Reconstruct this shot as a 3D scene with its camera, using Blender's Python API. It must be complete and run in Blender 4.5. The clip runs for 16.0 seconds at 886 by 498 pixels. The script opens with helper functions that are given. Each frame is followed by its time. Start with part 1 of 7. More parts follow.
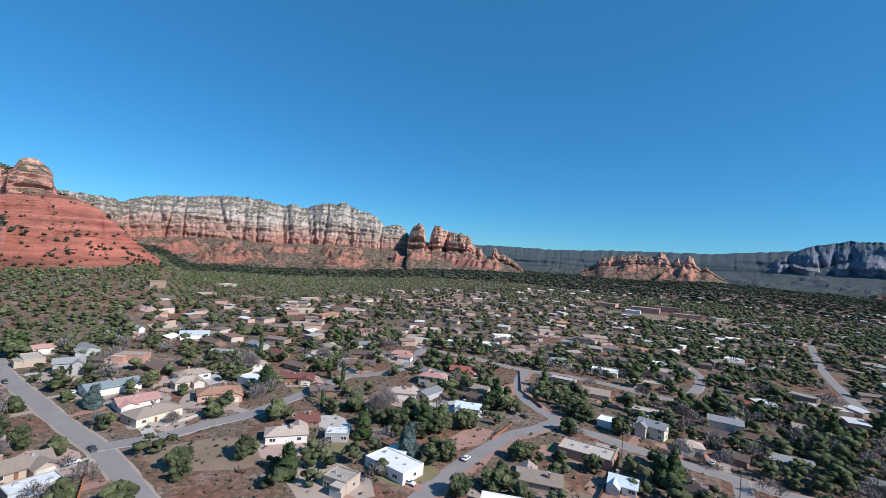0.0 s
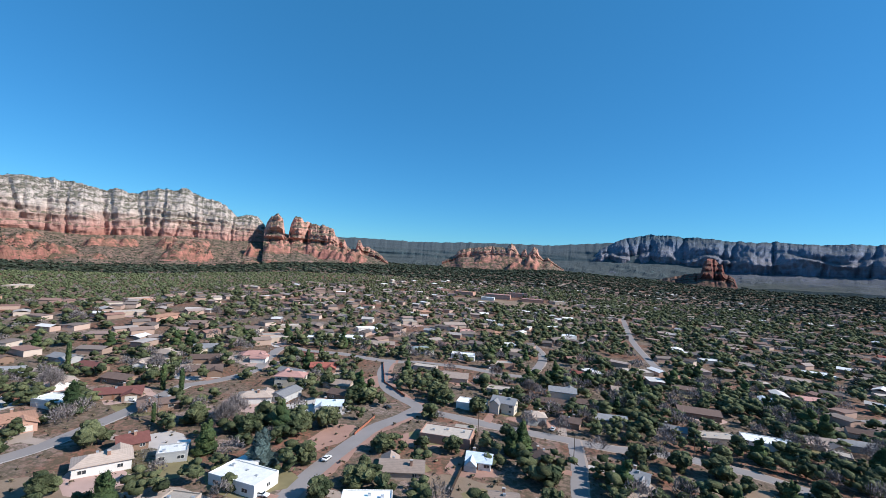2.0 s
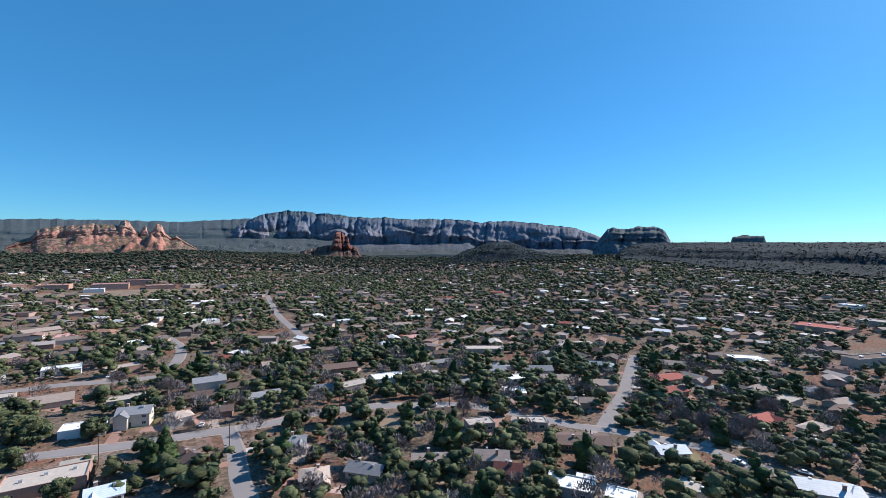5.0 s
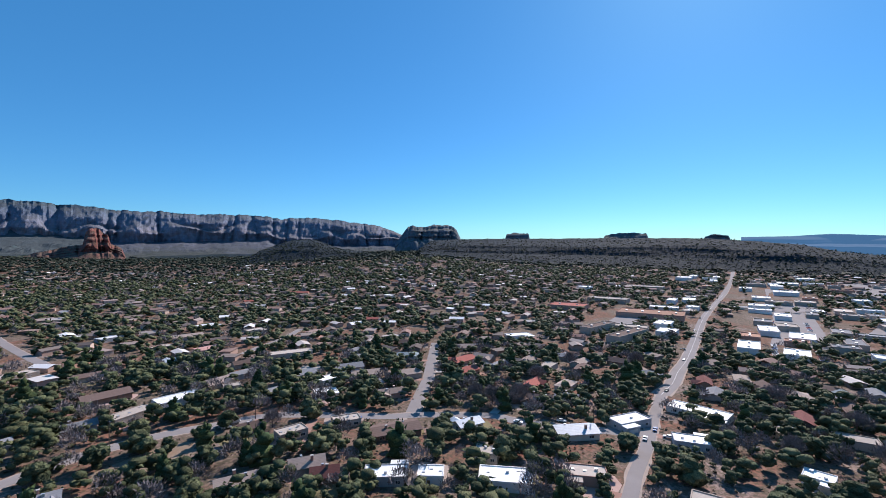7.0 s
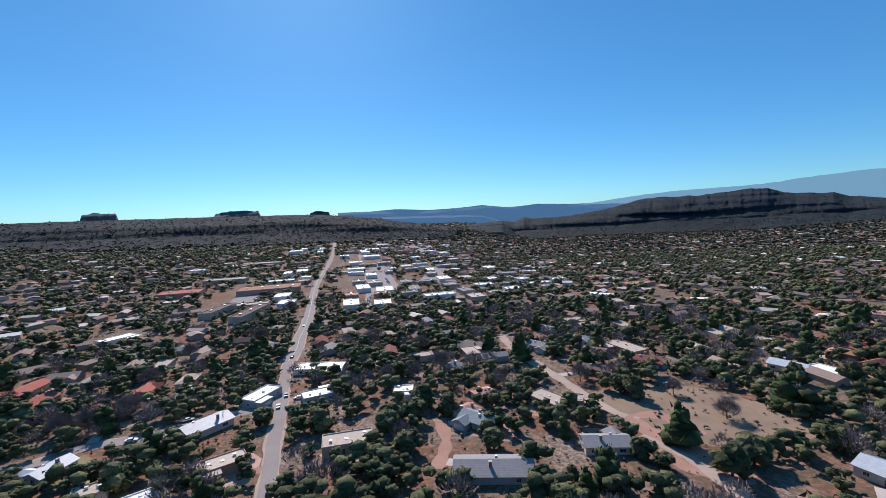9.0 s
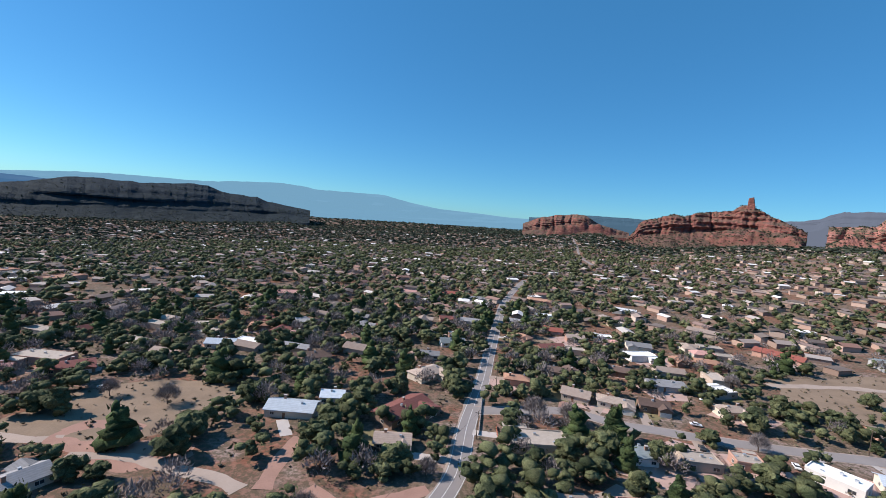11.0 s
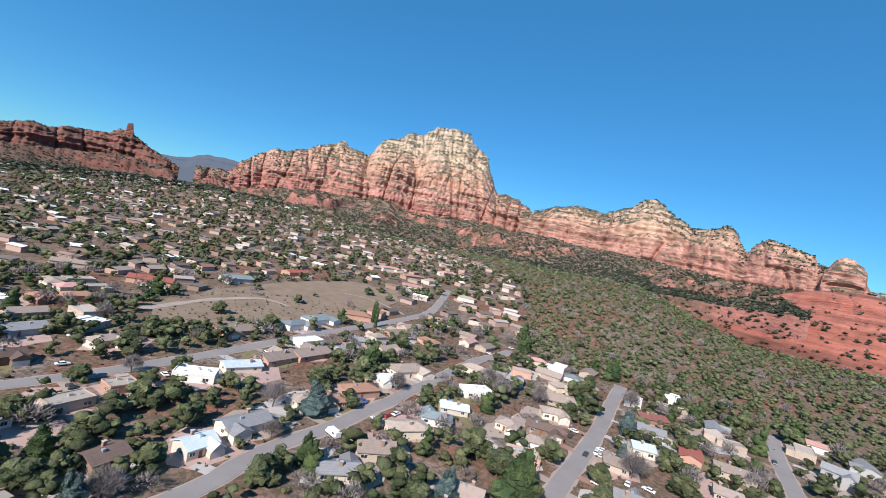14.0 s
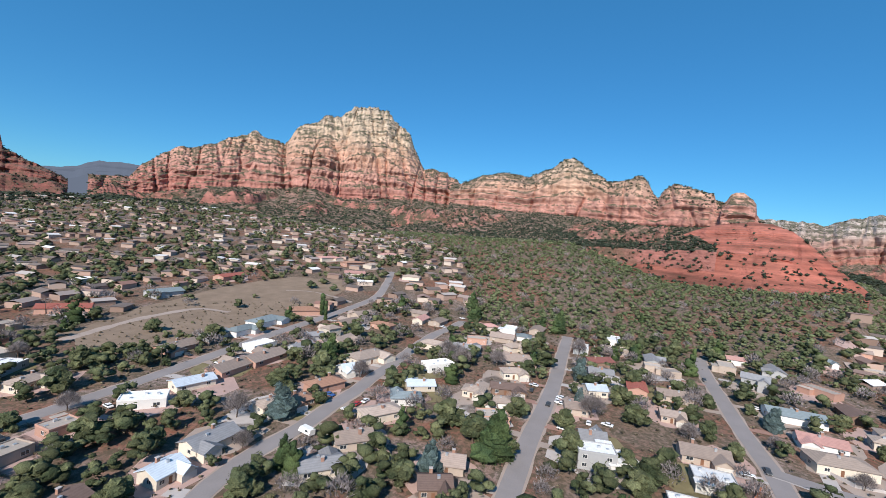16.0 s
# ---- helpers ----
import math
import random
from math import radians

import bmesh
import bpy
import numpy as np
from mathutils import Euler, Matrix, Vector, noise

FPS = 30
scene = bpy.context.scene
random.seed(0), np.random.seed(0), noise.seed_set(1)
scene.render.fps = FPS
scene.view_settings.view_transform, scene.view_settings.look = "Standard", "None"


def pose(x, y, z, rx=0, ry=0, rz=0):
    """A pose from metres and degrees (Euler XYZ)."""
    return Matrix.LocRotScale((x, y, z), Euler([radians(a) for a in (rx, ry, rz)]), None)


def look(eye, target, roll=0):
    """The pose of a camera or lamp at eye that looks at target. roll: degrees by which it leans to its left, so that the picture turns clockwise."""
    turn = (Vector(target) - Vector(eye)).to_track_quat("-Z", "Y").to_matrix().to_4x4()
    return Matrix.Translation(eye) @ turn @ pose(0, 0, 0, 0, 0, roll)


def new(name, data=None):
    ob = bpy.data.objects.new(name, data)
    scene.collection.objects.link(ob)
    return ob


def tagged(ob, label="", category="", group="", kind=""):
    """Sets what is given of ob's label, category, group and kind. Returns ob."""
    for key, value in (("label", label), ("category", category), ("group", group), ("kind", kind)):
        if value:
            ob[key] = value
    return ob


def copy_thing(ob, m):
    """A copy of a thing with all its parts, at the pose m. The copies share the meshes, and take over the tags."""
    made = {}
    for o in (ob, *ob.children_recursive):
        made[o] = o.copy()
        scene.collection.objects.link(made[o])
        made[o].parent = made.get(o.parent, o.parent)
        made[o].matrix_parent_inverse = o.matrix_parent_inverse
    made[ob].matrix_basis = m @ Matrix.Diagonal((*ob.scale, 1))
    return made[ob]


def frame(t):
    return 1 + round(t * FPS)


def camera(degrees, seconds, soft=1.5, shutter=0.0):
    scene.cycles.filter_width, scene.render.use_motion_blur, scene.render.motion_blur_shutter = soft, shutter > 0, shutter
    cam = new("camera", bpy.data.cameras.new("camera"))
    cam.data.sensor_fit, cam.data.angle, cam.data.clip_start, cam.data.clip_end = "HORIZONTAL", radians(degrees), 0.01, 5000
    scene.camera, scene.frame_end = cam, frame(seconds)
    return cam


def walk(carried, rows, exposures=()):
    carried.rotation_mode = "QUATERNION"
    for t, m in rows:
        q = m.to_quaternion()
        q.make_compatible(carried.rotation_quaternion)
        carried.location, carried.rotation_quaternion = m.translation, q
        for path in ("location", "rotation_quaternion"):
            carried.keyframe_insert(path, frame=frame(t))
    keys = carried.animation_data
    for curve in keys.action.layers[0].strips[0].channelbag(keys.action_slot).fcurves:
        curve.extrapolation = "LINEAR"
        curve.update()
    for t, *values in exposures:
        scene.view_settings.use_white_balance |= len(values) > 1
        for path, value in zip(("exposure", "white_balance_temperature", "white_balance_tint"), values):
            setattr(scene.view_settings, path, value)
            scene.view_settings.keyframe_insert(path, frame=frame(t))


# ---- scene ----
cam = camera(91.0, 16.0, soft=0.6)


def aim(x, y, z, heading, tilt, lean):
    """A camera pose from a compass heading, an upward tilt and a lean to the left, in degrees."""
    return pose(x, y, z, 90 + tilt, 0, -heading) @ pose(0, 0, 0, 0, 0, lean)


PATH = [
    (0, aim(0.0, 0.0, 77.7, -23.41, 1.37, 4.15)),
    (0.5, aim(0.3, -0.6, 77.9, -21.28, 0.81, 5.48)),
    (1, aim(-0.1, 1.8, 77.2, -14.34, 1.20, 5.30)),
    (1.5, aim(-0.3, 3.4, 77.0, -8.81, 0.75, 5.00)),
    (2, aim(0.1, 3.9, 77.0, -5.71, 1.54, 3.48)),
    (2.5, aim(0.6, 4.1, 76.8, -0.01, 1.49, 3.43)),
    (3, aim(0.5, 4.5, 76.7, 7.54, 0.76, 3.22)),
    (3.5, aim(-0.0, 5.2, 77.5, 15.47, -0.48, 2.96)),
    (4, aim(-0.8, 5.5, 76.6, 23.82, 0.14, 1.68)),
    (4.2, aim(-1.1, 5.8, 76.6, 27.32, 0.08, 1.33)),
    (6.5, aim(-6.3, 8.7, 77.9, 57.76, 0.14, -0.12)),
    (7, aim(-6.2, 8.8, 77.8, 64.78, -0.29, -0.23)),
    (7.5, aim(-6.1, 9.3, 77.8, 75.25, -0.61, -0.78)),
    (8, aim(-5.8, 9.8, 77.7, 87.17, -1.93, -1.46)),
    (8.2, aim(-5.6, 10.0, 77.7, 92.06, -2.68, -1.68)),
    (10.3, aim(-7.9, 15.0, 77.8, 153.44, -4.90, 0.81)),
    (10.5, aim(-7.3, 15.1, 78.0, 161.06, -4.65, 2.30)),
    (11, aim(-6.3, 14.4, 77.4, 178.05, -3.90, 5.04)),
    (11.5, aim(-6.8, 15.3, 77.2, 191.59, -2.84, 6.26)),
    (12, aim(-5.7, 15.1, 76.4, 203.89, -3.44, 9.02)),
    (12.5, aim(-4.9, 13.5, 76.4, 214.57, -6.74, 14.33)),
    (13, aim(-5.5, 13.0, 76.2, 225.46, -6.59, 15.79)),
    (13.5, aim(-5.0, 11.9, 76.0, 237.02, -3.81, 14.72)),
    (14, aim(-4.1, 11.4, 76.1, 250.00, -0.79, 12.34)),
    (14.5, aim(-3.3, 10.4, 75.9, 263.89, -2.01, 10.54)),
    (15, aim(-2.7, 7.7, 75.5, 259.46, 2.67, 6.36)),
    (15.5, aim(-1.9, 7.6, 75.7, 258.64, -1.45, 6.57)),
    (16, aim(-1.2, 6.6, 76.1, 258.93, -2.41, 4.95)),
]
walk(cam, PATH, exposures=((0.0, 0.26, 6350, 11), (3.5, 0.48, 6450, 11), (7.0, 0.38, 6550, 19), (8.2, 0.31, 6800, 21), (10.4, 0.34, 6850, 17), (11.5, 0.46, 6800, 15), (13.2, 0.53, 6700, 13), (16.0, 0.30, 6600, 12)))

# ---- daylight ----
SUN_AZ, SUN_EL = 96.0, 36.0
world = bpy.data.worlds.new("sky")
scene.world = world
world.use_nodes = True
wn = world.node_tree
sky = wn.nodes.new("ShaderNodeTexSky")
sky.sky_type, sky.sun_disc = "NISHITA", False
sky.sun_elevation, sky.sun_rotation = radians(SUN_EL), radians(SUN_AZ)
sky.altitude, sky.air_density, sky.dust_density, sky.ozone_density = 1300, 1.0, 0.5, 3.0
tint = wn.nodes.new("ShaderNodeHueSaturation")
tint.inputs["Saturation"].default_value = 1.22
clear = wn.nodes.new("ShaderNodeMix")
clear.data_type, clear.blend_type = "RGBA", "MULTIPLY"
clear.inputs[0].default_value, clear.inputs[7].default_value = 1.0, (0.52, 0.97, 1.15, 1)
wn.links.new(sky.outputs[0], tint.inputs["Color"])
wn.links.new(tint.outputs[0], clear.inputs[6])
even = wn.nodes.new("ShaderNodeMix")
even.data_type = "RGBA"
even.inputs[0].default_value, even.inputs[7].default_value = 0.38, (0.45, 2.45, 4.7, 1)
wn.links.new(clear.outputs[2], even.inputs[6])
wn.links.new(even.outputs[2], wn.nodes["Background"].inputs[0])
wn.nodes["Background"].inputs[1].default_value = 0.102
sun = new("sun", bpy.data.lights.new("sun", "SUN"))
sun.data.energy, sun.data.angle, sun.data.color = 4.9, radians(0.5), (1.0, 0.95, 0.88)
sun_dir = Vector((math.sin(radians(SUN_AZ)) * math.cos(radians(SUN_EL)), math.cos(radians(SUN_AZ)) * math.cos(radians(SUN_EL)), math.sin(radians(SUN_EL))))
sun.matrix_world = look(sun_dir * 300 + Vector((0, 0, 100)), Vector((0, 0, 100)))


# ---- materials ----
class Mat:
    """A small builder of node materials."""

    def __init__(self, name, rough=0.9, metal=0.0):
        self.m = bpy.data.materials.new(name)
        self.m.use_nodes = True
        self.t = self.m.node_tree
        self.b = self.t.nodes["Principled BSDF"]
        self.b.inputs["Roughness"].default_value = rough
        self.b.inputs["Metallic"].default_value = metal
        self.b.inputs["Specular IOR Level"].default_value = 0.25 if rough < 0.7 else 0.07

    def node(self, kind, **inputs):
        n = self.t.nodes.new(kind)
        for k, v in inputs.items():
            self.put(n.inputs[k.replace("_", " ")], v)
        return n

    def put(self, socket, v):
        if isinstance(v, bpy.types.NodeSocket):
            self.t.links.new(v, socket)
        elif isinstance(v, tuple) and len(v) == 3 and socket.type == "RGBA":
            socket.default_value = (*v, 1)
        else:
            socket.default_value = v

    def pos(self):
        return self.t.nodes.new("ShaderNodeNewGeometry").outputs["Position"]

    def noise(self, scale, detail=3.0, vec=None, rough=0.55):
        n = self.node("ShaderNodeTexNoise", Scale=scale, Detail=detail, Roughness=rough)
        self.put(n.inputs["Vector"], vec or self.pos())
        return n.outputs["Fac"]

    def ramp(self, fac, *stops):
        n = self.t.nodes.new("ShaderNodeValToRGB")
        e = n.color_ramp.elements
        while len(e) < len(stops):
            e.new(0.5)
        for i, (p, c) in enumerate(stops):
            e[i].position = p
            e[i].color = (*c, 1) if isinstance(c, tuple) else (c, c, c, 1)
        self.put(n.inputs[0], fac)
        return n.outputs[0]

    def mix(self, fac, a, b, how="MIX"):
        n = self.t.nodes.new("ShaderNodeMix")
        n.data_type, n.blend_type = "RGBA", how
        self.put(n.inputs[0], fac)
        self.put(n.inputs[6], a)
        self.put(n.inputs[7], b)
        return n.outputs[2]

    def math(self, op, a, b=0.0, c=0.0):
        n = self.t.nodes.new("ShaderNodeMath")
        n.operation = op
        for i, v in enumerate((a, b, c)):
            self.put(n.inputs[i], v)
        return n.outputs[0]

    def scaled(self, v, sx, sy, sz):
        n = self.t.nodes.new("ShaderNodeVectorMath")
        n.operation = "MULTIPLY"
        self.put(n.inputs[0], v)
        n.inputs[1].default_value = (sx, sy, sz)
        return n.outputs[0]

    def colour(self, c):
        self.put(self.b.inputs["Base Color"], c)
        return self

    def bump(self, height, strength=0.4, distance=0.05):
        n = self.node("ShaderNodeBump", Strength=strength, Distance=distance, Height=height)
        self.t.links.new(n.outputs[0], self.b.inputs["Normal"])
        return self

    def object_random(self):
        return self.t.nodes.new("ShaderNodeObjectInfo").outputs["Random"]

    def island_random(self):
        return self.t.nodes.new("ShaderNodeNewGeometry").outputs["Random Per Island"]

    def vary(self, base, fac, amount):
        """base times (1 - amount .. 1 + amount) by a random factor."""
        lo, hi = 1 - amount, 1 + amount
        return self.mix(1.0, base, self.ramp(fac, (0.0, lo), (1.0, hi)), "MULTIPLY")


def plain(name, c, rough=0.8, metal=0.0, scale=3.0, amount=0.18, relief=0.0):
    m = Mat(name, rough, metal)
    base = m.vary(c, m.noise(scale * 0.12, 2), amount)
    base = m.vary(base, m.noise(scale * 2.5, 4), amount * 0.7)
    m.colour(base)
    if relief:
        m.bump(m.noise(scale * 4, 3), 0.5, relief)
    return m.m


def foliage(name, dark, light, islands=True):
    m = Mat(name, 0.75)
    big = m.ramp(m.noise(0.13, 2), (0.35, dark), (0.68, light))
    big = m.vary(big, m.ramp(m.noise(2.6, 4, rough=0.7), (0.34, 0.0), (0.66, 1.0)), 0.42)
    m.colour(m.vary(big, m.island_random() if islands else m.object_random(), 0.35))
    if islands:
        m.bump(m.noise(2.2, 4, rough=0.7), 1.0, 0.55)
    return m.m


def soil():
    m = Mat("soil", 0.95)
    red = m.ramp(m.noise(0.35, 4), (0.3, (0.175, 0.075, 0.052)), (0.7, (0.30, 0.145, 0.105)))
    tan = m.ramp(m.noise(0.5, 4), (0.3, (0.135, 0.095, 0.074)), (0.7, (0.25, 0.18, 0.145)))
    gravel = m.ramp(m.noise(1.4, 4), (0.3, (0.20, 0.145, 0.125)), (0.75, (0.37, 0.28, 0.25)))
    a = m.mix(m.ramp(m.noise(0.022, 3), (0.44, 0.0), (0.60, 1.0)), tan, red)
    b = m.mix(m.ramp(m.noise(0.035, 3, m.scaled(m.pos(), 1, 1.3, 1)), (0.53, 0.0), (0.64, 1.0)), a, gravel)
    scrub = m.ramp(m.noise(0.55, 6, rough=0.65), (0.44, 0.0), (0.55, 1.0))
    m.colour(m.mix(m.math("MULTIPLY", scrub, 0.75), b, (0.085, 0.075, 0.05)))
    m.bump(m.noise(1.2, 5), 0.6, 0.25)
    return m.m


def rock(name, bands, low, high, scrub=0.5, cap=None, stain=0.5, layers=0.20, stones=1.0):
    """Layered sandstone: colour bands by height between low and high, streaks, ledges and scrub on what lies flat."""
    m = Mat(name, 0.95)
    p = m.pos()
    sep = m.t.nodes.new("ShaderNodeSeparateXYZ")
    m.put(sep.inputs[0], p)
    warp = m.math("MULTIPLY_ADD", m.noise(0.006, 3), 0.22 * (high - low), -0.11 * (high - low))
    z = m.math("ADD", sep.outputs[2], warp)
    h = m.math("DIVIDE", m.math("SUBTRACT", z, low), high - low)
    base = m.ramp(h, *bands)
    fine = m.noise(0.05, 4, m.scaled(p, 0.16, 0.16, 3.6))
    base = m.vary(base, m.ramp(fine, (0.3, 0.0), (0.7, 1.0)), layers)
    streak = m.noise(0.05, 4, m.scaled(p, 1.0, 1.0, 0.16))
    base = m.vary(base, m.ramp(streak, (0.32, 0.0), (0.68, 1.0)), stain * 0.36)
    base = m.vary(base, m.ramp(m.noise(0.02, 5, rough=0.7), (0.3, 0.0), (0.7, 1.0)), 0.2)
    nz = m.t.nodes.new("ShaderNodeSeparateXYZ")
    m.put(nz.inputs[0], m.t.nodes.new("ShaderNodeNewGeometry").outputs["Normal"])
    flat = m.ramp(nz.outputs[2], (0.78, 0.0), (0.95, 1.0))
    lean = m.ramp(nz.outputs[2], (0.34, 0.0), (0.72, 1.0))
    spots = m.ramp(m.noise(0.05, 7, rough=0.75), (0.44, 0.0), (0.52, 1.0))
    green = m.ramp(m.noise(0.3, 2), (0.3, (0.040, 0.050, 0.028)), (0.7, (0.095, 0.098, 0.062)))
    rubble = m.ramp(m.noise(0.12, 5, rough=0.7), (0.3, (0.18 * stones, 0.115 * (stones + 0.1), 0.088 * (stones + 0.15))), (0.7, (0.30 * stones, 0.20 * (stones + 0.1), 0.16 * (stones + 0.15))))
    base = m.mix(m.math("MULTIPLY", flat, min(1.0, scrub * 0.95)), base, rubble)
    base = m.mix(m.math("MULTIPLY", m.math("MULTIPLY", lean, spots), scrub), base, green)
    if cap:
        base = m.mix(m.math("MULTIPLY", m.ramp(h, (cap, 0.0), (cap + 0.05, 1.0)), flat), base, green)
    m.colour(base)
    m.bump(m.noise(0.12, 6, m.scaled(p, 1, 1, 2.2), 0.65), 0.9, 5.0)
    return m.m


SOIL = soil()
PALE_ASPHALT = plain("pale_asphalt", (0.255, 0.232, 0.228), 0.9, scale=1.0, amount=0.14)
CONCRETE = plain("concrete", (0.45, 0.41, 0.39), 0.9, scale=2.0)
RED_DIRT = plain("red_dirt", (0.34, 0.205, 0.165), 0.95, scale=1.0, amount=0.25, relief=0.05)
SHOULDER = plain("gravel_shoulder", (0.36, 0.29, 0.25), 0.95, scale=1.0, amount=0.2, relief=0.03)
LINE_PAINT = plain("line_paint", (0.55, 0.54, 0.53), 0.7, scale=1.5, amount=0.3)
JUNIPER = foliage("juniper_leaf", (0.050, 0.066, 0.034), (0.142, 0.150, 0.076))
PINE = foliage("pine_leaf", (0.036, 0.060, 0.028), (0.085, 0.115, 0.045))
SPRUCE = foliage("spruce_leaf", (0.06, 0.09, 0.085), (0.11, 0.15, 0.145))
TWIG = foliage("bare_twigs", (0.19, 0.165, 0.16), (0.31, 0.27, 0.265))
SCRUB = foliage("slope_scrub_leaf", (0.076, 0.100, 0.048), (0.165, 0.180, 0.094))
BUSH = foliage("bush_leaf", (0.07, 0.085, 0.04), (0.16, 0.15, 0.085))
BRUSH = foliage("dry_brush", (0.10, 0.085, 0.06), (0.20, 0.165, 0.11))
BARK = plain("bark", (0.13, 0.095, 0.075), 0.95, scale=8, amount=0.3)
FAR_GREEN = foliage("far_woods", (0.030, 0.042, 0.030), (0.062, 0.074, 0.048))

RED0, RED1, RED2 = (0.31, 0.125, 0.103), (0.40, 0.178, 0.146), (0.48, 0.26, 0.208)
CREAM = (0.53, 0.40, 0.295)


# ---- meshes ----
def link(name, me, material, parent=None, label=""):
    ob = new(name, me)
    if material is not None and not me.materials:
        me.materials.append(material)
    if parent is not None:
        ob.parent = parent
    if label:
        ob["label"] = label
    return ob


def mesh_of(name, verts, faces, smooth=False):
    """A mesh from an array of vertices and one of faces, all with as many corners."""
    verts, faces = np.asarray(verts, np.float32), np.asarray(faces, np.int32)
    me = bpy.data.meshes.new(name)
    me.vertices.add(len(verts))
    me.vertices.foreach_set("co", verts.ravel())
    n, k = faces.shape
    me.loops.add(n * k)
    me.loops.foreach_set("vertex_index", faces.ravel())
    me.polygons.add(n)
    me.polygons.foreach_set("loop_start", np.arange(0, n * k, k, dtype=np.int32))
    me.polygons.foreach_set("use_smooth", np.full(n, smooth))
    me.update(calc_edges=True)
    return me


def part(name, bm, material, parent, label=""):
    me = bpy.data.meshes.new(name)
    bm.to_mesh(me)
    bm.free()
    return link(name, me, material, parent, label)


def box(bm, x0, x1, y0, y1, z0, z1):
    v = [bm.verts.new(c) for c in ((x0, y0, z0), (x1, y0, z0), (x1, y1, z0), (x0, y1, z0), (x0, y0, z1), (x1, y0, z1), (x1, y1, z1), (x0, y1, z1))]
    for q in ((3, 2, 1, 0), (4, 5, 6, 7), (0, 1, 5, 4), (1, 2, 6, 5), (2, 3, 7, 6), (3, 0, 4, 7)):
        bm.faces.new([v[i] for i in q])
    return v


# ---- the lie of the land ----
EYE = 74.0
# heading, distance and elevation angle (degrees) of the foot of the heights all round
FEET = [(0, 2734, -0.85), (0.4, 2750, -0.84), (8.2, 2750, -0.46), (25.1, 2857, -0.97), (39, 1500, -2.13), (46.5, 1500, -1.70), (61.3, 1250, -1.18), (71.8, 1250, -2.11),
        (89.6, 1300, -2.60), (100.7, 1345, -2.91), (114.2, 1400, -2.94), (124.1, 2228, -3.57), (148, 2275, -2.92), (158.2, 2295, -2.14), (163.6, 3500, -1.46), (190.8, 2100, -1.02),
        (197.9, 2100, -0.23), (203, 1700, -1.43), (214.3, 1654, -0.07), (223, 1428, 0.54), (234.6, 1184, 0.09), (249.6, 954, -1.00), (263.3, 856, -0.46), (275.4, 719, -0.09),
        (286.7, 583, -3.89), (297.8, 592, -3.42), (303.5, 635, -2.90), (306.7, 1801, -2.77), (320.3, 1840, -2.55), (328.8, 1939, -2.08), (335.4, 2083, -1.36), (343.9, 2166, -1.13),
        (360, 2734, -0.85)]
FA, FR, FE = (np.array(c, float) for c in zip(*FEET))


def smooth(t):
    t = np.clip(t, 0, 1)
    return t * t * (3 - 2 * t)


def ground(x, y):
    """The height of the ground, for numbers or arrays."""
    x, y = np.asarray(x, float), np.asarray(y, float)
    az, r = np.degrees(np.arctan2(x, y)) % 360, np.hypot(x, y)
    rf, ef = np.interp(az, FA, FR), np.interp(az, FA, FE)
    zf = EYE + rf * np.tan(np.radians(ef))
    s = smooth((r - 290) / (rf - 290))
    roll = np.sin(x * 0.011 + 1.3) * np.cos(y * 0.013 + 0.4) * 2.2 * smooth((r - 340) / 600)
    return zf * s + roll + (-0.0283 * x + 0.0061 * y) * (1 - s)


def polar(az, r, z=0.0):
    return np.array((math.sin(radians(az)) * r, math.cos(radians(az)) * r, z))


def build_ground():
    radii = np.concatenate([[0.5], np.geomspace(12, 4900, 150)])
    n = 360
    a = np.radians(np.arange(n) * 360 / n)
    x, y = np.outer(radii, np.sin(a)), np.outer(radii, np.cos(a))
    v = np.stack([x, y, ground(x, y)], -1).reshape(-1, 3)
    i, j = np.meshgrid(np.arange(len(radii) - 1), np.arange(n), indexing="ij")
    k = (j + 1) % n
    f = np.stack([i * n + j, (i + 1) * n + j, (i + 1) * n + k, i * n + k], -1).reshape(-1, 4)[:, ::-1]
    tagged(link("ground", mesh_of("ground", v, f, True), SOIL), "dry red and tan soil with scrub between the houses", "ground", kind="structure")


build_ground()


# ---- heights round the town ----
WOODS = []

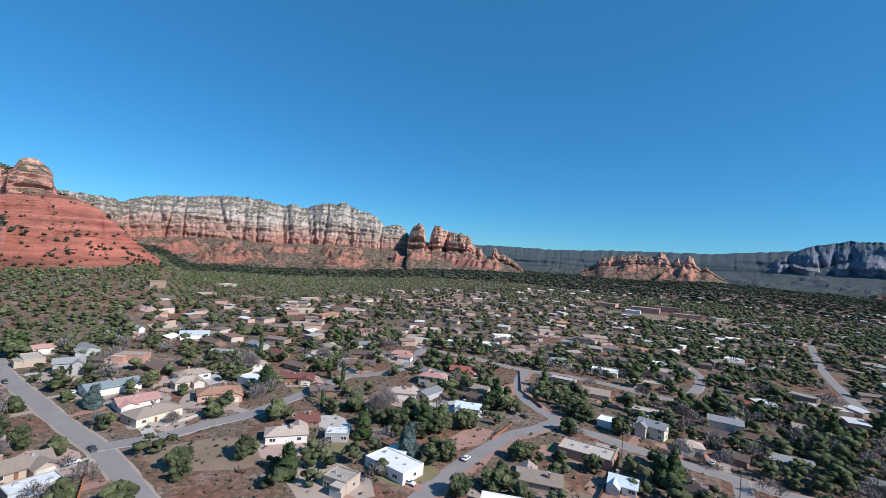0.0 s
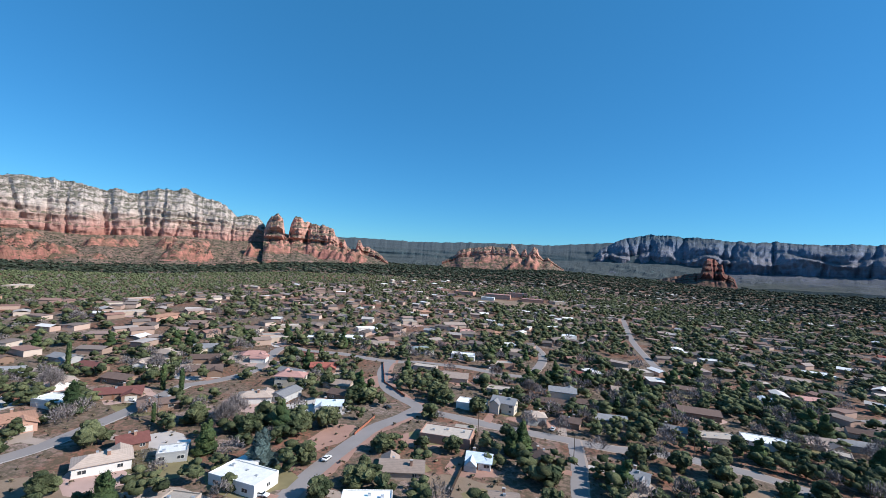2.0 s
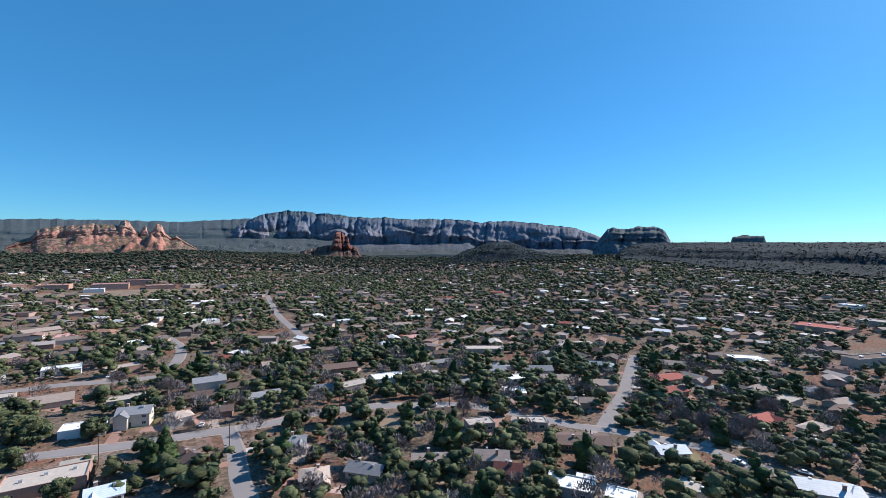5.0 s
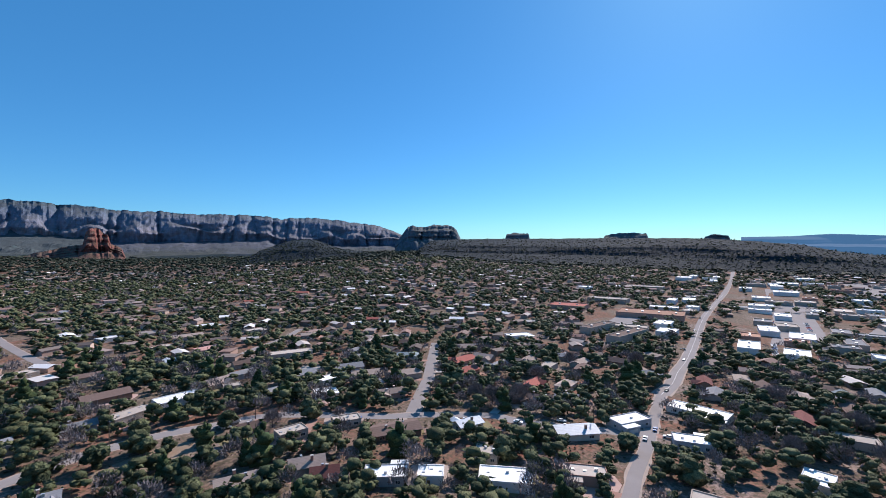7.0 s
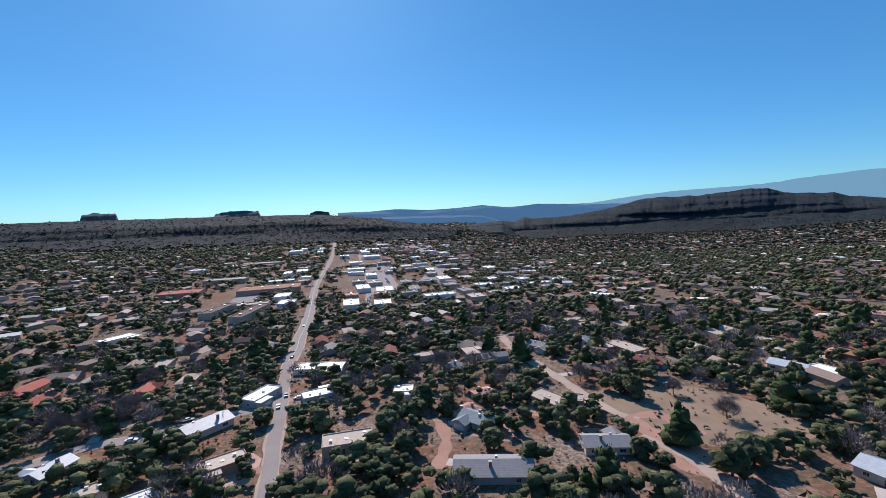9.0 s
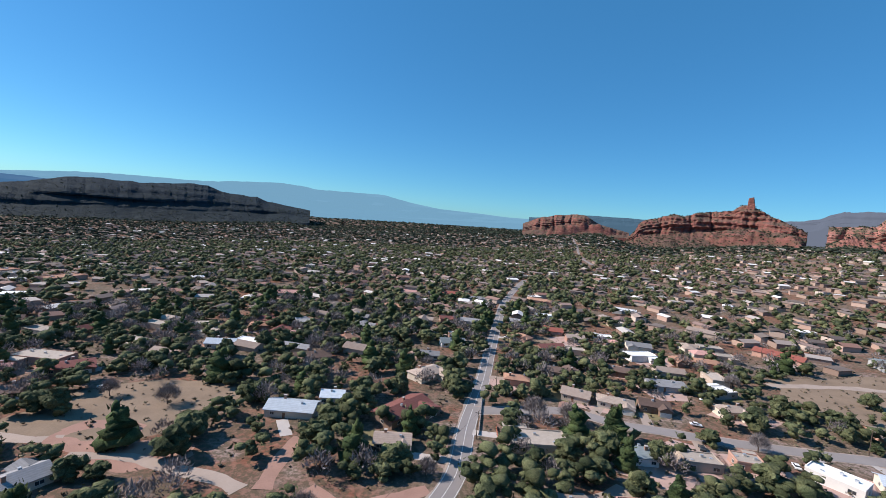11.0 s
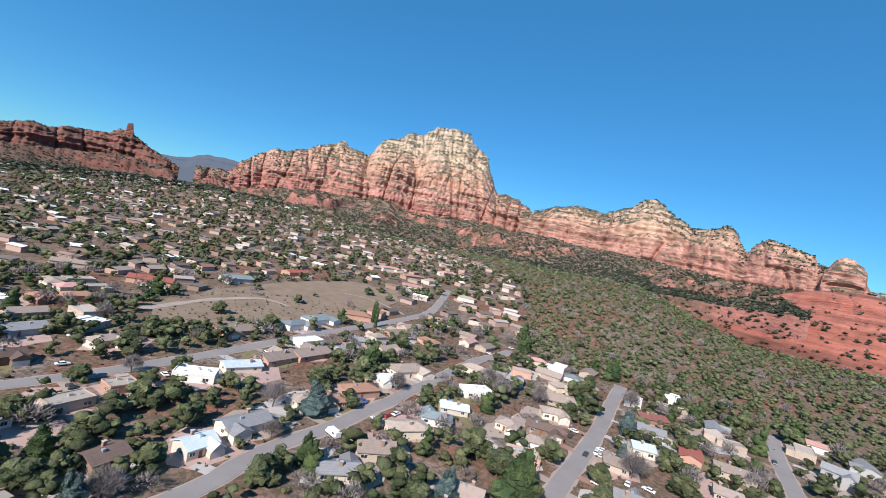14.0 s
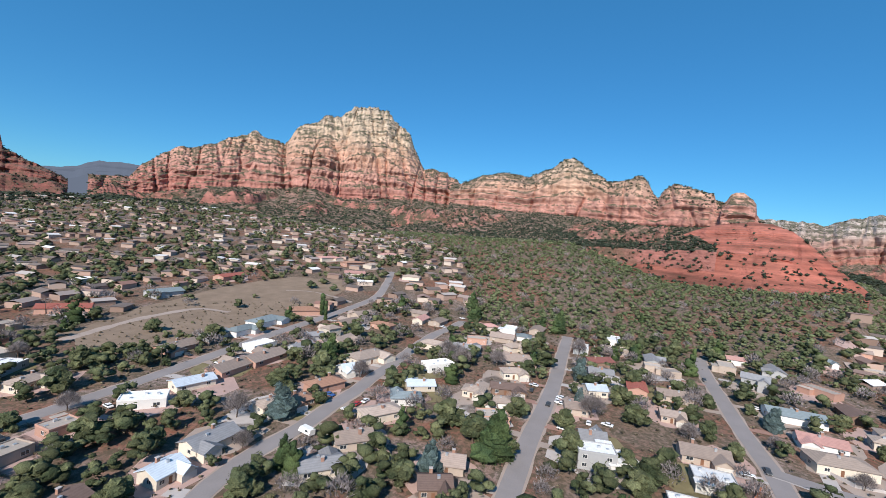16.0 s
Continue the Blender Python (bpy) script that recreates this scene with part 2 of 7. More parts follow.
def massif(name, label, rows, material, rib=0.035, ledge=0.012, jag=0.03, depth=0.25, nu=260, nv=64, seed=0, category="mountain", steps=9, trees=0, face=0.45, outcrops=1.0, steep=1.0):
    """A range seen across the valley. rows: heading, foot distance and angle, distance and angle of the cliff's base, distance and angle of the rim.
    Slopes of scree below, a ribbed and ledged cliff above, and a back that falls away."""
    az, rf, ef, rc, ec, rt, et = (np.array(c, float) for c in zip(*rows))
    u = np.linspace(az[0], az[-1], nu)
    g = lambda c: np.interp(u, az, c)
    RF, RC, RT = g(rf), g(rc), g(rt)
    RT = RC + (RT - RC) * steep
    ZF, ZC, ZT = (EYE + R * np.tan(np.radians(E)) for R, E in ((RF, g(ef)), (RC, g(ec)), (RT, g(et))))
    nt, nc, nb = int(nv * 0.3), int(nv * 0.55), int(nv * 0.15) + 2
    V = np.zeros((nu, nt + nc + nb, 3))
    mid = float(RC.mean())
    fs = min(1.0, 1650 / mid)
    for i in range(nu):
        arc = radians(u[i]) * mid
        taper = min(1.0, min(i, nu - 1 - i) / (0.04 * nu) + 0.05)
        hgt = ZT[i] - ZC[i]
        zt = ZT[i] + jag * hgt * noise.fractal(Vector((arc * 0.022, seed, 0.3)), 0.9, 2.2, 5) * 2 * taper
        for j in range(nt + nc + nb):
            if j < nt:
                s = j / nt
                r, z = RF[i] + (RC[i] - RF[i]) * s, ZF[i] - 6 + (ZC[i] - ZF[i] + 6) * (0.55 * s + 0.45 * s * s)
                k = s * 0.6
            elif j < nt + nc:
                s = (j - nt) / (nc - 1)
                f = s if not face else 0.22 * s / face if s < face else 0.22 + 0.78 * ((s - face) / (1 - face)) ** 1.15
                if steps:
                    st = s * steps + 0.8 * math.sin(3.14 * s) * noise.noise(Vector((arc * 0.005, s * 2, seed)))
                    fr = st - math.floor(st)
                    f += (smooth((fr - 0.66) / 0.34) - fr) * 0.75 / steps * math.sin(3.14 * min(1.0, s * 1.02)) ** 0.5
                r, z = RC[i] + (RT[i] - RC[i]) * f, ZC[i] + (zt - ZC[i]) * s
                k = 1.0
            else:
                s = (j - nt - nc + 1) / nb
                r, z = RT[i] + depth * RT[i] * s, zt + (ZF[i] - 30 - zt) * s ** 2.2
                k = 0.5 * (1 - s)
            n1 = noise.noise(Vector((arc * 0.0065 * fs, z * 0.0016 * fs, seed * 7.1)))
            n2 = noise.noise(Vector((arc * 0.017 * fs, z * 0.004 * fs, seed * 3.7)))
            n3 = noise.noise(Vector((arc * 0.045 * fs, z * 0.012 * fs, seed)))
            n4 = noise.noise(Vector((arc * 0.11 * fs, z * 0.07 * fs, seed + 3)))
            ribs = 0.55 - 1.5 * abs(n1) + 0.5 * max(0.0, 1 - abs(n1) / 0.09) - 0.75 * abs(n2) + 0.45 * max(0.0, 1 - abs(n2) / 0.12) - 0.4 * abs(n3) + 0.2 * n4
            led = noise.noise(Vector((arc * 0.003, z * 0.07 * fs, seed + 9)))
            if j >= nt:
                dr = k * taper * mid * (rib * ribs + ledge * led)
            else:
                wash = noise.fractal(Vector((arc * 0.006, r * 0.003, seed)), 0.9, 2.1, 4)
                bench = smooth((noise.noise(Vector((arc * 0.0045, r * 0.0075, seed + 5))) - 0.08) / 0.16) * (0.7 + 0.6 * noise.noise(Vector((arc * 0.03, r * 0.03, seed))))
                dr = k * taper * mid * rib * ribs * s
                z += mid * s * (1 - s) * ((0.006 + 0.024 * outcrops) * wash + outcrops * 0.075 * bench) * taper
            if j == 0:
                z = min(z, float(ground(*polar(u[i], r)[:2])) - 8)
            V[i, j] = polar(u[i], r + dr, z)
    m = V.shape[1]
    hill = new(name)
    for part_name, j0, j1 in (("scree_slope", 0, nt), ("cliff", nt, nt + nc - 1), ("back_slope", nt + nc - 1, m - 1)):
        sub = V[:, j0:j1 + 1]
        w = sub.shape[1]
        i, j = np.meshgrid(np.arange(nu - 1), np.arange(w - 1), indexing="ij")
        f = np.stack([i * w + j, (i + 1) * w + j, (i + 1) * w + j + 1, i * w + j + 1], -1).reshape(-1, 4)
        link(part_name, mesh_of(part_name, sub.reshape(-1, 3), f), material, hill)
    if trees:
        rng = np.random.default_rng(seed)
        a, c = rng.uniform(0, nu - 1.01, trees), rng.uniform(0, 1, trees) ** 1.2 * (nt * 1.0 if steps else nt + nc - 1)
        top = rng.random(trees) < (0.16 if steps else 0.0)
        c[top] = nt + (nc - 1) * (1 - rng.uniform(0, 1, top.sum()) ** 1.7 * (1 - face * 0.9)) + rng.uniform(-0.5, 1.0, top.sum())
        i0, j0 = a.astype(int), c.astype(int)
        fa, fc = (a - i0)[:, None], (c - j0)[:, None]
        WOODS.append((V[i0, j0] * (1 - fa) * (1 - fc) + V[i0 + 1, j0] * fa * (1 - fc) + V[i0, j0 + 1] * (1 - fa) * fc + V[i0 + 1, j0 + 1] * fa * fc) - np.array((0, 0, 0.5)))
    return tagged(hill, label, category)


BANDS_BUTTE = ((0.0, RED0), (0.22, RED1), (0.40, RED2), (0.52, (0.52, 0.31, 0.225)), (0.70, CREAM), (1.0, (0.50, 0.41, 0.32)))
ROCK_BUTTE = rock("layered_sandstone", BANDS_BUTTE, 40, 590, 0.9)
ROCK_COFFEE = rock("red_sandstone", ((0.0, RED0), (0.3, RED1), (0.58, RED2), (0.72, (0.55, 0.34, 0.25)), (1.0, CREAM)), 20, 330, 0.88)
ROCK_DOME = rock("bare_red_rock", ((0.0, (0.25, 0.085, 0.062)), (0.4, (0.34, 0.110, 0.080)), (1.0, (0.39, 0.140, 0.105))), 20, 110, 0.14, stain=0.3, layers=0.55)
ROCK_RED = rock("dark_red_sandstone", ((0.0, (0.13, 0.070, 0.06)), (0.5, (0.20, 0.078, 0.066)), (1.0, (0.24, 0.10, 0.082))), 10, 200, 0.5, stones=0.7)
ROCK_PINK = rock("pink_sandstone", ((0.0, RED0), (0.4, (0.42, 0.19, 0.15)), (1.0, (0.52, 0.29, 0.23))), 10, 200, 0.88)
ROCK_WHITE = rock("pale_cliff_sandstone", ((0.0, RED0), (0.28, (0.38, 0.17, 0.13)), (0.42, (0.40, 0.225, 0.19)), (0.52, (0.43, 0.30, 0.255)), (0.62, (0.45, 0.38, 0.34)), (1.0, (0.43, 0.385, 0.36))), -30, 380, 0.8, stain=0.3)
# Bands pushed to blue: haze and shade over the far cliff, put into colour.
ROCK_HAZY_RIM = rock("hazy_shaded_rim_rock", ((0.0, (0.05, 0.068, 0.062)), (0.22, (0.06, 0.08, 0.085)), (0.34, (0.11, 0.13, 0.185)), (0.55, (0.21, 0.205, 0.25)), (0.8, (0.14, 0.17, 0.235)), (1.0, (0.06, 0.10, 0.135))), -60, 380, 0.35, layers=0.08, stain=0.2, stones=0.36)
# Very dark blue base paints in the hillsides' shade and the haze.
ROCK_WOODED_SHADE = rock("shaded_wooded_slope", ((0.0, (0.022, 0.032, 0.040)), (1.0, (0.020, 0.033, 0.052))), -50, 250, 0.12, stain=0.3, layers=0.05, stones=0.10)
# Blue-dark base carries the backlit haze before the twin butte and far mesas.
ROCK_BACKLIT_HAZE = rock("hazy_far_rock", ((0.0, (0.08, 0.105, 0.125)), (0.5, (0.12, 0.14, 0.17)), (1.0, (0.13, 0.155, 0.19))), -60, 300, 0.5, layers=0.08, stones=0.4)
# Blue-green base has the distance haze of the skyline ridge mixed in.
ROCK_RIDGE_HAZE = rock("hazy_wooded_slope", ((0.0, (0.048, 0.066, 0.06)), (0.4, (0.05, 0.075, 0.085)), (1.0, (0.055, 0.085, 0.105))), -50, 250, 0.12, stain=0.05, layers=0.0)


# Blue emission imitates the haze of distance; the rock itself gives no light.
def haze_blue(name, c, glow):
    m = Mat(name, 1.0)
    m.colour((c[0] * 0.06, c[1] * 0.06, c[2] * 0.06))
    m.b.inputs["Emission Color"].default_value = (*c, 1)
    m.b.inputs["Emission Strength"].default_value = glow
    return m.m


FAR_HAZE_GLOW = haze_blue("far_blue_range", (0.065, 0.18, 0.35), 0.68)
FARTHER_HAZE_GLOW = haze_blue("farthest_blue_range", (0.16, 0.36, 0.53), 0.78)

massif("layered_butte", "great layered sandstone butte, red below and cream above", [
    (219.61, 1500, 0.59, 1800, 1.06, 1860, 2.67), (221.46, 1460, 0.57, 1784, 1.16, 1872, 2.77), (223.01, 1428, 0.54, 1772, 1.13, 1882, 2.93), (223.98, 1407, 0.42, 1764, 1.19, 1888, 4.32), (225.00, 1386, 0.36, 1756, 1.37, 1894, 5.24),
    (226.38, 1357, 0.39, 1745, 1.76, 1903, 6.31), (227.29, 1337, 0.32, 1737, 2.13, 1909, 6.87), (228.59, 1310, 0.29, 1727, 2.34, 1918, 6.98), (230.15, 1277, 0.27, 1714, 2.64, 1928, 7.48), (231.36, 1252, 0.23, 1704, 2.91, 1936, 8.19),
    (232.57, 1226, 0.20, 1694, 3.00, 1944, 8.80), (233.80, 1200, 0.16, 1684, 3.22, 1952, 9.28), (234.58, 1184, 0.09, 1678, 3.28, 1957, 9.72), (235.21, 1170, 0.14, 1673, 3.21, 1961, 9.78), (236.04, 1153, 0.08, 1666, 3.28, 1966, 9.36),
    (237.36, 1125, 0.05, 1655, 3.39, 1975, 9.11), (238.33, 1105, 0.00, 1648, 3.46, 1981, 9.07), (239.70, 1076, -0.14, 1636, 3.83, 1990, 10.89), (240.90, 1050, -0.30, 1627, 3.93, 1998, 11.57), (242.42, 1018, -0.43, 1614, 3.81, 2008, 12.35),
    (243.95, 986, -0.63, 1602, 3.43, 2017, 13.00), (245.47, 974, -0.82, 1602, 3.06, 2003, 13.78), (246.37, 969, -0.88, 1605, 3.01, 1990, 14.37), (247.63, 963, -0.97, 1608, 3.11, 1972, 14.68), (249.59, 954, -1.00, 1612, 3.28, 1945, 14.56),
    (250.95, 947, -1.02, 1616, 3.52, 1926, 14.05), (252.32, 940, -1.03, 1619, 3.64, 1907, 13.29), (253.43, 935, -1.00, 1622, 3.74, 1891, 11.99), (254.44, 930, -0.98, 1624, 3.82, 1877, 10.18), (255.22, 926, -0.92, 1626, 3.89, 1866, 8.72),
    (255.76, 924, -0.87, 1627, 3.81, 1859, 7.69), (257.36, 916, -0.73, 1631, 3.63, 1836, 7.76), (258.84, 909, -0.67, 1635, 3.56, 1816, 7.76), (259.15, 907, -0.64, 1636, 3.46, 1811, 7.15), (260.33, 901, -0.54, 1639, 3.57, 1795, 6.75),
    (260.72, 900, -0.50, 1640, 3.73, 1790, 6.02)],
    ROCK_BUTTE, trees=6500, rib=0.016, ledge=0.008, seed=1, nu=520, nv=120, steps=7, face=0.42, steep=0.8)
massif("coffee_pot_ridge", "long red and cream sandstone ridge ending in towers", [
    (259.45, 900, -0.61, 1500, 3.81, 1700, 6.04), (260.83, 884, -0.56, 1491, 3.74, 1693, 6.35), (261.95, 871, -0.52, 1484, 3.71, 1687, 6.76), (263.29, 856, -0.46, 1475, 3.70, 1680, 7.51), (264.42, 844, -0.43, 1468, 3.67, 1675, 7.73),
    (265.68, 829, -0.37, 1461, 3.40, 1668, 7.96), (266.81, 817, -0.34, 1453, 3.37, 1663, 8.24), (268.24, 801, -0.27, 1445, 3.37, 1656, 7.98), (269.21, 790, -0.18, 1439, 3.32, 1651, 7.87), (270.45, 776, -0.19, 1431, 3.43, 1645, 8.35),
    (272.00, 758, -0.17, 1421, 3.44, 1637, 8.91), (272.92, 748, -0.15, 1415, 3.39, 1632, 9.61), (273.84, 738, -0.12, 1410, 3.35, 1628, 10.12), (274.60, 729, -0.11, 1405, 3.29, 1624, 10.30), (275.45, 719, -0.09, 1399, 3.36, 1619, 9.99),
    (276.32, 715, -0.07, 1391, 3.31, 1603, 9.30), (277.44, 710, -0.03, 1381, 3.16, 1582, 8.77), (278.42, 705, 0.00, 1372, 3.12, 1564, 8.40), (279.42, 700, 0.03, 1362, 3.08, 1545, 7.86), (280.70, 693, 0.03, 1350, 2.95, 1521, 7.84),
    (281.64, 689, 0.06, 1342, 2.91, 1504, 8.16), (282.26, 686, 0.06, 1336, 2.84, 1492, 8.57), (283.04, 682, 0.07, 1328, 2.79, 1477, 8.32), (283.73, 678, 0.08, 1322, 2.73, 1464, 7.39), (284.30, 675, 0.13, 1317, 2.72, 1454, 6.46),
    (284.84, 673, 0.19, 1312, 2.70, 1444, 6.01), (285.30, 670, 0.23, 1307, 2.74, 1435, 6.90), (285.85, 668, 0.28, 1302, 2.79, 1425, 7.44), (286.49, 664, 0.35, 1296, 2.79, 1413, 7.67), (287.79, 658, 0.47, 1284, 2.85, 1389, 7.65),
    (288.92, 652, 0.58, 1273, 2.95, 1367, 7.19), (289.78, 648, 0.67, 1265, 3.02, 1351, 6.84), (290.38, 645, 0.72, 1260, 3.08, 1340, 6.70), (290.61, 644, 0.75, 1258, 3.10, 1336, 6.00), (291.48, 640, 0.83, 1250, 3.18, 1320, 5.83)],
    ROCK_COFFEE, trees=6000, rib=0.014, ledge=0.006, seed=2, nu=480, nv=90, jag=0.03, steps=5, face=0.6, steep=0.6)
massif("coffee_pot_rock", "red sandstone tower at the end of the ridge", [
    (291.23, 900, 1.97, 1220, 3.46, 1295, 5.57), (291.67, 900, 2.01, 1220, 3.44, 1295, 6.08), (291.96, 900, 2.04, 1220, 3.46, 1295, 6.71), (292.42, 900, 2.08, 1220, 3.50, 1295, 6.87), (293.08, 900, 2.14, 1220, 3.56, 1295, 6.86),
    (293.50, 900, 2.18, 1220, 3.60, 1295, 6.59), (293.98, 900, 2.23, 1220, 3.64, 1295, 6.27), (294.34, 900, 2.26, 1220, 3.67, 1295, 5.70), (294.47, 900, 2.27, 1220, 3.56, 1295, 4.64), (294.92, 900, 2.31, 1220, 3.48, 1295, 3.96)],
    ROCK_COFFEE, rib=0.006, seed=3, nu=90, nv=60, jag=0.02, depth=0.05, steps=5)
massif("red_rock_dome", "smooth layered red sandstone dome with scattered shrubs", [
    (273.26, 640, -3.31, 700, -3.13, 760, -2.83), (276.95, 621, -3.69, 700, -2.77, 797, -1.84), (280.00, 605, -4.00, 700, -2.15, 829, -0.80), (283.66, 586, -3.91, 700, -1.47, 866, 0.54), (286.75, 583, -3.89, 697, -0.86, 872, 1.56),
    (289.22, 582, -3.93, 695, -0.31, 874, 2.70), (291.75, 581, -3.95, 693, 0.24, 876, 3.53), (294.37, 580, -3.67, 691, 0.50, 878, 3.94), (296.06, 580, -3.49, 690, 0.36, 879, 3.73), (297.83, 592, -3.42, 690, 0.12, 847, 3.06),
    (298.95, 600, -3.31, 690, -0.25, 824, 2.21), (300.10, 609, -3.19, 690, -0.72, 800, 1.14), (301.31, 618, -3.06, 690, -1.31, 776, -0.03), (302.52, 628, -3.00, 690, -1.96, 751, -1.09), (303.51, 635, -2.90, 690, -2.38, 730, -1.86),
    (304.03, 640, -2.91, 690, -2.62, 720, -2.40)],
    ROCK_DOME, trees=420, rib=0.012, ledge=0.012, seed=4, nu=260, nv=110, jag=0.02, category="rock dome", steps=17, face=0, steep=0.68)
massif("white_cliff", "long pale cliff over red ledges", [
    (288.87, 1750, -3.72, 2500, -1.43, 3050, 3.22), (295.00, 1767, -3.33, 2508, -1.00, 3050, 4.20), (296.36, 1771, -3.24, 2510, -0.90, 3050, 4.13), (298.13, 1776, -3.12, 2513, -0.77, 3050, 3.98), (299.87, 1781, -3.00, 2515, -0.34, 3050, 3.71),
    (301.16, 1785, -2.91, 2517, -0.25, 3050, 4.24), (301.79, 1787, -2.87, 2518, 0.10, 3050, 4.54), (304.07, 1793, -2.83, 2521, 0.40, 3050, 4.92), (306.66, 1801, -2.77, 2525, 0.60, 3050, 5.09), (308.56, 1806, -2.76, 2528, 0.62, 3050, 5.51),
    (310.46, 1812, -2.75, 2531, 0.78, 3050, 5.74), (312.39, 1817, -2.74, 2533, 0.62, 3050, 5.73), (314.63, 1824, -2.71, 2537, 0.48, 3050, 5.69), (315.31, 1826, -2.66, 2538, 0.54, 3050, 5.31), (316.90, 1830, -2.67, 2540, 0.66, 3050, 5.33),
    (319.12, 1837, -2.64, 2543, 0.83, 3050, 5.46), (320.35, 1840, -2.55, 2545, 0.80, 3050, 5.94), (321.92, 1845, -2.57, 2547, 0.92, 3050, 6.20), (323.82, 1853, -2.43, 2551, 1.07, 3044, 6.30), (324.38, 1863, -2.39, 2554, 0.99, 3028, 5.84),
    (327.10, 1910, -2.33, 2570, 0.94, 2949, 5.37), (328.14, 1928, -2.25, 2576, 0.89, 2919, 4.38), (328.82, 1939, -2.08, 2579, 0.94, 2900, 3.79), (329.76, 1956, -2.01, 2585, 1.01, 2873, 4.00), (331.03, 1978, -2.05, 2592, 0.98, 2836, 4.09),
    (331.59, 1987, -2.01, 2595, 1.02, 2820, 3.44), (332.30, 2000, -1.96, 2600, 0.89, 2800, 2.47)],
    ROCK_WHITE, trees=5000, rib=0.013, ledge=0.005, seed=5, nu=460, nv=90, steps=5, face=0.55, steep=0.4)
massif("fin_butte", "row of red sandstone fins", [
    (331.92, 2050, -1.35, 2450, 1.18, 2610, 2.45), (332.17, 2052, -1.33, 2449, 1.20, 2608, 3.42), (332.43, 2054, -1.31, 2449, 1.09, 2607, 4.14), (333.24, 2062, -1.38, 2448, 1.15, 2602, 4.52), (333.97, 2069, -1.33, 2447, 1.20, 2598, 4.13),
    (334.30, 2073, -1.31, 2446, 1.10, 2596, 2.31), (334.71, 2077, -1.40, 2446, 1.07, 2593, 1.89), (334.92, 2079, -1.39, 2446, 1.15, 2592, 3.31), (335.37, 2083, -1.36, 2445, 1.18, 2589, 4.23), (335.86, 2088, -1.32, 2444, 1.22, 2586, 4.46),
    (336.46, 2094, -1.40, 2444, 1.26, 2583, 4.06), (337.24, 2101, -1.35, 2443, 1.19, 2578, 3.99), (338.09, 2110, -1.41, 2441, 1.25, 2573, 3.67), (339.06, 2119, -1.34, 2440, 1.19, 2568, 3.48), (340.04, 2129, -1.27, 2439, 1.26, 2562, 3.17),
    (340.48, 2133, -1.24, 2438, 1.17, 2559, 2.31), (340.76, 2136, -1.22, 2438, 1.06, 2558, 2.07), (341.52, 2143, -1.17, 2437, 0.92, 2553, 2.06), (341.83, 2146, -1.15, 2437, 0.50, 2552, 1.26), (342.44, 2152, -1.10, 2436, 0.16, 2548, 0.79),
    (343.00, 2157, -1.06, 2435, 0.20, 2545, 0.96), (343.24, 2160, -1.05, 2435, 0.34, 2543, 2.12), (343.55, 2163, -1.02, 2434, 0.36, 2541, 2.14), (343.86, 2166, -1.13, 2434, 0.26, 2540, 1.40), (345.29, 2180, -1.03, 2432, -0.02, 2531, 0.99),
    (346.29, 2190, -1.08, 2431, -0.46, 2525, 0.30), (347.31, 2200, -1.14, 2430, -0.89, 2520, -0.64)],
    ROCK_PINK, rib=0.02, seed=6, nu=260, nv=64, jag=0.09, steps=3, trees=500)
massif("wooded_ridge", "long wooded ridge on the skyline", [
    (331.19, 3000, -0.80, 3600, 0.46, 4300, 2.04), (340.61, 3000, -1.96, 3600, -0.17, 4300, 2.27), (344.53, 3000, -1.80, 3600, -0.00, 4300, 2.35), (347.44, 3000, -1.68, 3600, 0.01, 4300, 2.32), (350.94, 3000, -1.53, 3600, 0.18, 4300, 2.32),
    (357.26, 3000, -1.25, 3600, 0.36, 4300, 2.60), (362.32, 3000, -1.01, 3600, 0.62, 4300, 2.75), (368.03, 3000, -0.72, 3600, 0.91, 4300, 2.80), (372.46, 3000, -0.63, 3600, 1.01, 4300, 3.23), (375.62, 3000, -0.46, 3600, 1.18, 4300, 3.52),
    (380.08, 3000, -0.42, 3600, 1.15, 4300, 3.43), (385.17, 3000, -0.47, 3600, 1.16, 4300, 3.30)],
    ROCK_RIDGE_HAZE, rib=0.004, seed=7, nu=220, nv=44, jag=0.02, steps=0, depth=0.1, outcrops=0.3)
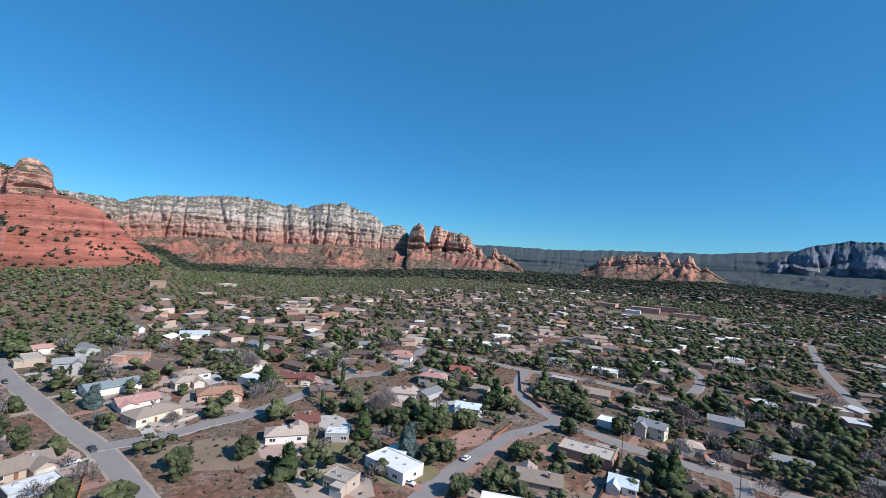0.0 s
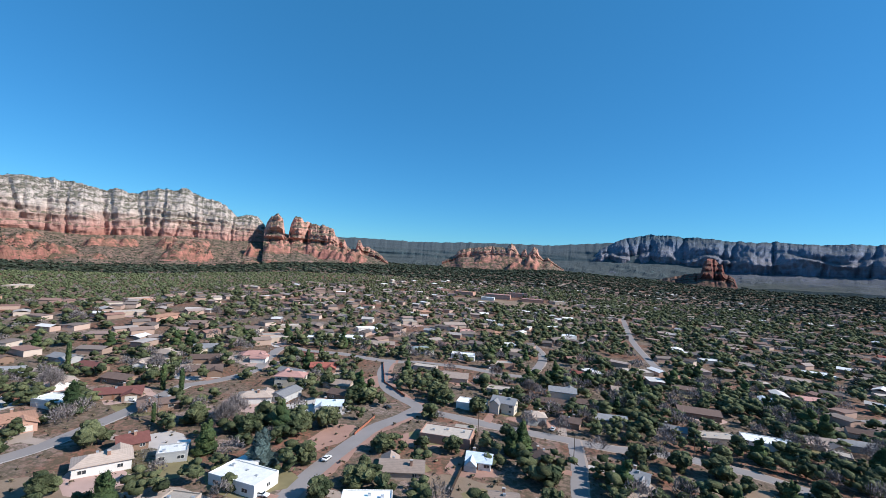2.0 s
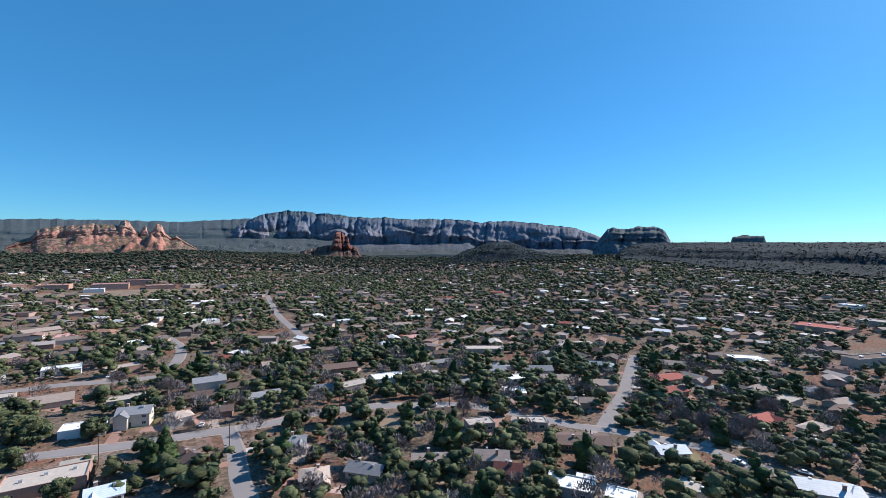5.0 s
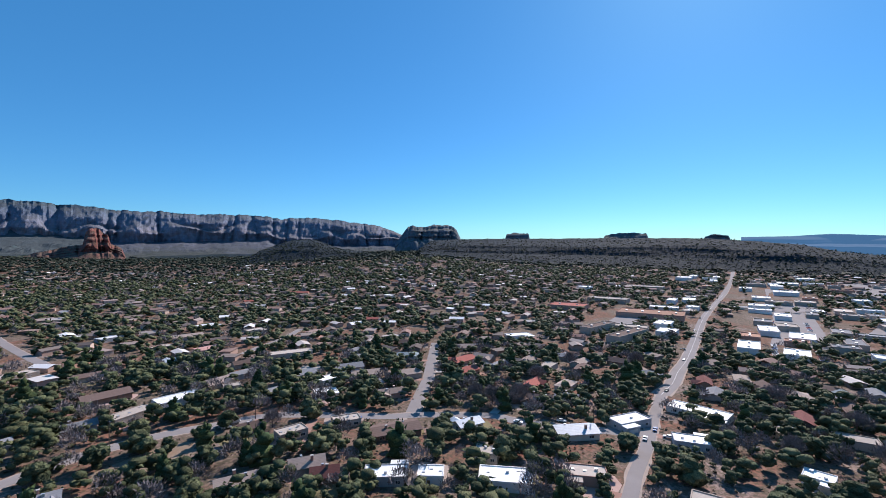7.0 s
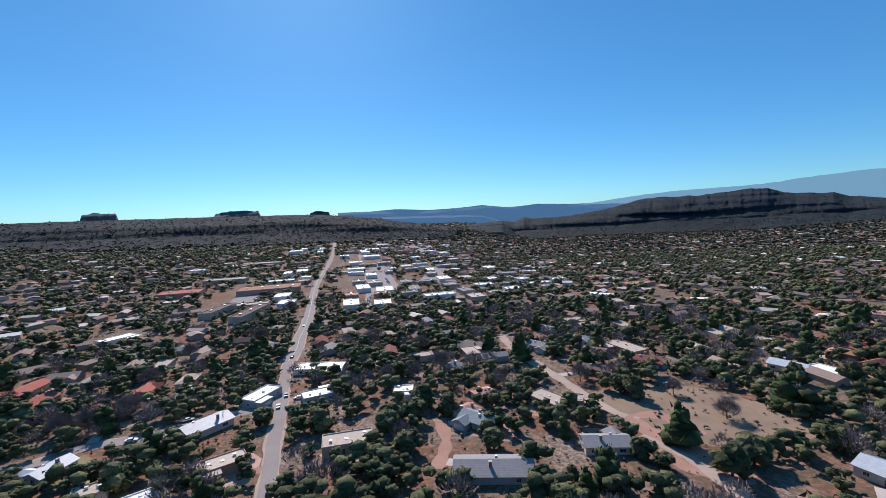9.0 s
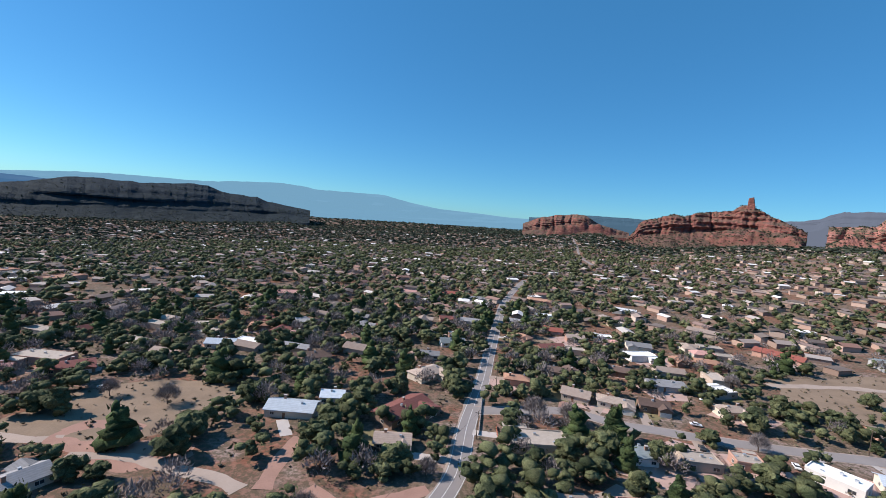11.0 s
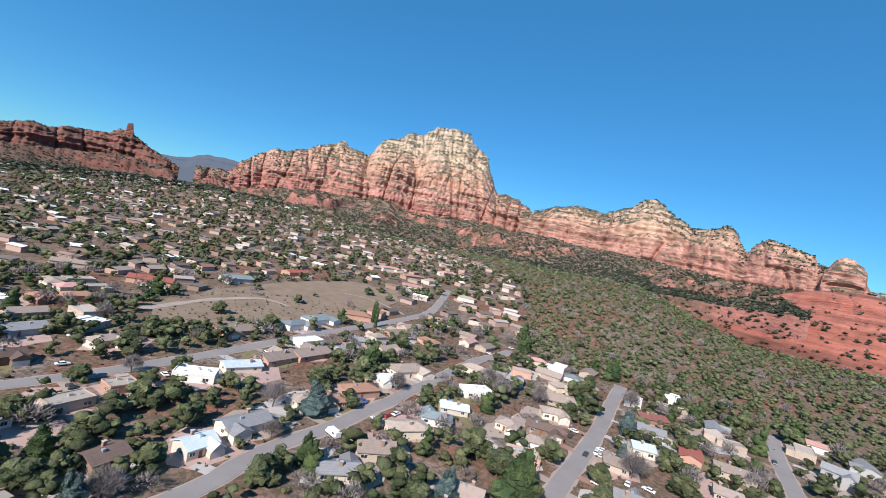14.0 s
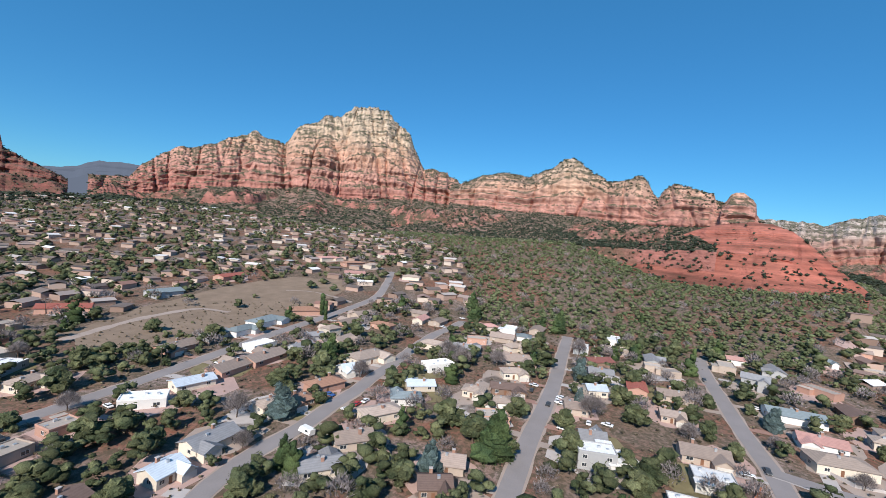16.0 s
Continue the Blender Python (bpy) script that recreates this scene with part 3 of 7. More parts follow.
massif("small_red_butte", "small red butte with spires", [
    (354.25, 2750, -1.26, 2950, -0.39, 3030, -0.02), (355.98, 2750, -1.18, 2950, 0.25, 3030, 0.87), (356.38, 2750, -1.16, 2950, 0.58, 3030, 1.51), (357.00, 2750, -1.00, 2950, 0.73, 3030, 1.79), (358.56, 2750, -0.93, 2950, 0.88, 3030, 2.06),
    (360.45, 2750, -0.84, 2950, 1.04, 3030, 2.29), (362.66, 2750, -0.73, 2950, 1.21, 3030, 2.28), (362.83, 2750, -0.72, 2950, 1.29, 3030, 2.67), (363.20, 2750, -0.71, 2950, 1.31, 3030, 2.82), (363.60, 2750, -0.69, 2950, 1.26, 3030, 2.46),
    (364.09, 2750, -0.66, 2950, 1.29, 3030, 1.73), (364.42, 2750, -0.65, 2950, 1.18, 3030, 1.37), (364.71, 2750, -0.63, 2950, 1.19, 3030, 2.01), (365.01, 2750, -0.62, 2950, 1.15, 3030, 2.22), (365.31, 2750, -0.60, 2950, 1.10, 3030, 1.41),
    (365.73, 2750, -0.58, 2950, 1.12, 3030, 1.88), (366.01, 2750, -0.57, 2950, 1.14, 3030, 2.52), (366.46, 2750, -0.54, 2950, 1.10, 3030, 2.36), (366.76, 2750, -0.53, 2950, 0.98, 3030, 1.55), (367.36, 2750, -0.50, 2950, 0.76, 3030, 1.01),
    (367.85, 2750, -0.47, 2950, 0.79, 3030, 1.36), (368.19, 2750, -0.46, 2950, 0.68, 3030, 0.99), (369.11, 2750, -0.54, 2950, 0.09, 3030, 0.34), (369.89, 2750, -0.62, 2950, -0.25, 3030, -0.12)],
    ROCK_PINK, rib=0.012, ledge=0.004, seed=8, nu=200, nv=60, jag=0.05, steps=3, depth=0.06, face=0.5)
massif("shaded_mountain", "great shaded cliff of grey and tan rock, tinted blue for haze, below a wooded rim", [
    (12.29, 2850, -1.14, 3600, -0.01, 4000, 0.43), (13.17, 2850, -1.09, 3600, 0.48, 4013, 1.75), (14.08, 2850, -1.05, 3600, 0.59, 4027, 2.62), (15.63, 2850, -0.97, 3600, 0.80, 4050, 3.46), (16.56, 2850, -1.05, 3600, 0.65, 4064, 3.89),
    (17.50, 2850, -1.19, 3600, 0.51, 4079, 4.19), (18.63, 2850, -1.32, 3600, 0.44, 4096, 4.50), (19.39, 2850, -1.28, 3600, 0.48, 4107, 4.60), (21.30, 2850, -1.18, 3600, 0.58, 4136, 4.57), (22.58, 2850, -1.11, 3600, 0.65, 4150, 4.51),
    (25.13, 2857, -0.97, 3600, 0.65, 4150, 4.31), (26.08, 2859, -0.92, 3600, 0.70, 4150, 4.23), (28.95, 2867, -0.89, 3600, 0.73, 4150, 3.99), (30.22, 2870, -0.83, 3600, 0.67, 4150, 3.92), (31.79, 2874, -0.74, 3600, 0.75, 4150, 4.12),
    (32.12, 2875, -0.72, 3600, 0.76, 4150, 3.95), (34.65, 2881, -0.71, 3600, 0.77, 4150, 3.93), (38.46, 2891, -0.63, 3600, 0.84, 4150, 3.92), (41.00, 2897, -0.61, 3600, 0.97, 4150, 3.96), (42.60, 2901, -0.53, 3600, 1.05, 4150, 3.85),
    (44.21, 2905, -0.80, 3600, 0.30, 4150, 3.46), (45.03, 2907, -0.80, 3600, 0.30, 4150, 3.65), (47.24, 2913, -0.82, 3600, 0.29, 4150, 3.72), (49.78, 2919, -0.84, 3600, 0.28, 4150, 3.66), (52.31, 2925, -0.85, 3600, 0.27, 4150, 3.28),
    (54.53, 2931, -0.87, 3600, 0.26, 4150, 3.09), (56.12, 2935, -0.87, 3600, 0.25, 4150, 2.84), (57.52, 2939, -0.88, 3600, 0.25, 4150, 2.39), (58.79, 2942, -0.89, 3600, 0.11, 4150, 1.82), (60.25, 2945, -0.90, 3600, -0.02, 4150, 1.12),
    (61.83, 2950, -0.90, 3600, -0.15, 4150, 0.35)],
    ROCK_HAZY_RIM, rib=0.02, ledge=0.003, seed=9, nu=360, nv=72, jag=0.02, steps=2, depth=0.1, steep=0.5, outcrops=0.15)
massif("dark_red_butte", "dark red butte in front of the shaded cliff", [
    (19.67, 2500, -2.14, 2650, -1.51, 2740, -1.07), (21.53, 2500, -2.04, 2650, -1.16, 2740, -0.34), (23.10, 2500, -1.96, 2650, -0.89, 2740, 0.06), (24.98, 2500, -1.86, 2650, -0.47, 2740, 0.54), (25.23, 2500, -1.84, 2650, -0.33, 2740, 1.88),
    (25.86, 2500, -1.81, 2650, -0.30, 2740, 1.97), (26.49, 2500, -1.77, 2650, -0.26, 2740, 1.94), (27.02, 2500, -1.74, 2650, -0.24, 2740, 1.53), (27.20, 2500, -1.73, 2650, -0.35, 2740, 0.53), (28.17, 2500, -1.68, 2650, -0.62, 2740, 0.01),
    (28.55, 2500, -1.79, 2650, -1.29, 2740, -1.04)],
    ROCK_RED, rib=0.02, seed=10, nu=110, nv=44, jag=0.08, steps=4, depth=0.06)
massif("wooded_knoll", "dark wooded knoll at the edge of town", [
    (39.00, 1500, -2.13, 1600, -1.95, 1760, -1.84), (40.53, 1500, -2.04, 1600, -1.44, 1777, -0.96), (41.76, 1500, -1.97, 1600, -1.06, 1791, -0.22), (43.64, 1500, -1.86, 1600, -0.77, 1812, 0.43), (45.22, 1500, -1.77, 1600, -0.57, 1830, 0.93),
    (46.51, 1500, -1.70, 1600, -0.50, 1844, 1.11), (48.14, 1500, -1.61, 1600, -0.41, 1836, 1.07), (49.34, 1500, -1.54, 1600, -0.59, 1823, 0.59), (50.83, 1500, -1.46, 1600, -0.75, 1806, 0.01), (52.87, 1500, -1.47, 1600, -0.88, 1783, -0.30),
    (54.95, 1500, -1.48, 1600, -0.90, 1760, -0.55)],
    ROCK_WOODED_SHADE, trees=1500, rib=0.005, outcrops=0.08, seed=11, nu=120, nv=30, jag=0.02, steps=0, category="hill")
massif("twin_humped_butte", "twin-humped butte beyond the town, darkened blue for haze", [
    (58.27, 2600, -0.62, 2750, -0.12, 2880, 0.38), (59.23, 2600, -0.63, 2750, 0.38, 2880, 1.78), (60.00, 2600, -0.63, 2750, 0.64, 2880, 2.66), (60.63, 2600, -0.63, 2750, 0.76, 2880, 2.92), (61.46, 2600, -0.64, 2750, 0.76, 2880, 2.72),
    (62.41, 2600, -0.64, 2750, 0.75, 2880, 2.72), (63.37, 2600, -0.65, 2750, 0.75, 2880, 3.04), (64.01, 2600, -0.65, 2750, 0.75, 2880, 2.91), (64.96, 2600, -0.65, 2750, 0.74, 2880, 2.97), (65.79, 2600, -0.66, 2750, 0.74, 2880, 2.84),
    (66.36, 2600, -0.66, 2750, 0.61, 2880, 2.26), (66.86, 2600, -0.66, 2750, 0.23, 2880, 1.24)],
    ROCK_BACKLIT_HAZE, rib=0.02, seed=12, nu=120, nv=40, jag=0.03, steps=4, depth=0.08)
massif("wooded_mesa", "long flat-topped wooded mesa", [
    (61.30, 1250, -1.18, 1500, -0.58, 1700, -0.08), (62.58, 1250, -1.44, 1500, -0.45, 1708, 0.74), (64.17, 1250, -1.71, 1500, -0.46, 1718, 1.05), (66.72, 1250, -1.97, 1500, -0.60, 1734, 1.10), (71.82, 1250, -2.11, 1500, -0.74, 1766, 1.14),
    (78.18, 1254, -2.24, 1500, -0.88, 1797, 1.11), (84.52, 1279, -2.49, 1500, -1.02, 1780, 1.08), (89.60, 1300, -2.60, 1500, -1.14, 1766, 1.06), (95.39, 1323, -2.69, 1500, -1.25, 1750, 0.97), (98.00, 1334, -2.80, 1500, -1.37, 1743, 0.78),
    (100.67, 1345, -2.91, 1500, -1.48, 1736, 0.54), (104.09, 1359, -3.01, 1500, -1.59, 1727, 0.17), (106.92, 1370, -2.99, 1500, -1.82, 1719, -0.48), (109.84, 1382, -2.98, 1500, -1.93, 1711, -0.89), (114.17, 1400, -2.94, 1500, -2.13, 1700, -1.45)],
    ROCK_WOODED_SHADE, trees=3500, rib=0.005, outcrops=0.08, seed=13, nu=260, nv=40, jag=0.01, steps=0, category="mesa")
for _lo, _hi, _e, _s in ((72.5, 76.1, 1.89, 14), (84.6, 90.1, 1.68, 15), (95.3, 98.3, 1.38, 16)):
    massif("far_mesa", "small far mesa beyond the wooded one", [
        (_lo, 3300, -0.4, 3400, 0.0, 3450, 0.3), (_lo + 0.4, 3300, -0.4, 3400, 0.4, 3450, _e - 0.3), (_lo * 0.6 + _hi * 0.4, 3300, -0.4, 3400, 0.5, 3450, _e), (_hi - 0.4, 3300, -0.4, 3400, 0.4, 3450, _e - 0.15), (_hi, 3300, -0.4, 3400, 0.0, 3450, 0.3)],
        ROCK_BACKLIT_HAZE, rib=0.006, seed=_s, nu=60, nv=30, jag=0.05, steps=3, depth=0.04, category="mesa")
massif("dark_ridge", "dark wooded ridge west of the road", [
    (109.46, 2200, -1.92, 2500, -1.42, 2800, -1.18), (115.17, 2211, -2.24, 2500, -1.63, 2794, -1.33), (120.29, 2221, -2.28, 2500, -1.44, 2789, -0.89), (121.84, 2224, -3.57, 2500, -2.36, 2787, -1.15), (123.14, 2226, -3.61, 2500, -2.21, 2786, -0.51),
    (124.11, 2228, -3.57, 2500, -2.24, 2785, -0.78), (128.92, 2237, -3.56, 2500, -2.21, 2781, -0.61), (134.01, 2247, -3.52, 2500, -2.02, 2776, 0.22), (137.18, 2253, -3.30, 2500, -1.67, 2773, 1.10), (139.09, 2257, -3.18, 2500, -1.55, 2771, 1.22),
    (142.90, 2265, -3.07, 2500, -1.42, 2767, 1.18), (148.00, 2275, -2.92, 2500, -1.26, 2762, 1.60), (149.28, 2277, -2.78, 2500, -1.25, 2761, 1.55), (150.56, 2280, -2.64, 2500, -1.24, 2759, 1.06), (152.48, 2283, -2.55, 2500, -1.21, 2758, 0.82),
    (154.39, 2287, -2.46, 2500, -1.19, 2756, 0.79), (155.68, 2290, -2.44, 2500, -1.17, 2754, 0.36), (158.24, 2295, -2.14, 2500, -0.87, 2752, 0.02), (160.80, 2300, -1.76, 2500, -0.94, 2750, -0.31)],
    ROCK_WOODED_SHADE, trees=2500, rib=0.006, outcrops=0.08, seed=17, nu=220, nv=36, jag=0.02, steps=0, category="hill")
massif("far_blue_range", "mountains far away, glowing blue for haze", [
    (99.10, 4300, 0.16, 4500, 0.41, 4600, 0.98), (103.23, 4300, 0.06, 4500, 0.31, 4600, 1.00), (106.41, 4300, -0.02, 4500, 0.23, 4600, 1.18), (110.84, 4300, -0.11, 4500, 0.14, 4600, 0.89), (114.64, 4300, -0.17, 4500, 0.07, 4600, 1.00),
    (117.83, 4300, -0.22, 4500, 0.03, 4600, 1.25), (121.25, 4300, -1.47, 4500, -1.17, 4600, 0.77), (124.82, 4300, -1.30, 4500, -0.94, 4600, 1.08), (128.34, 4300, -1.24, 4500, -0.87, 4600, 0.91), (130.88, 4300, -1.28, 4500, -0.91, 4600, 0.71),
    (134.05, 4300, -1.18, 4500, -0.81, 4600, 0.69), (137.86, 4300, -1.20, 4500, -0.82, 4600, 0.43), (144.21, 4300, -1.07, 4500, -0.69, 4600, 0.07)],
    FAR_HAZE_GLOW, rib=0.004, seed=18, nu=160, nv=20, jag=0.01, steps=0, depth=0.02, outcrops=0)
massif("farthest_blue_range", "mountains on the horizon, glowing pale blue for haze", [
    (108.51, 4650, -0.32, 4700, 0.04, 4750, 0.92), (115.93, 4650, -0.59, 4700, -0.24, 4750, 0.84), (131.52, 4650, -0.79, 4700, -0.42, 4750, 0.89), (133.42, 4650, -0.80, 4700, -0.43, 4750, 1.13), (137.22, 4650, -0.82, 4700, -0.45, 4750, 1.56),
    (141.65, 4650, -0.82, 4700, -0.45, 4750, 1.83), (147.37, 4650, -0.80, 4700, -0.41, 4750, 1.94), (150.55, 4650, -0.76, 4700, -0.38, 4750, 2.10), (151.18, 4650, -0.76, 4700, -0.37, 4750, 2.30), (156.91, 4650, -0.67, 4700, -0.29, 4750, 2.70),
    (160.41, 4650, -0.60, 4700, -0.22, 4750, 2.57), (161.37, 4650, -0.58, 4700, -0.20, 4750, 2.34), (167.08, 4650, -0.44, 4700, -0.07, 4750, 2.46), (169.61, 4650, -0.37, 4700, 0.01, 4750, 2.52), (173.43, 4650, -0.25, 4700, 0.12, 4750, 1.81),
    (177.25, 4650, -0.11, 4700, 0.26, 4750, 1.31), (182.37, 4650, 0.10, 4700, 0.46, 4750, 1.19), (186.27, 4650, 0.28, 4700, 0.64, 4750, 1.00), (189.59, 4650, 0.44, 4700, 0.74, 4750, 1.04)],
    FARTHER_HAZE_GLOW, rib=0.002, seed=19, nu=160, nv=16, jag=0.01, steps=0, depth=0.01, outcrops=0)
massif("low_blue_mesa", "low mesa behind the red buttes, glowing blue-green for haze", [
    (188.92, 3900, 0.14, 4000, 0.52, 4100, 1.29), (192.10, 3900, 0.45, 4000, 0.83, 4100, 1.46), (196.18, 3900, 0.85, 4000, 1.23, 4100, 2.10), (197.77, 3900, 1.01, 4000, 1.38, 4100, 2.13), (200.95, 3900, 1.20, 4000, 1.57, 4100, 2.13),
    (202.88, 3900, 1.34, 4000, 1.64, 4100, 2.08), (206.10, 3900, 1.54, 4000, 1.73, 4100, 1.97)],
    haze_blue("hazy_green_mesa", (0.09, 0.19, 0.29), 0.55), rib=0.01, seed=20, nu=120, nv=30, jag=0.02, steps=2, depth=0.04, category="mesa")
massif("rounded_red_butte", "small rounded red butte", [
    (188.33, 2100, -1.28, 2200, -0.51, 2300, 0.45), (189.55, 2100, -1.15, 2200, -0.25, 2300, 1.03), (190.78, 2100, -1.02, 2200, 0.01, 2300, 1.49), (191.73, 2100, -0.91, 2200, 0.11, 2300, 1.66), (192.35, 2100, -0.84, 2200, 0.25, 2300, 1.85),
    (193.62, 2100, -0.70, 2200, 0.39, 2300, 1.99), (194.88, 2100, -0.56, 2200, 0.53, 2300, 2.26), (195.86, 2100, -0.46, 2200, 0.57, 2300, 2.11), (196.88, 2100, -0.34, 2200, 0.56, 2300, 1.58), (197.90, 2100, -0.23, 2200, 0.41, 2300, 1.05),
    (199.21, 2100, -0.20, 2200, 0.31, 2300, 0.82), (201.18, 2100, -0.11, 2200, 0.21, 2300, 0.40)],
    ROCK_RED, rib=0.015, seed=21, nu=120, nv=44, jag=0.03, steps=6, depth=0.08)
massif("chimney_butte", "red butte with a chimney of rock", [
    (201.00, 1700, -1.53, 1860, -0.64, 1920, -0.25), (201.85, 1700, -1.56, 1865, -0.28, 1925, 0.68), (202.21, 1700, -1.52, 1868, 0.08, 1928, 1.55), (202.98, 1700, -1.43, 1873, 0.36, 1933, 2.08), (203.89, 1700, -1.32, 1879, 0.59, 1939, 2.50),
    (205.45, 1700, -1.13, 1890, 0.90, 1950, 2.93), (207.03, 1700, -0.95, 1901, 1.08, 1961, 3.11), (207.96, 1700, -0.84, 1907, 1.19, 1967, 3.34), (210.18, 1700, -0.57, 1922, 1.44, 1982, 3.46), (211.42, 1697, -0.42, 1927, 1.71, 1987, 3.85),
    (212.53, 1680, -0.29, 1914, 1.90, 1972, 4.34), (213.29, 1669, -0.20, 1905, 1.99, 1962, 4.43), (214.32, 1654, -0.07, 1893, 1.92, 1949, 3.79), (215.66, 1634, 0.09, 1877, 1.83, 1931, 3.19), (217.03, 1615, 0.13, 1862, 1.61, 1913, 2.48),
    (218.06, 1600, 0.13, 1850, 1.36, 1900, 1.92)],
    ROCK_RED, trees=1500, rib=0.014, seed=22, nu=240, nv=64, jag=0.06, steps=4, depth=0.1)
massif("rock_chimney", "slender red rock chimney on the butte", [
    (212.71, 1965, 3.80, 1975, 3.99, 1980, 4.11), (212.76, 1965, 3.81, 1975, 4.12, 1980, 5.23), (213.23, 1965, 3.86, 1975, 4.17, 1980, 5.36), (213.42, 1965, 3.88, 1975, 4.07, 1980, 4.32)],
    ROCK_RED, rib=0.001, ledge=0.001, seed=23, nu=24, nv=30, jag=0.0, steps=4, depth=0.006, category="rock tower")
massif("far_pale_mesa", "far mesa seen between the buttes, glowing pale blue for haze", [
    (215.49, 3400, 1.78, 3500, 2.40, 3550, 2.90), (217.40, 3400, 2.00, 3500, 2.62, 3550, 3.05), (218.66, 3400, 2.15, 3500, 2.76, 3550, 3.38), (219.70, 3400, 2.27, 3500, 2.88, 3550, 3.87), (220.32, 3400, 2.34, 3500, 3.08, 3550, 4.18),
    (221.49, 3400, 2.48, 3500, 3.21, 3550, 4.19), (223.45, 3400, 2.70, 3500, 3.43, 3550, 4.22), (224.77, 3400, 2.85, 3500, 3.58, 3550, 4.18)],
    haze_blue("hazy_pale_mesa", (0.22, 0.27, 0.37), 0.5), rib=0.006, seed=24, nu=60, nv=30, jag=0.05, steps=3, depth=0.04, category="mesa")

# ---- roads ----
ROADS = [
    ("curving_street", 6.8, [(-58, 112), (-56, 132), (-55, 144), (-52, 161), (-48, 178), (-44, 193), (-36, 207), (-31, 219), (-30, 225), (-38, 233), (-47, 242), (-54, 254), (-60, 273), (-63, 293), (-63, 314)]),
    ("side_street", 6.2, [(-119, 312), (-144, 314), (-140, 283), (-133, 254), (-138, 231), (-149, 214)]),
    ("cross_street", 6.6, [(-31, 221), (-14, 218), (0, 214), (11, 211), (23, 209), (37, 207), (59, 203), (75, 204), (91, 202), (112, 195), (125, 187), (146, 174), (155, 160), (164, 141), (173, 121), (181, 110), (186, 100), (196, 79), (195, 64), (199, 38), (206, 10)]),
    ("lane", 5.8, [(44, 208), (41, 183), (37, 162), (35, 145), (31, 120), (26, 95)]),
    ("stub_street", 7, [(178, 113), (210, 125), (238, 135), (281, 154), (338, 179)]),
    ("highway", 8.4, [(273, 2), (302, -5), (336, -10), (377, -18), (458, -30), (601, -51), (752, -81), (958, -125), (1240, -174), (1860, -276)]),
    ("main_street", 6.8, [(20, -30), (8, -68), (0, -85), (-7, -100), (-12, -115), (-14, -130), (-16, -148), (-20, -171), (-25, -200), (-30, -237), (-36, -279), (-46, -347), (-57, -416), (-81, -516), (-104, -597)]),
    ("upper_road", 6.6, [(-122, 312), (-103, 315), (-82, 311), (-63, 309), (-46, 315), (-25, 316), (-12, 316), (4, 312), (21, 308), (35, 309)]),
    ("upper_street", 6.4, [(32, 308), (41, 331), (51, 371), (52, 408), (47, 438)]),
    ("bend_street", 5.6, [(231, 292), (258, 301), (289, 309), (333, 329)]),
    ("far_street", 6.2, [(145, 376), (153, 430), (168, 512), (193, 614), (230, 759)]),
    ("lower_lane", 5, [(110, 18), (150, 14), (165, 13), (187, 10), (208, 8), (234, 6), (273, 2)]),
    ("west_street", 6.4, [(0, -83), (-11, -83), (-23, -81), (-35, -79), (-89, -71), (-103, -71), (-119, -70), (-140, -65), (-158, -63), (-176, -60), (-192, -59), (-213, -56), (-236, -54), (-276, -49), (-303, -41), (-323, -36)]),
    ("field_street", 6.8, [(-18, -162), (-35, -165), (-53, -168), (-65, -166), (-77, -159), (-91, -156), (-112, -151), (-131, -148), (-153, -145), (-185, -142), (-224, -139), (-266, -134), (-320, -126), (-367, -121), (-416, -129), (-475, -142)]),
    ("north_street", 6.6, [(-95, 3), (-133, 9), (-162, 14), (-186, 19), (-219, 25), (-261, 31), (-314, 39)]),
    ("hill_street", 6.6, [(-300, 118), (-262, 109), (-227, 103), (-199, 98), (-178, 95), (-163, 93), (-149, 90), (-134, 86), (-124, 83), (-116, 81), (-100, 76), (-82, 70)]),
    ("corner_street", 6.6, [(-163, 93), (-159, 101), (-154, 113), (-152, 126), (-148, 138), (-147, 149), (-147, 175), (-149, 214)]),
    ("distant_street", 6.8, [(-254, -789), (-292, -1011), (-408, -1524), (-672, -2692)]),
]
DIRT = [
    ("dirt_track", 5, [(257, -139), (228, -130), (200, -125), (165, -120), (142, -116), (124, -115), (116, -118)]),
    ("dirt_track", 4.6, [(106, -108), (88, -110), (76, -107), (66, -105), (56, -103), (48, -99)]),
    ("dirt_drive", 4.4, [(154, -50), (141, -47), (131, -43), (120, -35)]),
    ("dirt_drive", 5.4, [(42, -100), (43, -109), (43, -118), (42, -130)]),
    ("dirt_drive", 4.6, [(30, -102), (18, -96), (7, -100), (-4, -106)]),
    ("field_track", 6, [(-179, -221), (-215, -225), (-239, -224), (-266, -215), (-268, -192)]),
    ("field_track", 4, [(-349, -198), (-356, -180), (-352, -160), (-338, -132)]),
]


def curve_through(points, step=4.0):
    """A smooth line through the points (Catmull-Rom), with a point about every step metres."""
    p = [np.array(q, float) for q in points]
    p = [2 * p[0] - p[1]] + p + [2 * p[-1] - p[-2]]
    out = []
    for a, b, c, d in zip(p, p[1:], p[2:], p[3:]):
        n = max(2, int(np.linalg.norm(c - b) / step))
        for t in np.arange(n) / n:
            out.append(0.5 * (2 * b + (c - a) * t + (2 * a - 5 * b + 4 * c - d) * t ** 2 + (3 * b - a - 3 * c + d) * t ** 3))
    out.append(p[-2])
    return np.array(out)


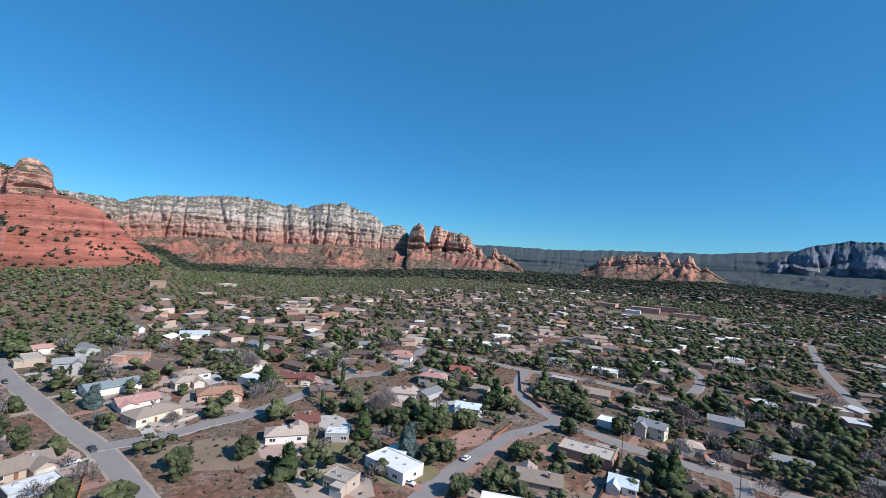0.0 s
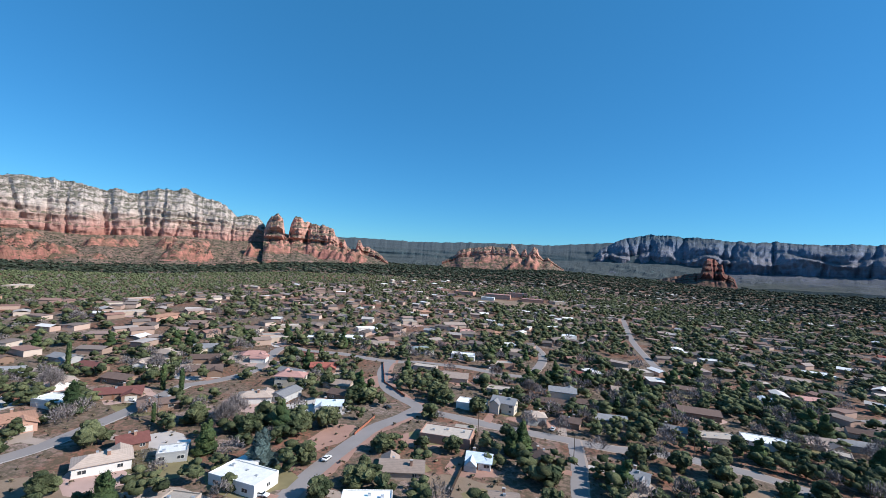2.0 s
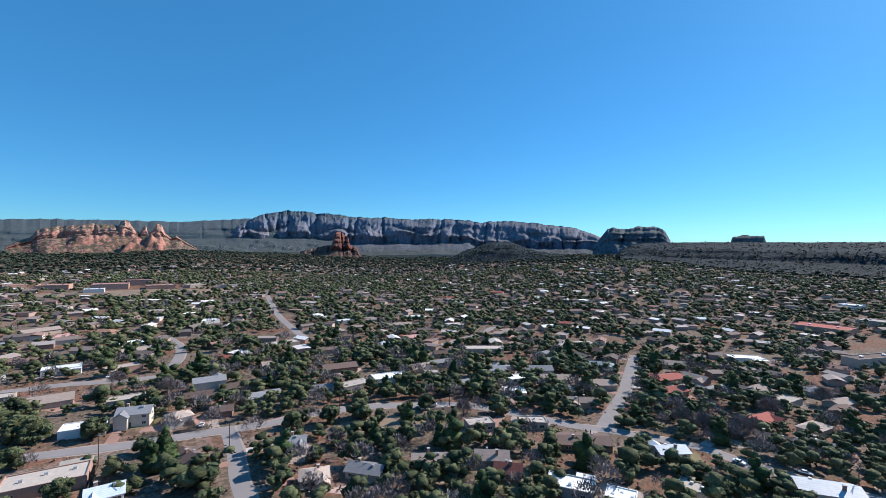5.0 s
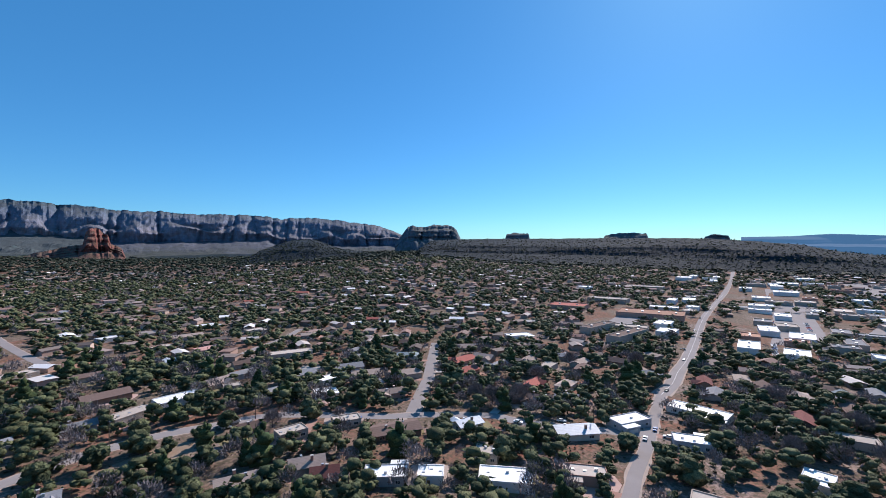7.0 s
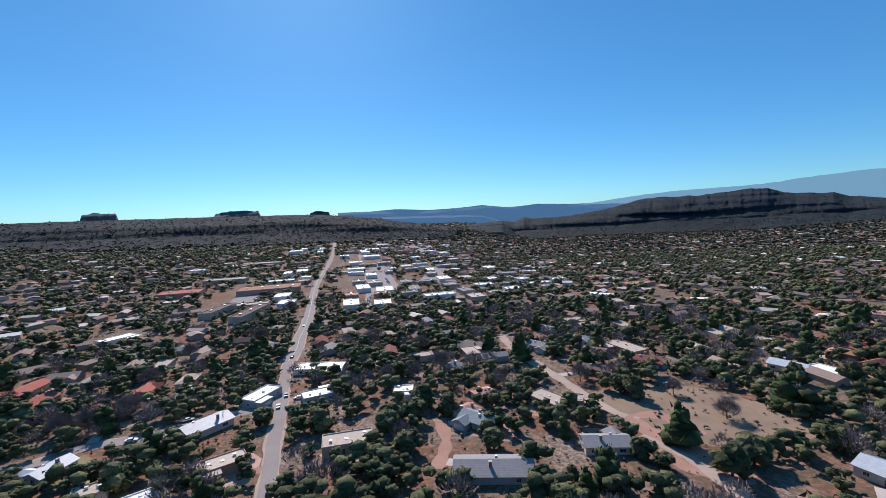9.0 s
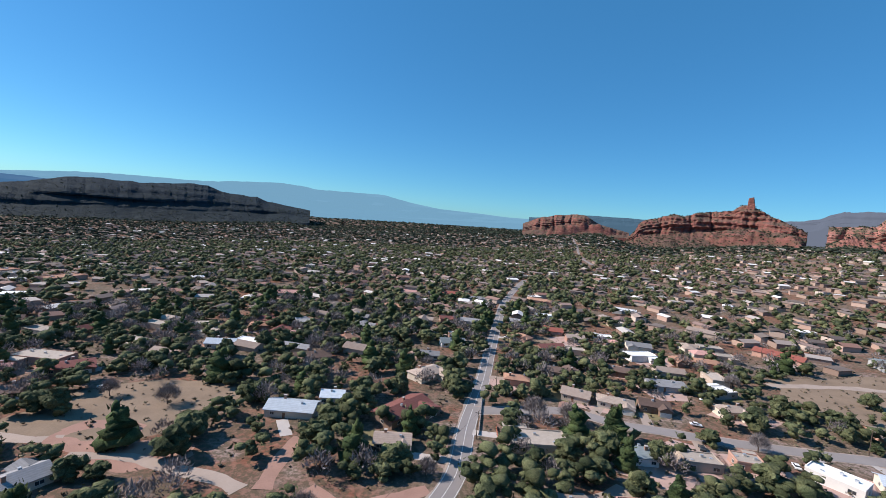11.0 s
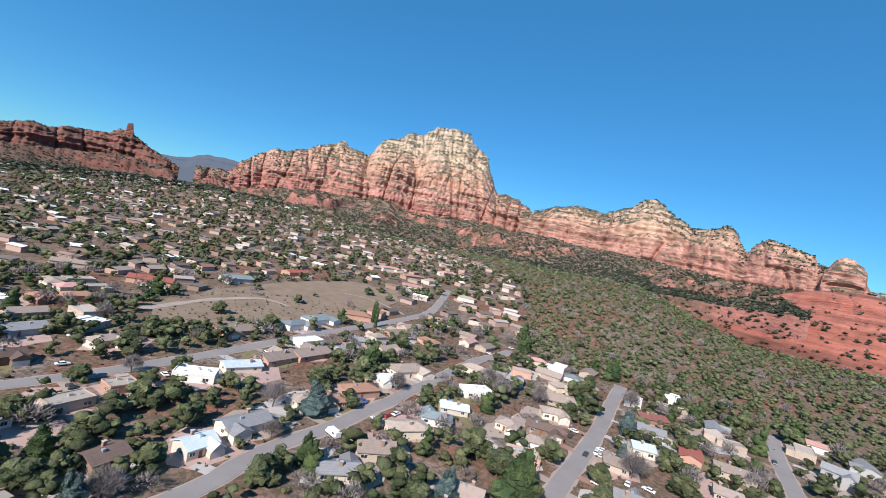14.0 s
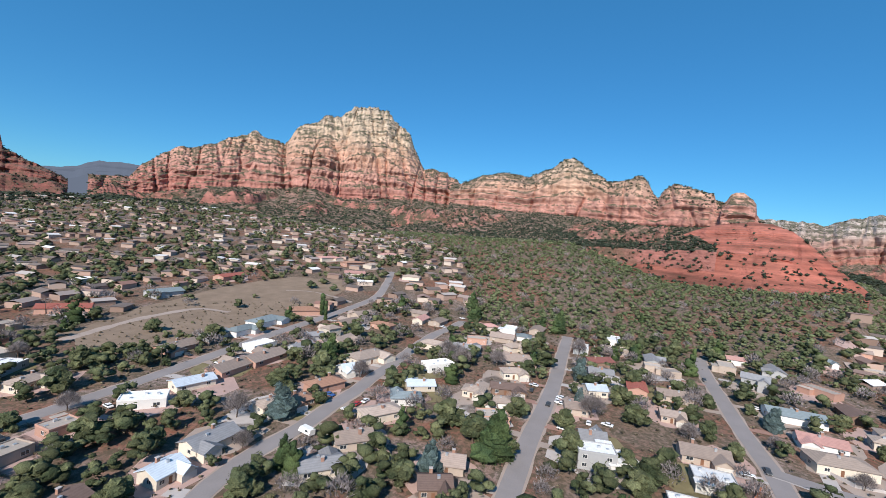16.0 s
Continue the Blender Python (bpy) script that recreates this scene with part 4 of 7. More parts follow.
def ribbon(name, line, width, lift, material, label, category, offset=0.0, edge=0.0):
    d = np.gradient(line, axis=0)
    nrm = np.stack([-d[:, 1], d[:, 0]], 1) / np.linalg.norm(d, axis=1, keepdims=True)
    cols = [line + nrm * (offset + s * width / 2) for s in (-1, -0.33, 0.33, 1)]
    if edge:
        for c, sg in ((0, 1), (3, -1)):
            wob = np.array([noise.noise(Vector((*q, 3.3))) for q in line * 0.15])
            cols[c] = cols[c] + nrm * (sg * edge * wob)[:, None]
    z = ground(*line.T)
    v = np.stack([np.column_stack([c, z + lift]) for c in cols], 1)
    n, m = v.shape[:2]
    i, j = np.meshgrid(np.arange(n - 1), np.arange(m - 1), indexing="ij")
    f = np.stack([i * m + j, i * m + j + 1, (i + 1) * m + j + 1, (i + 1) * m + j], -1).reshape(-1, 4)[:, ::-1]
    return tagged(link(name, mesh_of(name, v.reshape(-1, 3), f), material), label, category, kind="structure")


ROAD_LINES = []
for _i, (_n, _w, _pts) in enumerate(ROADS):
    _line = curve_through(_pts)
    ROAD_LINES.append((_line, _w))
    ribbon(_n, _line, _w + (4.5 if _n == "curving_street" else 1.6), 0.035 + 0.003 * _i, CONCRETE if _n == "corner_street" else RED_DIRT if _n == "curving_street" else SHOULDER, "pale gravel verge along the road", "verge", edge=2.0 if _n == "curving_street" else 0.9).name = "verge"
    ribbon(_n, _line, _w, 0.10 + 0.004 * _i, PALE_ASPHALT, "weathered pale grey asphalt road", "road")
for _i, (_n, _w, _pts) in enumerate(DIRT):
    _line = curve_through(_pts)
    ROAD_LINES.append((_line, _w))
    ribbon(_n, _line, _w, 0.17 + 0.005 * _i if _n == "field_track" else 0.07 + 0.005 * _i, SHOULDER if _n in ("field_track", "dirt_track") else RED_DIRT, "pale dirt track worn into the dry ground", "track", edge=1.4)
_line = ROAD_LINES[6][0][:110]
for _off in (-3.1, 3.1, 0.0):
    ribbon("road_line", _line, 0.22, 0.16, LINE_PAINT, "worn white painted road line", "road marking", offset=_off)
_line = ROAD_LINES[5][0][:150]
ribbon("road_line", _line, 0.25, 0.16, LINE_PAINT, "worn painted line along the highway", "road marking")
_seg = np.concatenate([np.column_stack([l[:-1], l[1:], np.full(len(l) - 1, w)]) for l, w in ROAD_LINES])


def road_gap(x, y):
    """Distance from points to the nearest road's edge."""
    x, y = np.atleast_1d(np.asarray(x, float)), np.atleast_1d(np.asarray(y, float))
    best = np.full(x.shape, 1e9)
    for k in range(0, len(x), 4000):
        px, py = x[k:k + 4000, None], y[k:k + 4000, None]
        ax, ay, bx, by, w = _seg.T
        dx, dy = bx - ax, by - ay
        t = np.clip(((px - ax) * dx + (py - ay) * dy) / (dx * dx + dy * dy + 1e-9), 0, 1)
        best[k:k + 4000] = (np.hypot(px - ax - t * dx, py - ay - t * dy) - w / 2).min(1)
    return best


def road_heading(x, y):
    """Direction (degrees) of the nearest road, and the nearest point on it."""
    ax, ay, bx, by, w = _seg.T
    dx, dy = bx - ax, by - ay
    t = np.clip(((x - ax) * dx + (y - ay) * dy) / (dx * dx + dy * dy + 1e-9), 0, 1)
    d = np.hypot(x - ax - t * dx, y - ay - t * dy)
    k = int(d.argmin())
    return math.degrees(math.atan2(dy[k], dx[k])), (ax[k] + t[k] * dx[k], ay[k] + t[k] * dy[k]), float(d[k])


# ---- houses ----
def wall_paint(name, c):
    m = Mat(name, 0.9)
    b = m.vary(c, m.noise(0.5, 3), 0.12)
    b = m.vary(b, m.object_random(), 0.14)
    m.colour(m.vary(b, m.noise(6, 4), 0.10))
    m.bump(m.noise(9, 3), 0.4, 0.02)
    return m.m


def shingles(name, c, rough=0.9):
    m = Mat(name, rough)
    p = m.t.nodes.new("ShaderNodeTexCoord").outputs["Object"]
    rows = m.node("ShaderNodeTexWave", Scale=1.1, Distortion=1.5, Detail=2.0)
    rows.bands_direction = "Z"
    m.put(rows.inputs["Vector"], p)
    b = m.vary(c, rows.outputs["Fac"], 0.06)
    b = m.vary(b, m.object_random(), 0.20)
    b = m.vary(b, m.noise(0.7, 4), 0.22)
    m.colour(m.vary(b, m.noise(5, 4), 0.15))
    m.bump(m.noise(7, 3), 0.5, 0.04)
    return m.m


WALLS = [wall_paint("stucco_tan", (0.43, 0.35, 0.29)), wall_paint("stucco_cream", (0.60, 0.53, 0.44)), wall_paint("stucco_rose", (0.45, 0.27, 0.21)),
         wall_paint("stucco_white", (0.72, 0.70, 0.67)), wall_paint("siding_brown", (0.24, 0.16, 0.12)), wall_paint("siding_grey", (0.38, 0.38, 0.38))]
ROOFS = {"F": shingles("white_roof", (0.80, 0.80, 0.80), 0.6), "f": shingles("tan_roof", (0.44, 0.38, 0.33)), "G": shingles("tan_shingle", (0.31, 0.245, 0.21)), "g": shingles("grey_shingle", (0.24, 0.24, 0.25)),
         "R": shingles("red_tile", (0.35, 0.12, 0.095)), "P": shingles("pink_shingle", (0.46, 0.26, 0.23)), "B": shingles("pale_blue_metal", (0.52, 0.58, 0.64), 0.5), "H": shingles("sand_shingle", (0.40, 0.32, 0.27)),
         "K": shingles("dark_brown_shingle", (0.15, 0.105, 0.09)), "M": shingles("maroon_shingle", (0.20, 0.085, 0.075)), "O": shingles("orange_tile", (0.36, 0.205, 0.145)), "T": shingles("teal_shingle", (0.21, 0.25, 0.265))}
ROOF_WORDS = {"F": "flat white roof", "f": "flat tan roof", "G": "tan shingle gable roof", "g": "grey shingle gable roof", "R": "red tile roof", "P": "pink shingle roof", "B": "pale blue metal roof", "H": "sand-coloured hip roof",
              "K": "dark brown shingle roof", "M": "maroon shingle roof", "O": "orange tile roof", "T": "teal shingle roof"}
WALL_WORDS = ["tan stucco", "cream stucco", "rose stucco", "white stucco", "brown timber", "grey timber"]
WALL_OF = {"F": 3, "f": 0, "G": 0, "g": 5, "R": 2, "P": 1, "B": 1, "H": 1, "K": 4, "M": 4, "O": 2, "T": 3}
FRAME = plain("window_frame", (0.62, 0.60, 0.57), 0.6)
GLASS = Mat("window_glass", 0.08)
GLASS.colour((0.035, 0.042, 0.05))
GLASS.b.inputs["Specular IOR Level"].default_value = 0.6
GLASS = GLASS.m
DOOR = plain("door_wood", (0.20, 0.10, 0.06), 0.6)
GARAGE = plain("garage_panel", (0.58, 0.55, 0.50), 0.7)
BRICK = plain("chimney_stone", (0.34, 0.20, 0.15), 0.95, scale=6, amount=0.3)
VENT = plain("galvanised_metal", (0.55, 0.56, 0.57), 0.45, 0.6)


def gable(bm, x0, x1, y0, y1, z, rise, over=0.6, thick=0.22):
    """A gable roof along x, as a folded slab with eaves."""
    x0, x1, y0, y1 = x0 - over, x1 + over, y0 - over, y1 + over
    ym, drop = (y0 + y1) / 2, rise * over / ((y1 - y0) / 2 - over)
    ring = [(y0, z - drop), (ym, z + rise), (y1, z - drop), (y1, z - drop - thick), (ym, z + rise - thick), (y0, z - drop - thick)]
    a, b = ([bm.verts.new((x, y, w)) for y, w in ring] for x in (x0, x1))
    for i in range(6):
        k = (i + 1) % 6
        bm.faces.new((a[i], b[i], b[k], a[k]))
    for r, flip in ((a, False), (b, True)):
        for q in ((0, 1, 4, 5), (1, 2, 3, 4)):
            bm.faces.new([r[i] for i in (q if not flip else q[::-1])])


def hip(bm, x0, x1, y0, y1, z, rise, over=0.6, thick=0.2):
    x0, x1, y0, y1 = x0 - over, x1 + over, y0 - over, y1 + over
    ym, k = (y0 + y1) / 2, (y1 - y0) / 2
    e = [bm.verts.new((x, y, z)) for x, y in ((x0, y0), (x1, y0), (x1, y1), (x0, y1))]
    u = [bm.verts.new((x, y, z - thick)) for x, y in ((x0, y0), (x1, y0), (x1, y1), (x0, y1))]
    r0, r1 = bm.verts.new((x0 + k, ym, z + rise)), bm.verts.new((x1 - k, ym, z + rise))
    for q in ((e[0], e[1], r1, r0), (e[1], e[2], r1), (e[2], e[3], r0, r1), (e[3], e[0], r0), u[::-1]):
        bm.faces.new(q)
    for i in range(4):
        bm.faces.new((u[i], u[(i + 1) % 4], e[(i + 1) % 4], e[i]))


def parapet(bm, x, y, t, z0, z1):
    """A low wall round a flat roof, in one piece."""
    rings = [[bm.verts.new((sx * (x - k), sy * (y - k), z)) for sx, sy in ((-1, -1), (1, -1), (1, 1), (-1, 1))] for k, z in ((0, z0), (0, z1), (t, z1), (t, z0))]
    for a, b in zip(rings, rings[1:]):
        for i in range(4):
            bm.faces.new((a[i], a[(i + 1) % 4], b[(i + 1) % 4], b[i]))


def block_with_gables(bm, x0, x1, y0, y1, z0, z1, rise):
    v = box(bm, x0, x1, y0, y1, z0, z1)
    if rise:
        ym = (y0 + y1) / 2
        a, b = bm.verts.new((x0, ym, z1 + rise)), bm.verts.new((x1, ym, z1 + rise))
        bm.faces.new((v[7], v[4], a))
        bm.faces.new((v[5], v[6], b))


def add_window(parent, x, y, z, w, h, face, glass=True):
    """A window with frame and pane in the wall that faces along +-x or +-y."""
    def oriented(bm, u0, u1, w0, w1, d0, d1):
        if face[1]:
            lo, hi = sorted((y + face[1] * d0, y + face[1] * d1))
            box(bm, x + u0, x + u1, lo, hi, z + w0, z + w1)
        else:
            lo, hi = sorted((x + face[0] * d0, x + face[0] * d1))
            box(bm, lo, hi, y + u0, y + u1, z + w0, z + w1)
    bm, t = bmesh.new(), 0.09
    for u0, u1, w0, w1 in ((-w / 2, w / 2, 0, t), (-w / 2, w / 2, h - t, h), (-w / 2, -w / 2 + t, t, h - t), (w / 2 - t, w / 2, t, h - t), (-t / 2, t / 2, t, h - t)):
        oriented(bm, u0, u1, w0, w1, -0.02, 0.07)
    win = part("window", bm, FRAME, parent)
    if glass:
        bm = bmesh.new()
        oriented(bm, -w / 2 + 0.05, w / 2 - 0.05, 0.05, h - 0.05, -0.02, 0.03)
        part("pane", bm, GLASS, win)
    return win


def build_house(kind, size, variant, detail=True, length=15):
    """One house: walls, roof, windows, doors, chimney or roof vents, round its own origin."""
    rnd = random.Random(f"{kind}{size}{variant}{detail}{length}")
    home = new("house")
    w, d = float(length), min(11.5, max(7.5, length * rnd.uniform(0.5, 0.6)))
    h = 5.6 if "2" in size else rnd.uniform(2.9, 3.5)
    flat = kind in "Ff"
    wall = WALLS[(WALL_OF[kind] + (variant if variant > 1 else 0)) % len(WALLS)]
    rise = 0 if flat else rnd.uniform(1.3, 2.1)
    hipped = kind in "HO" or (kind in "PT" and variant == 1)
    wing = variant != 0
    ww, wd = w * 0.40, d * 0.55
    wx = (w / 2 - ww / 2) * (1 if variant != 2 else -1)
    bm = bmesh.new()
    block_with_gables(bm, -w / 2, w / 2, -d / 2, d / 2, -2.5, h, 0 if hipped else rise)
    if wing:
        box(bm, wx - ww / 2, wx + ww / 2, -d / 2 - wd * 0.7, -d / 2 + 0.3, -2.5, h - 0.25)
        if not flat:
            v0, v1 = wx - ww / 2, wx + ww / 2
            yf = -d / 2 - wd * 0.7
            tri = [bm.verts.new(c) for c in ((v0, yf, h - 0.25), (v1, yf, h - 0.25), ((v0 + v1) / 2, yf, h - 0.25 + rise * 0.8))]
            bm.faces.new(tri)
    part("wall", bm, wall, home)
    bm = bmesh.new()
    if flat:
        t, p = 0.3, 0.45
        rim = bmesh.new()
        parapet(rim, w / 2 + 0.05, d / 2 + 0.05, t, h - 0.1, h + p)
        part("parapet", rim, wall, home)
        box(bm, -w / 2 + t, w / 2 - t, -d / 2 + t, d / 2 - t, h - 0.1, h + 0.12)
        if wing:
            sub = bmesh.new()
            box(sub, wx - ww / 2 - 0.3, wx + ww / 2 + 0.3, -d / 2 - wd * 0.7 - 0.3, -d / 2 - 0.06, h - 0.25, h + 0.02)
            part("wing_roof", sub, ROOFS[kind], home)
    elif hipped:
        hip(bm, -w / 2, w / 2, -d / 2, d / 2, h, rise)
    else:
        gable(bm, -w / 2, w / 2, -d / 2, d / 2, h, rise)
    if wing and not flat:
        sub = bmesh.new()
        gable(sub, -wd * 0.85, wd * 0.2, -ww / 2, ww / 2, h - 0.25, rise * 0.8, 0.5)
        for v in sub.verts:
            v.co = Vector((wx - v.co.y, -d / 2 + v.co.x + wd * 0.15, v.co.z))
        part("wing_roof", sub, ROOFS[kind], home)
    part("roof", bm, ROOFS[kind], home)
    sides = [(-w * 0.3, d / 2, (0, 1)), (w * 0.02, d / 2, (0, 1)), (w * 0.33, d / 2, (0, 1)), (w / 2, 0.5, (1, 0)), (-w / 2, -0.8, (-1, 0)), (-w * 0.34 if wx > 0 else w * 0.34, -d / 2, (0, -1))]
    floors = (0.9, 3.6) if "2" in size else (0.95,)
    for zf in floors:
        for x, y, face in sides[:1] + sides[2:] if detail else sides[::2]:
            add_window(home, x, y, zf, rnd.choice((1.6, 2.2)) if face[1] else 1.5, 1.25, face, detail)
    if detail:
        bm = bmesh.new()
        box(bm, -w * 0.12, -w * 0.12 + 1.0, -d / 2 - 0.06, -d / 2 + 0.02, 0.02, 2.1)
        part("front_door", bm, DOOR, home)
        if wing:
            bm, yf = bmesh.new(), -d / 2 - wd * 0.7
            for k in range(4):
                box(bm, wx - 2.3, wx + 2.3, yf - 0.06, yf + 0.02, 0.05 + k * 0.52, 0.54 + k * 0.52)
            part("garage_door", bm, GARAGE, home)
        bm = bmesh.new()
        if flat:
            for k in range(3):
                cx, cy = (k - 1) * w * 0.3 + rnd.uniform(-1, 1), rnd.uniform(-d * 0.25, d * 0.3)
                unit = bmesh.new()
                box(unit, cx - 0.5, cx + 0.5, cy - 0.4, cy + 0.4, h + 0.1, h + rnd.choice((0.35, 0.9)))
                part("roof_vent", unit, VENT, home, "grey metal roof unit")
        else:
            cx, cy = rnd.uniform(-w * 0.3, w * 0.3), d * rnd.uniform(0.1, 0.25)
            box(bm, cx - 0.45, cx + 0.45, cy - 0.4, cy + 0.4, h, h + rise + 0.7)
            chimney = part("chimney", bm, BRICK, home)
            bm = bmesh.new()
            box(bm, cx - 0.55, cx + 0.55, cy - 0.5, cy + 0.5, h + rise + 0.7, h + rise + 0.85)
            part("chimney_cap", bm, CONCRETE, chimney)
            bm = bmesh.new()
            box(bm, -cx - 0.4, -cx + 0.4, -d * 0.12 - 0.4, -d * 0.12 + 0.4, h + rise * 0.5, h + rise + 0.25)
            part("swamp_cooler", bm, VENT, home, "pale metal rooftop cooler")
    storeys = "two-storey " if "2" in size else ""
    tagged(home, f"{storeys}{WALL_WORDS[WALLS.index(wall)]} house with a {ROOF_WORDS[kind]}", "house", "houses of the town")
    return home


# houses: place, length and turn of the long side, kind of roof
HOUSES_NORTH = [(2, 171, 9, -5, "B"), (10, 462, 19, -42, "O"), (15, 330, 18, 12, "f"), (23, 407, 16, 16, "F"), (14, 234, 11, -19, "g2"), (25, 379, 18, 14, "G"), (10, 145, 9, 1, "G"), (29, 225, 10, 4, "H"), (19, 141, 10, -3, "G"), (26, 181, 11, -76, "K"), (90, 487, 22, 7, "F"), (49, 267, 16, -8, "g2"), (46, 225, 9, -21, "K"), (70, 324, 9, -36, "R"), (118, 353, 23, 5, "f"), (60, 174, 9, -27, "g"), (56, 145, 9, -23, "H"), (96, 231, 11, -18, "g"), (148, 344, 14, -8, "O"), (138, 315, 15, -19, "K"), (124, 266, 21, -13, "K"), (212, 433, 18, 3, "F")]
HOUSES_NORTH_EAST = [(114, 226, 18, 2, "f"), (72, 139, 11, -53, "g"), (211, 358, 15, -3, "f"), (139, 229, 21, -15, "F"), (187, 307, 13, -28, "B"), (249, 383, 24, -23, "G"), (223, 323, 17, -7, "P"), (294, 422, 23, -6, "F"), (95, 131, 15, -34, "G"), (166, 223, 10, -32, "f"), (129, 166, 9, -32, "K"), (208, 260, 17, -25, "K"), (440, 526, 14, -24, "R"), (298, 354, 17, -14, "f"), (133, 146, 13, -24, "f"), (114, 120, 11, -43, "G"), (244, 255, 30, -37, "f"), (203, 207, 17, -32, "g"), (112, 110, 9, -50, "M"), (533, 521, 30, -60, "R"), (216, 209, 16, -65, "f"), (306, 293, 14, -43, "G")]
HOUSES_EAST = [(183, 170, 12, -39, "F"), (155, 134, 11, -41, "f"), (231, 191, 18, -38, "g"), (273, 219, 11, -2, "g"), (225, 173, 17, -43, "G"), (121, 91, 15, -63, "F"), (399, 287, 11, -56, "R"), (156, 109, 20, -42, "K"), (199, 138, 14, -46, "G"), (235, 151, 22, -36, "G"), (279, 174, 18, -61, "T"), (318, 195, 14, -82, "K"), (128, 77, 9, -67, "F"), (177, 83, 12, -34, "B"), (287, 132, 20, -18, "R"), (261, 119, 18, -25, "R"), (328, 146, 17, -63, "G"), (152, 65, 9, -80, "f"), (137, 53, 17, -73, "F"), (222, 74, 14, -58, "K"), (397, 120, 25, -50, "F"), (225, 61, 12, -75, "K")]
HOUSES_FAR_EAST = [(237, 49, 12, -88, "g"), (190, 38, 19, -57, "B"), (152, 29, 15, -76, "f"), (214, 17, 19, -43, "F"), (201, -8, 16, -86, "F"), (244, -14, 27, 68, "F"), (148, -12, 18, 81, "f"), (230, -46, 9, 51, "H"), (186, -45, 9, 69, "F"), (206, -81, 9, 50, "T"), (151, -61, 10, -73, "P"), (141, -62, 15, 27, "T"), (238, -106, 16, 48, "G"), (109, -50, 24, 64, "g"), (164, -76, 9, -83, "P"), (215, -142, 18, 19, "g"), (144, -97, 19, 15, "f"), (245, -173, 13, 19, "g"), (139, -105, 9, 45, "f"), (215, -171, 16, 36, "T"), (189, -162, 13, 35, "P"), (105, -91, 14, 64, "g")]
HOUSES_SOUTH_EAST = [(164, -142, 16, 36, "K"), (263, -237, 16, 34, "K"), (338, -306, 30, 32, "F"), (186, -182, 25, 0, "f"), (165, -173, 19, 43, "M"), (152, -257, 16, 19, "f"), (121, -221, 16, 13, "B"), (119, -264, 11, 13, "O"), (148, -390, 30, 23, "P"), (88, -248, 13, 6, "P"), (52, -148, 18, 2, "B"), (66, -210, 17, 30, "K"), (40, -161, 9, 8, "B"), (56, -248, 11, 36, "O"), (17, -76, 9, 4, "G"), (45, -355, 19, -3, "O"), (42, -436, 18, -1, "P"), (10, -129, 12, 5, "G"), (10, -153, 24, 56, "M"), (5, -228, 13, 1, "g"), (3, -197, 18, 49, "H"), (0, -444, 20, 14, "R")]
HOUSES_SOUTH = [(-3, -345, 13, 13, "G"), (-3, -322, 11, 13, "M"), (-8, -256, 14, 12, "T"), (-11, -276, 12, 11, "f"), (-18, -374, 13, 11, "K"), (-28, -423, 18, 11, "g"), (-55, -278, 11, -40, "O"), (-41, -197, 13, -6, "O"), (-94, -429, 24, -14, "O"), (-85, -357, 15, 3, "F"), (-70, -260, 17, 25, "M"), (-40, -136, 20, 4, "f"), (-67, -213, 15, -5, "K"), (-93, -288, 12, 1, "G"), (-85, -256, 12, -1, "f"), (-66, -182, 11, -23, "G"), (-114, -297, 14, -1, "F"), (-141, -345, 13, -4, "f"), (-171, -405, 20, -24, "F"), (-43, -102, 9, -1, "G"), (-99, -221, 13, -14, "K"), (-82, -177, 15, -18, "H")]
HOUSES_SOUTH_SOUTH_WEST = [(-132, -277, 15, -10, "g"), (-124, -254, 17, 15, "F"), (-98, -176, 13, -9, "K"), (-116, -205, 17, 0, "g"), (-75, -132, 9, -1, "T"), (-147, -250, 13, 5, "O"), (-204, -331, 21, -38, "G"), (-64, -100, 16, 2, "f"), (-140, -200, 14, 18, "F"), (-94, -131, 13, -2, "f"), (-132, -176, 12, 3, "H"), (-222, -274, 27, -49, "R"), (-111, -133, 10, -11, "f"), (-83, -96, 9, -1, "K"), (-135, -126, 15, -54, "F"), (-287, -264, 23, -14, "T"), (-190, -163, 22, -8, "G"), (-101, -85, 9, -9, "B"), (-155, -123, 15, -26, "B"), (-363, -265, 30, -4, "R"), (-119, -85, 14, -14, "g"), (-175, -121, 18, -9, "G")]
HOUSES_FIELD = [(-229, -154, 17, -8, "T"), (-254, -155, 24, -5, "T"), (-502, -306, 14, -61, "f"), (-193, -116, 20, -10, "G"), (-147, -83, 9, -26, "H"), (-289, -148, 20, -53, "O"), (-215, -108, 11, -24, "g"), (-155, -75, 9, -30, "O"), (-236, -113, 13, -42, "g"), (-506, -236, 30, -24, "P"), (-246, -106, 9, -23, "H2"), (-172, -73, 16, -30, "O"), (-493, -198, 30, -23, "O"), (-117, -47, 13, -53, "g"), (-275, -108, 17, -14, "G"), (-440, -173, 22, -65, "P"), (-194, -71, 10, -40, "B"), (-299, -107, 16, -26, "G"), (-492, -174, 21, -8, "H"), (-134, -44, 13, -53, "G"), (-214, -70, 20, -27, "H"), (-562, -177, 30, -22, "P")]
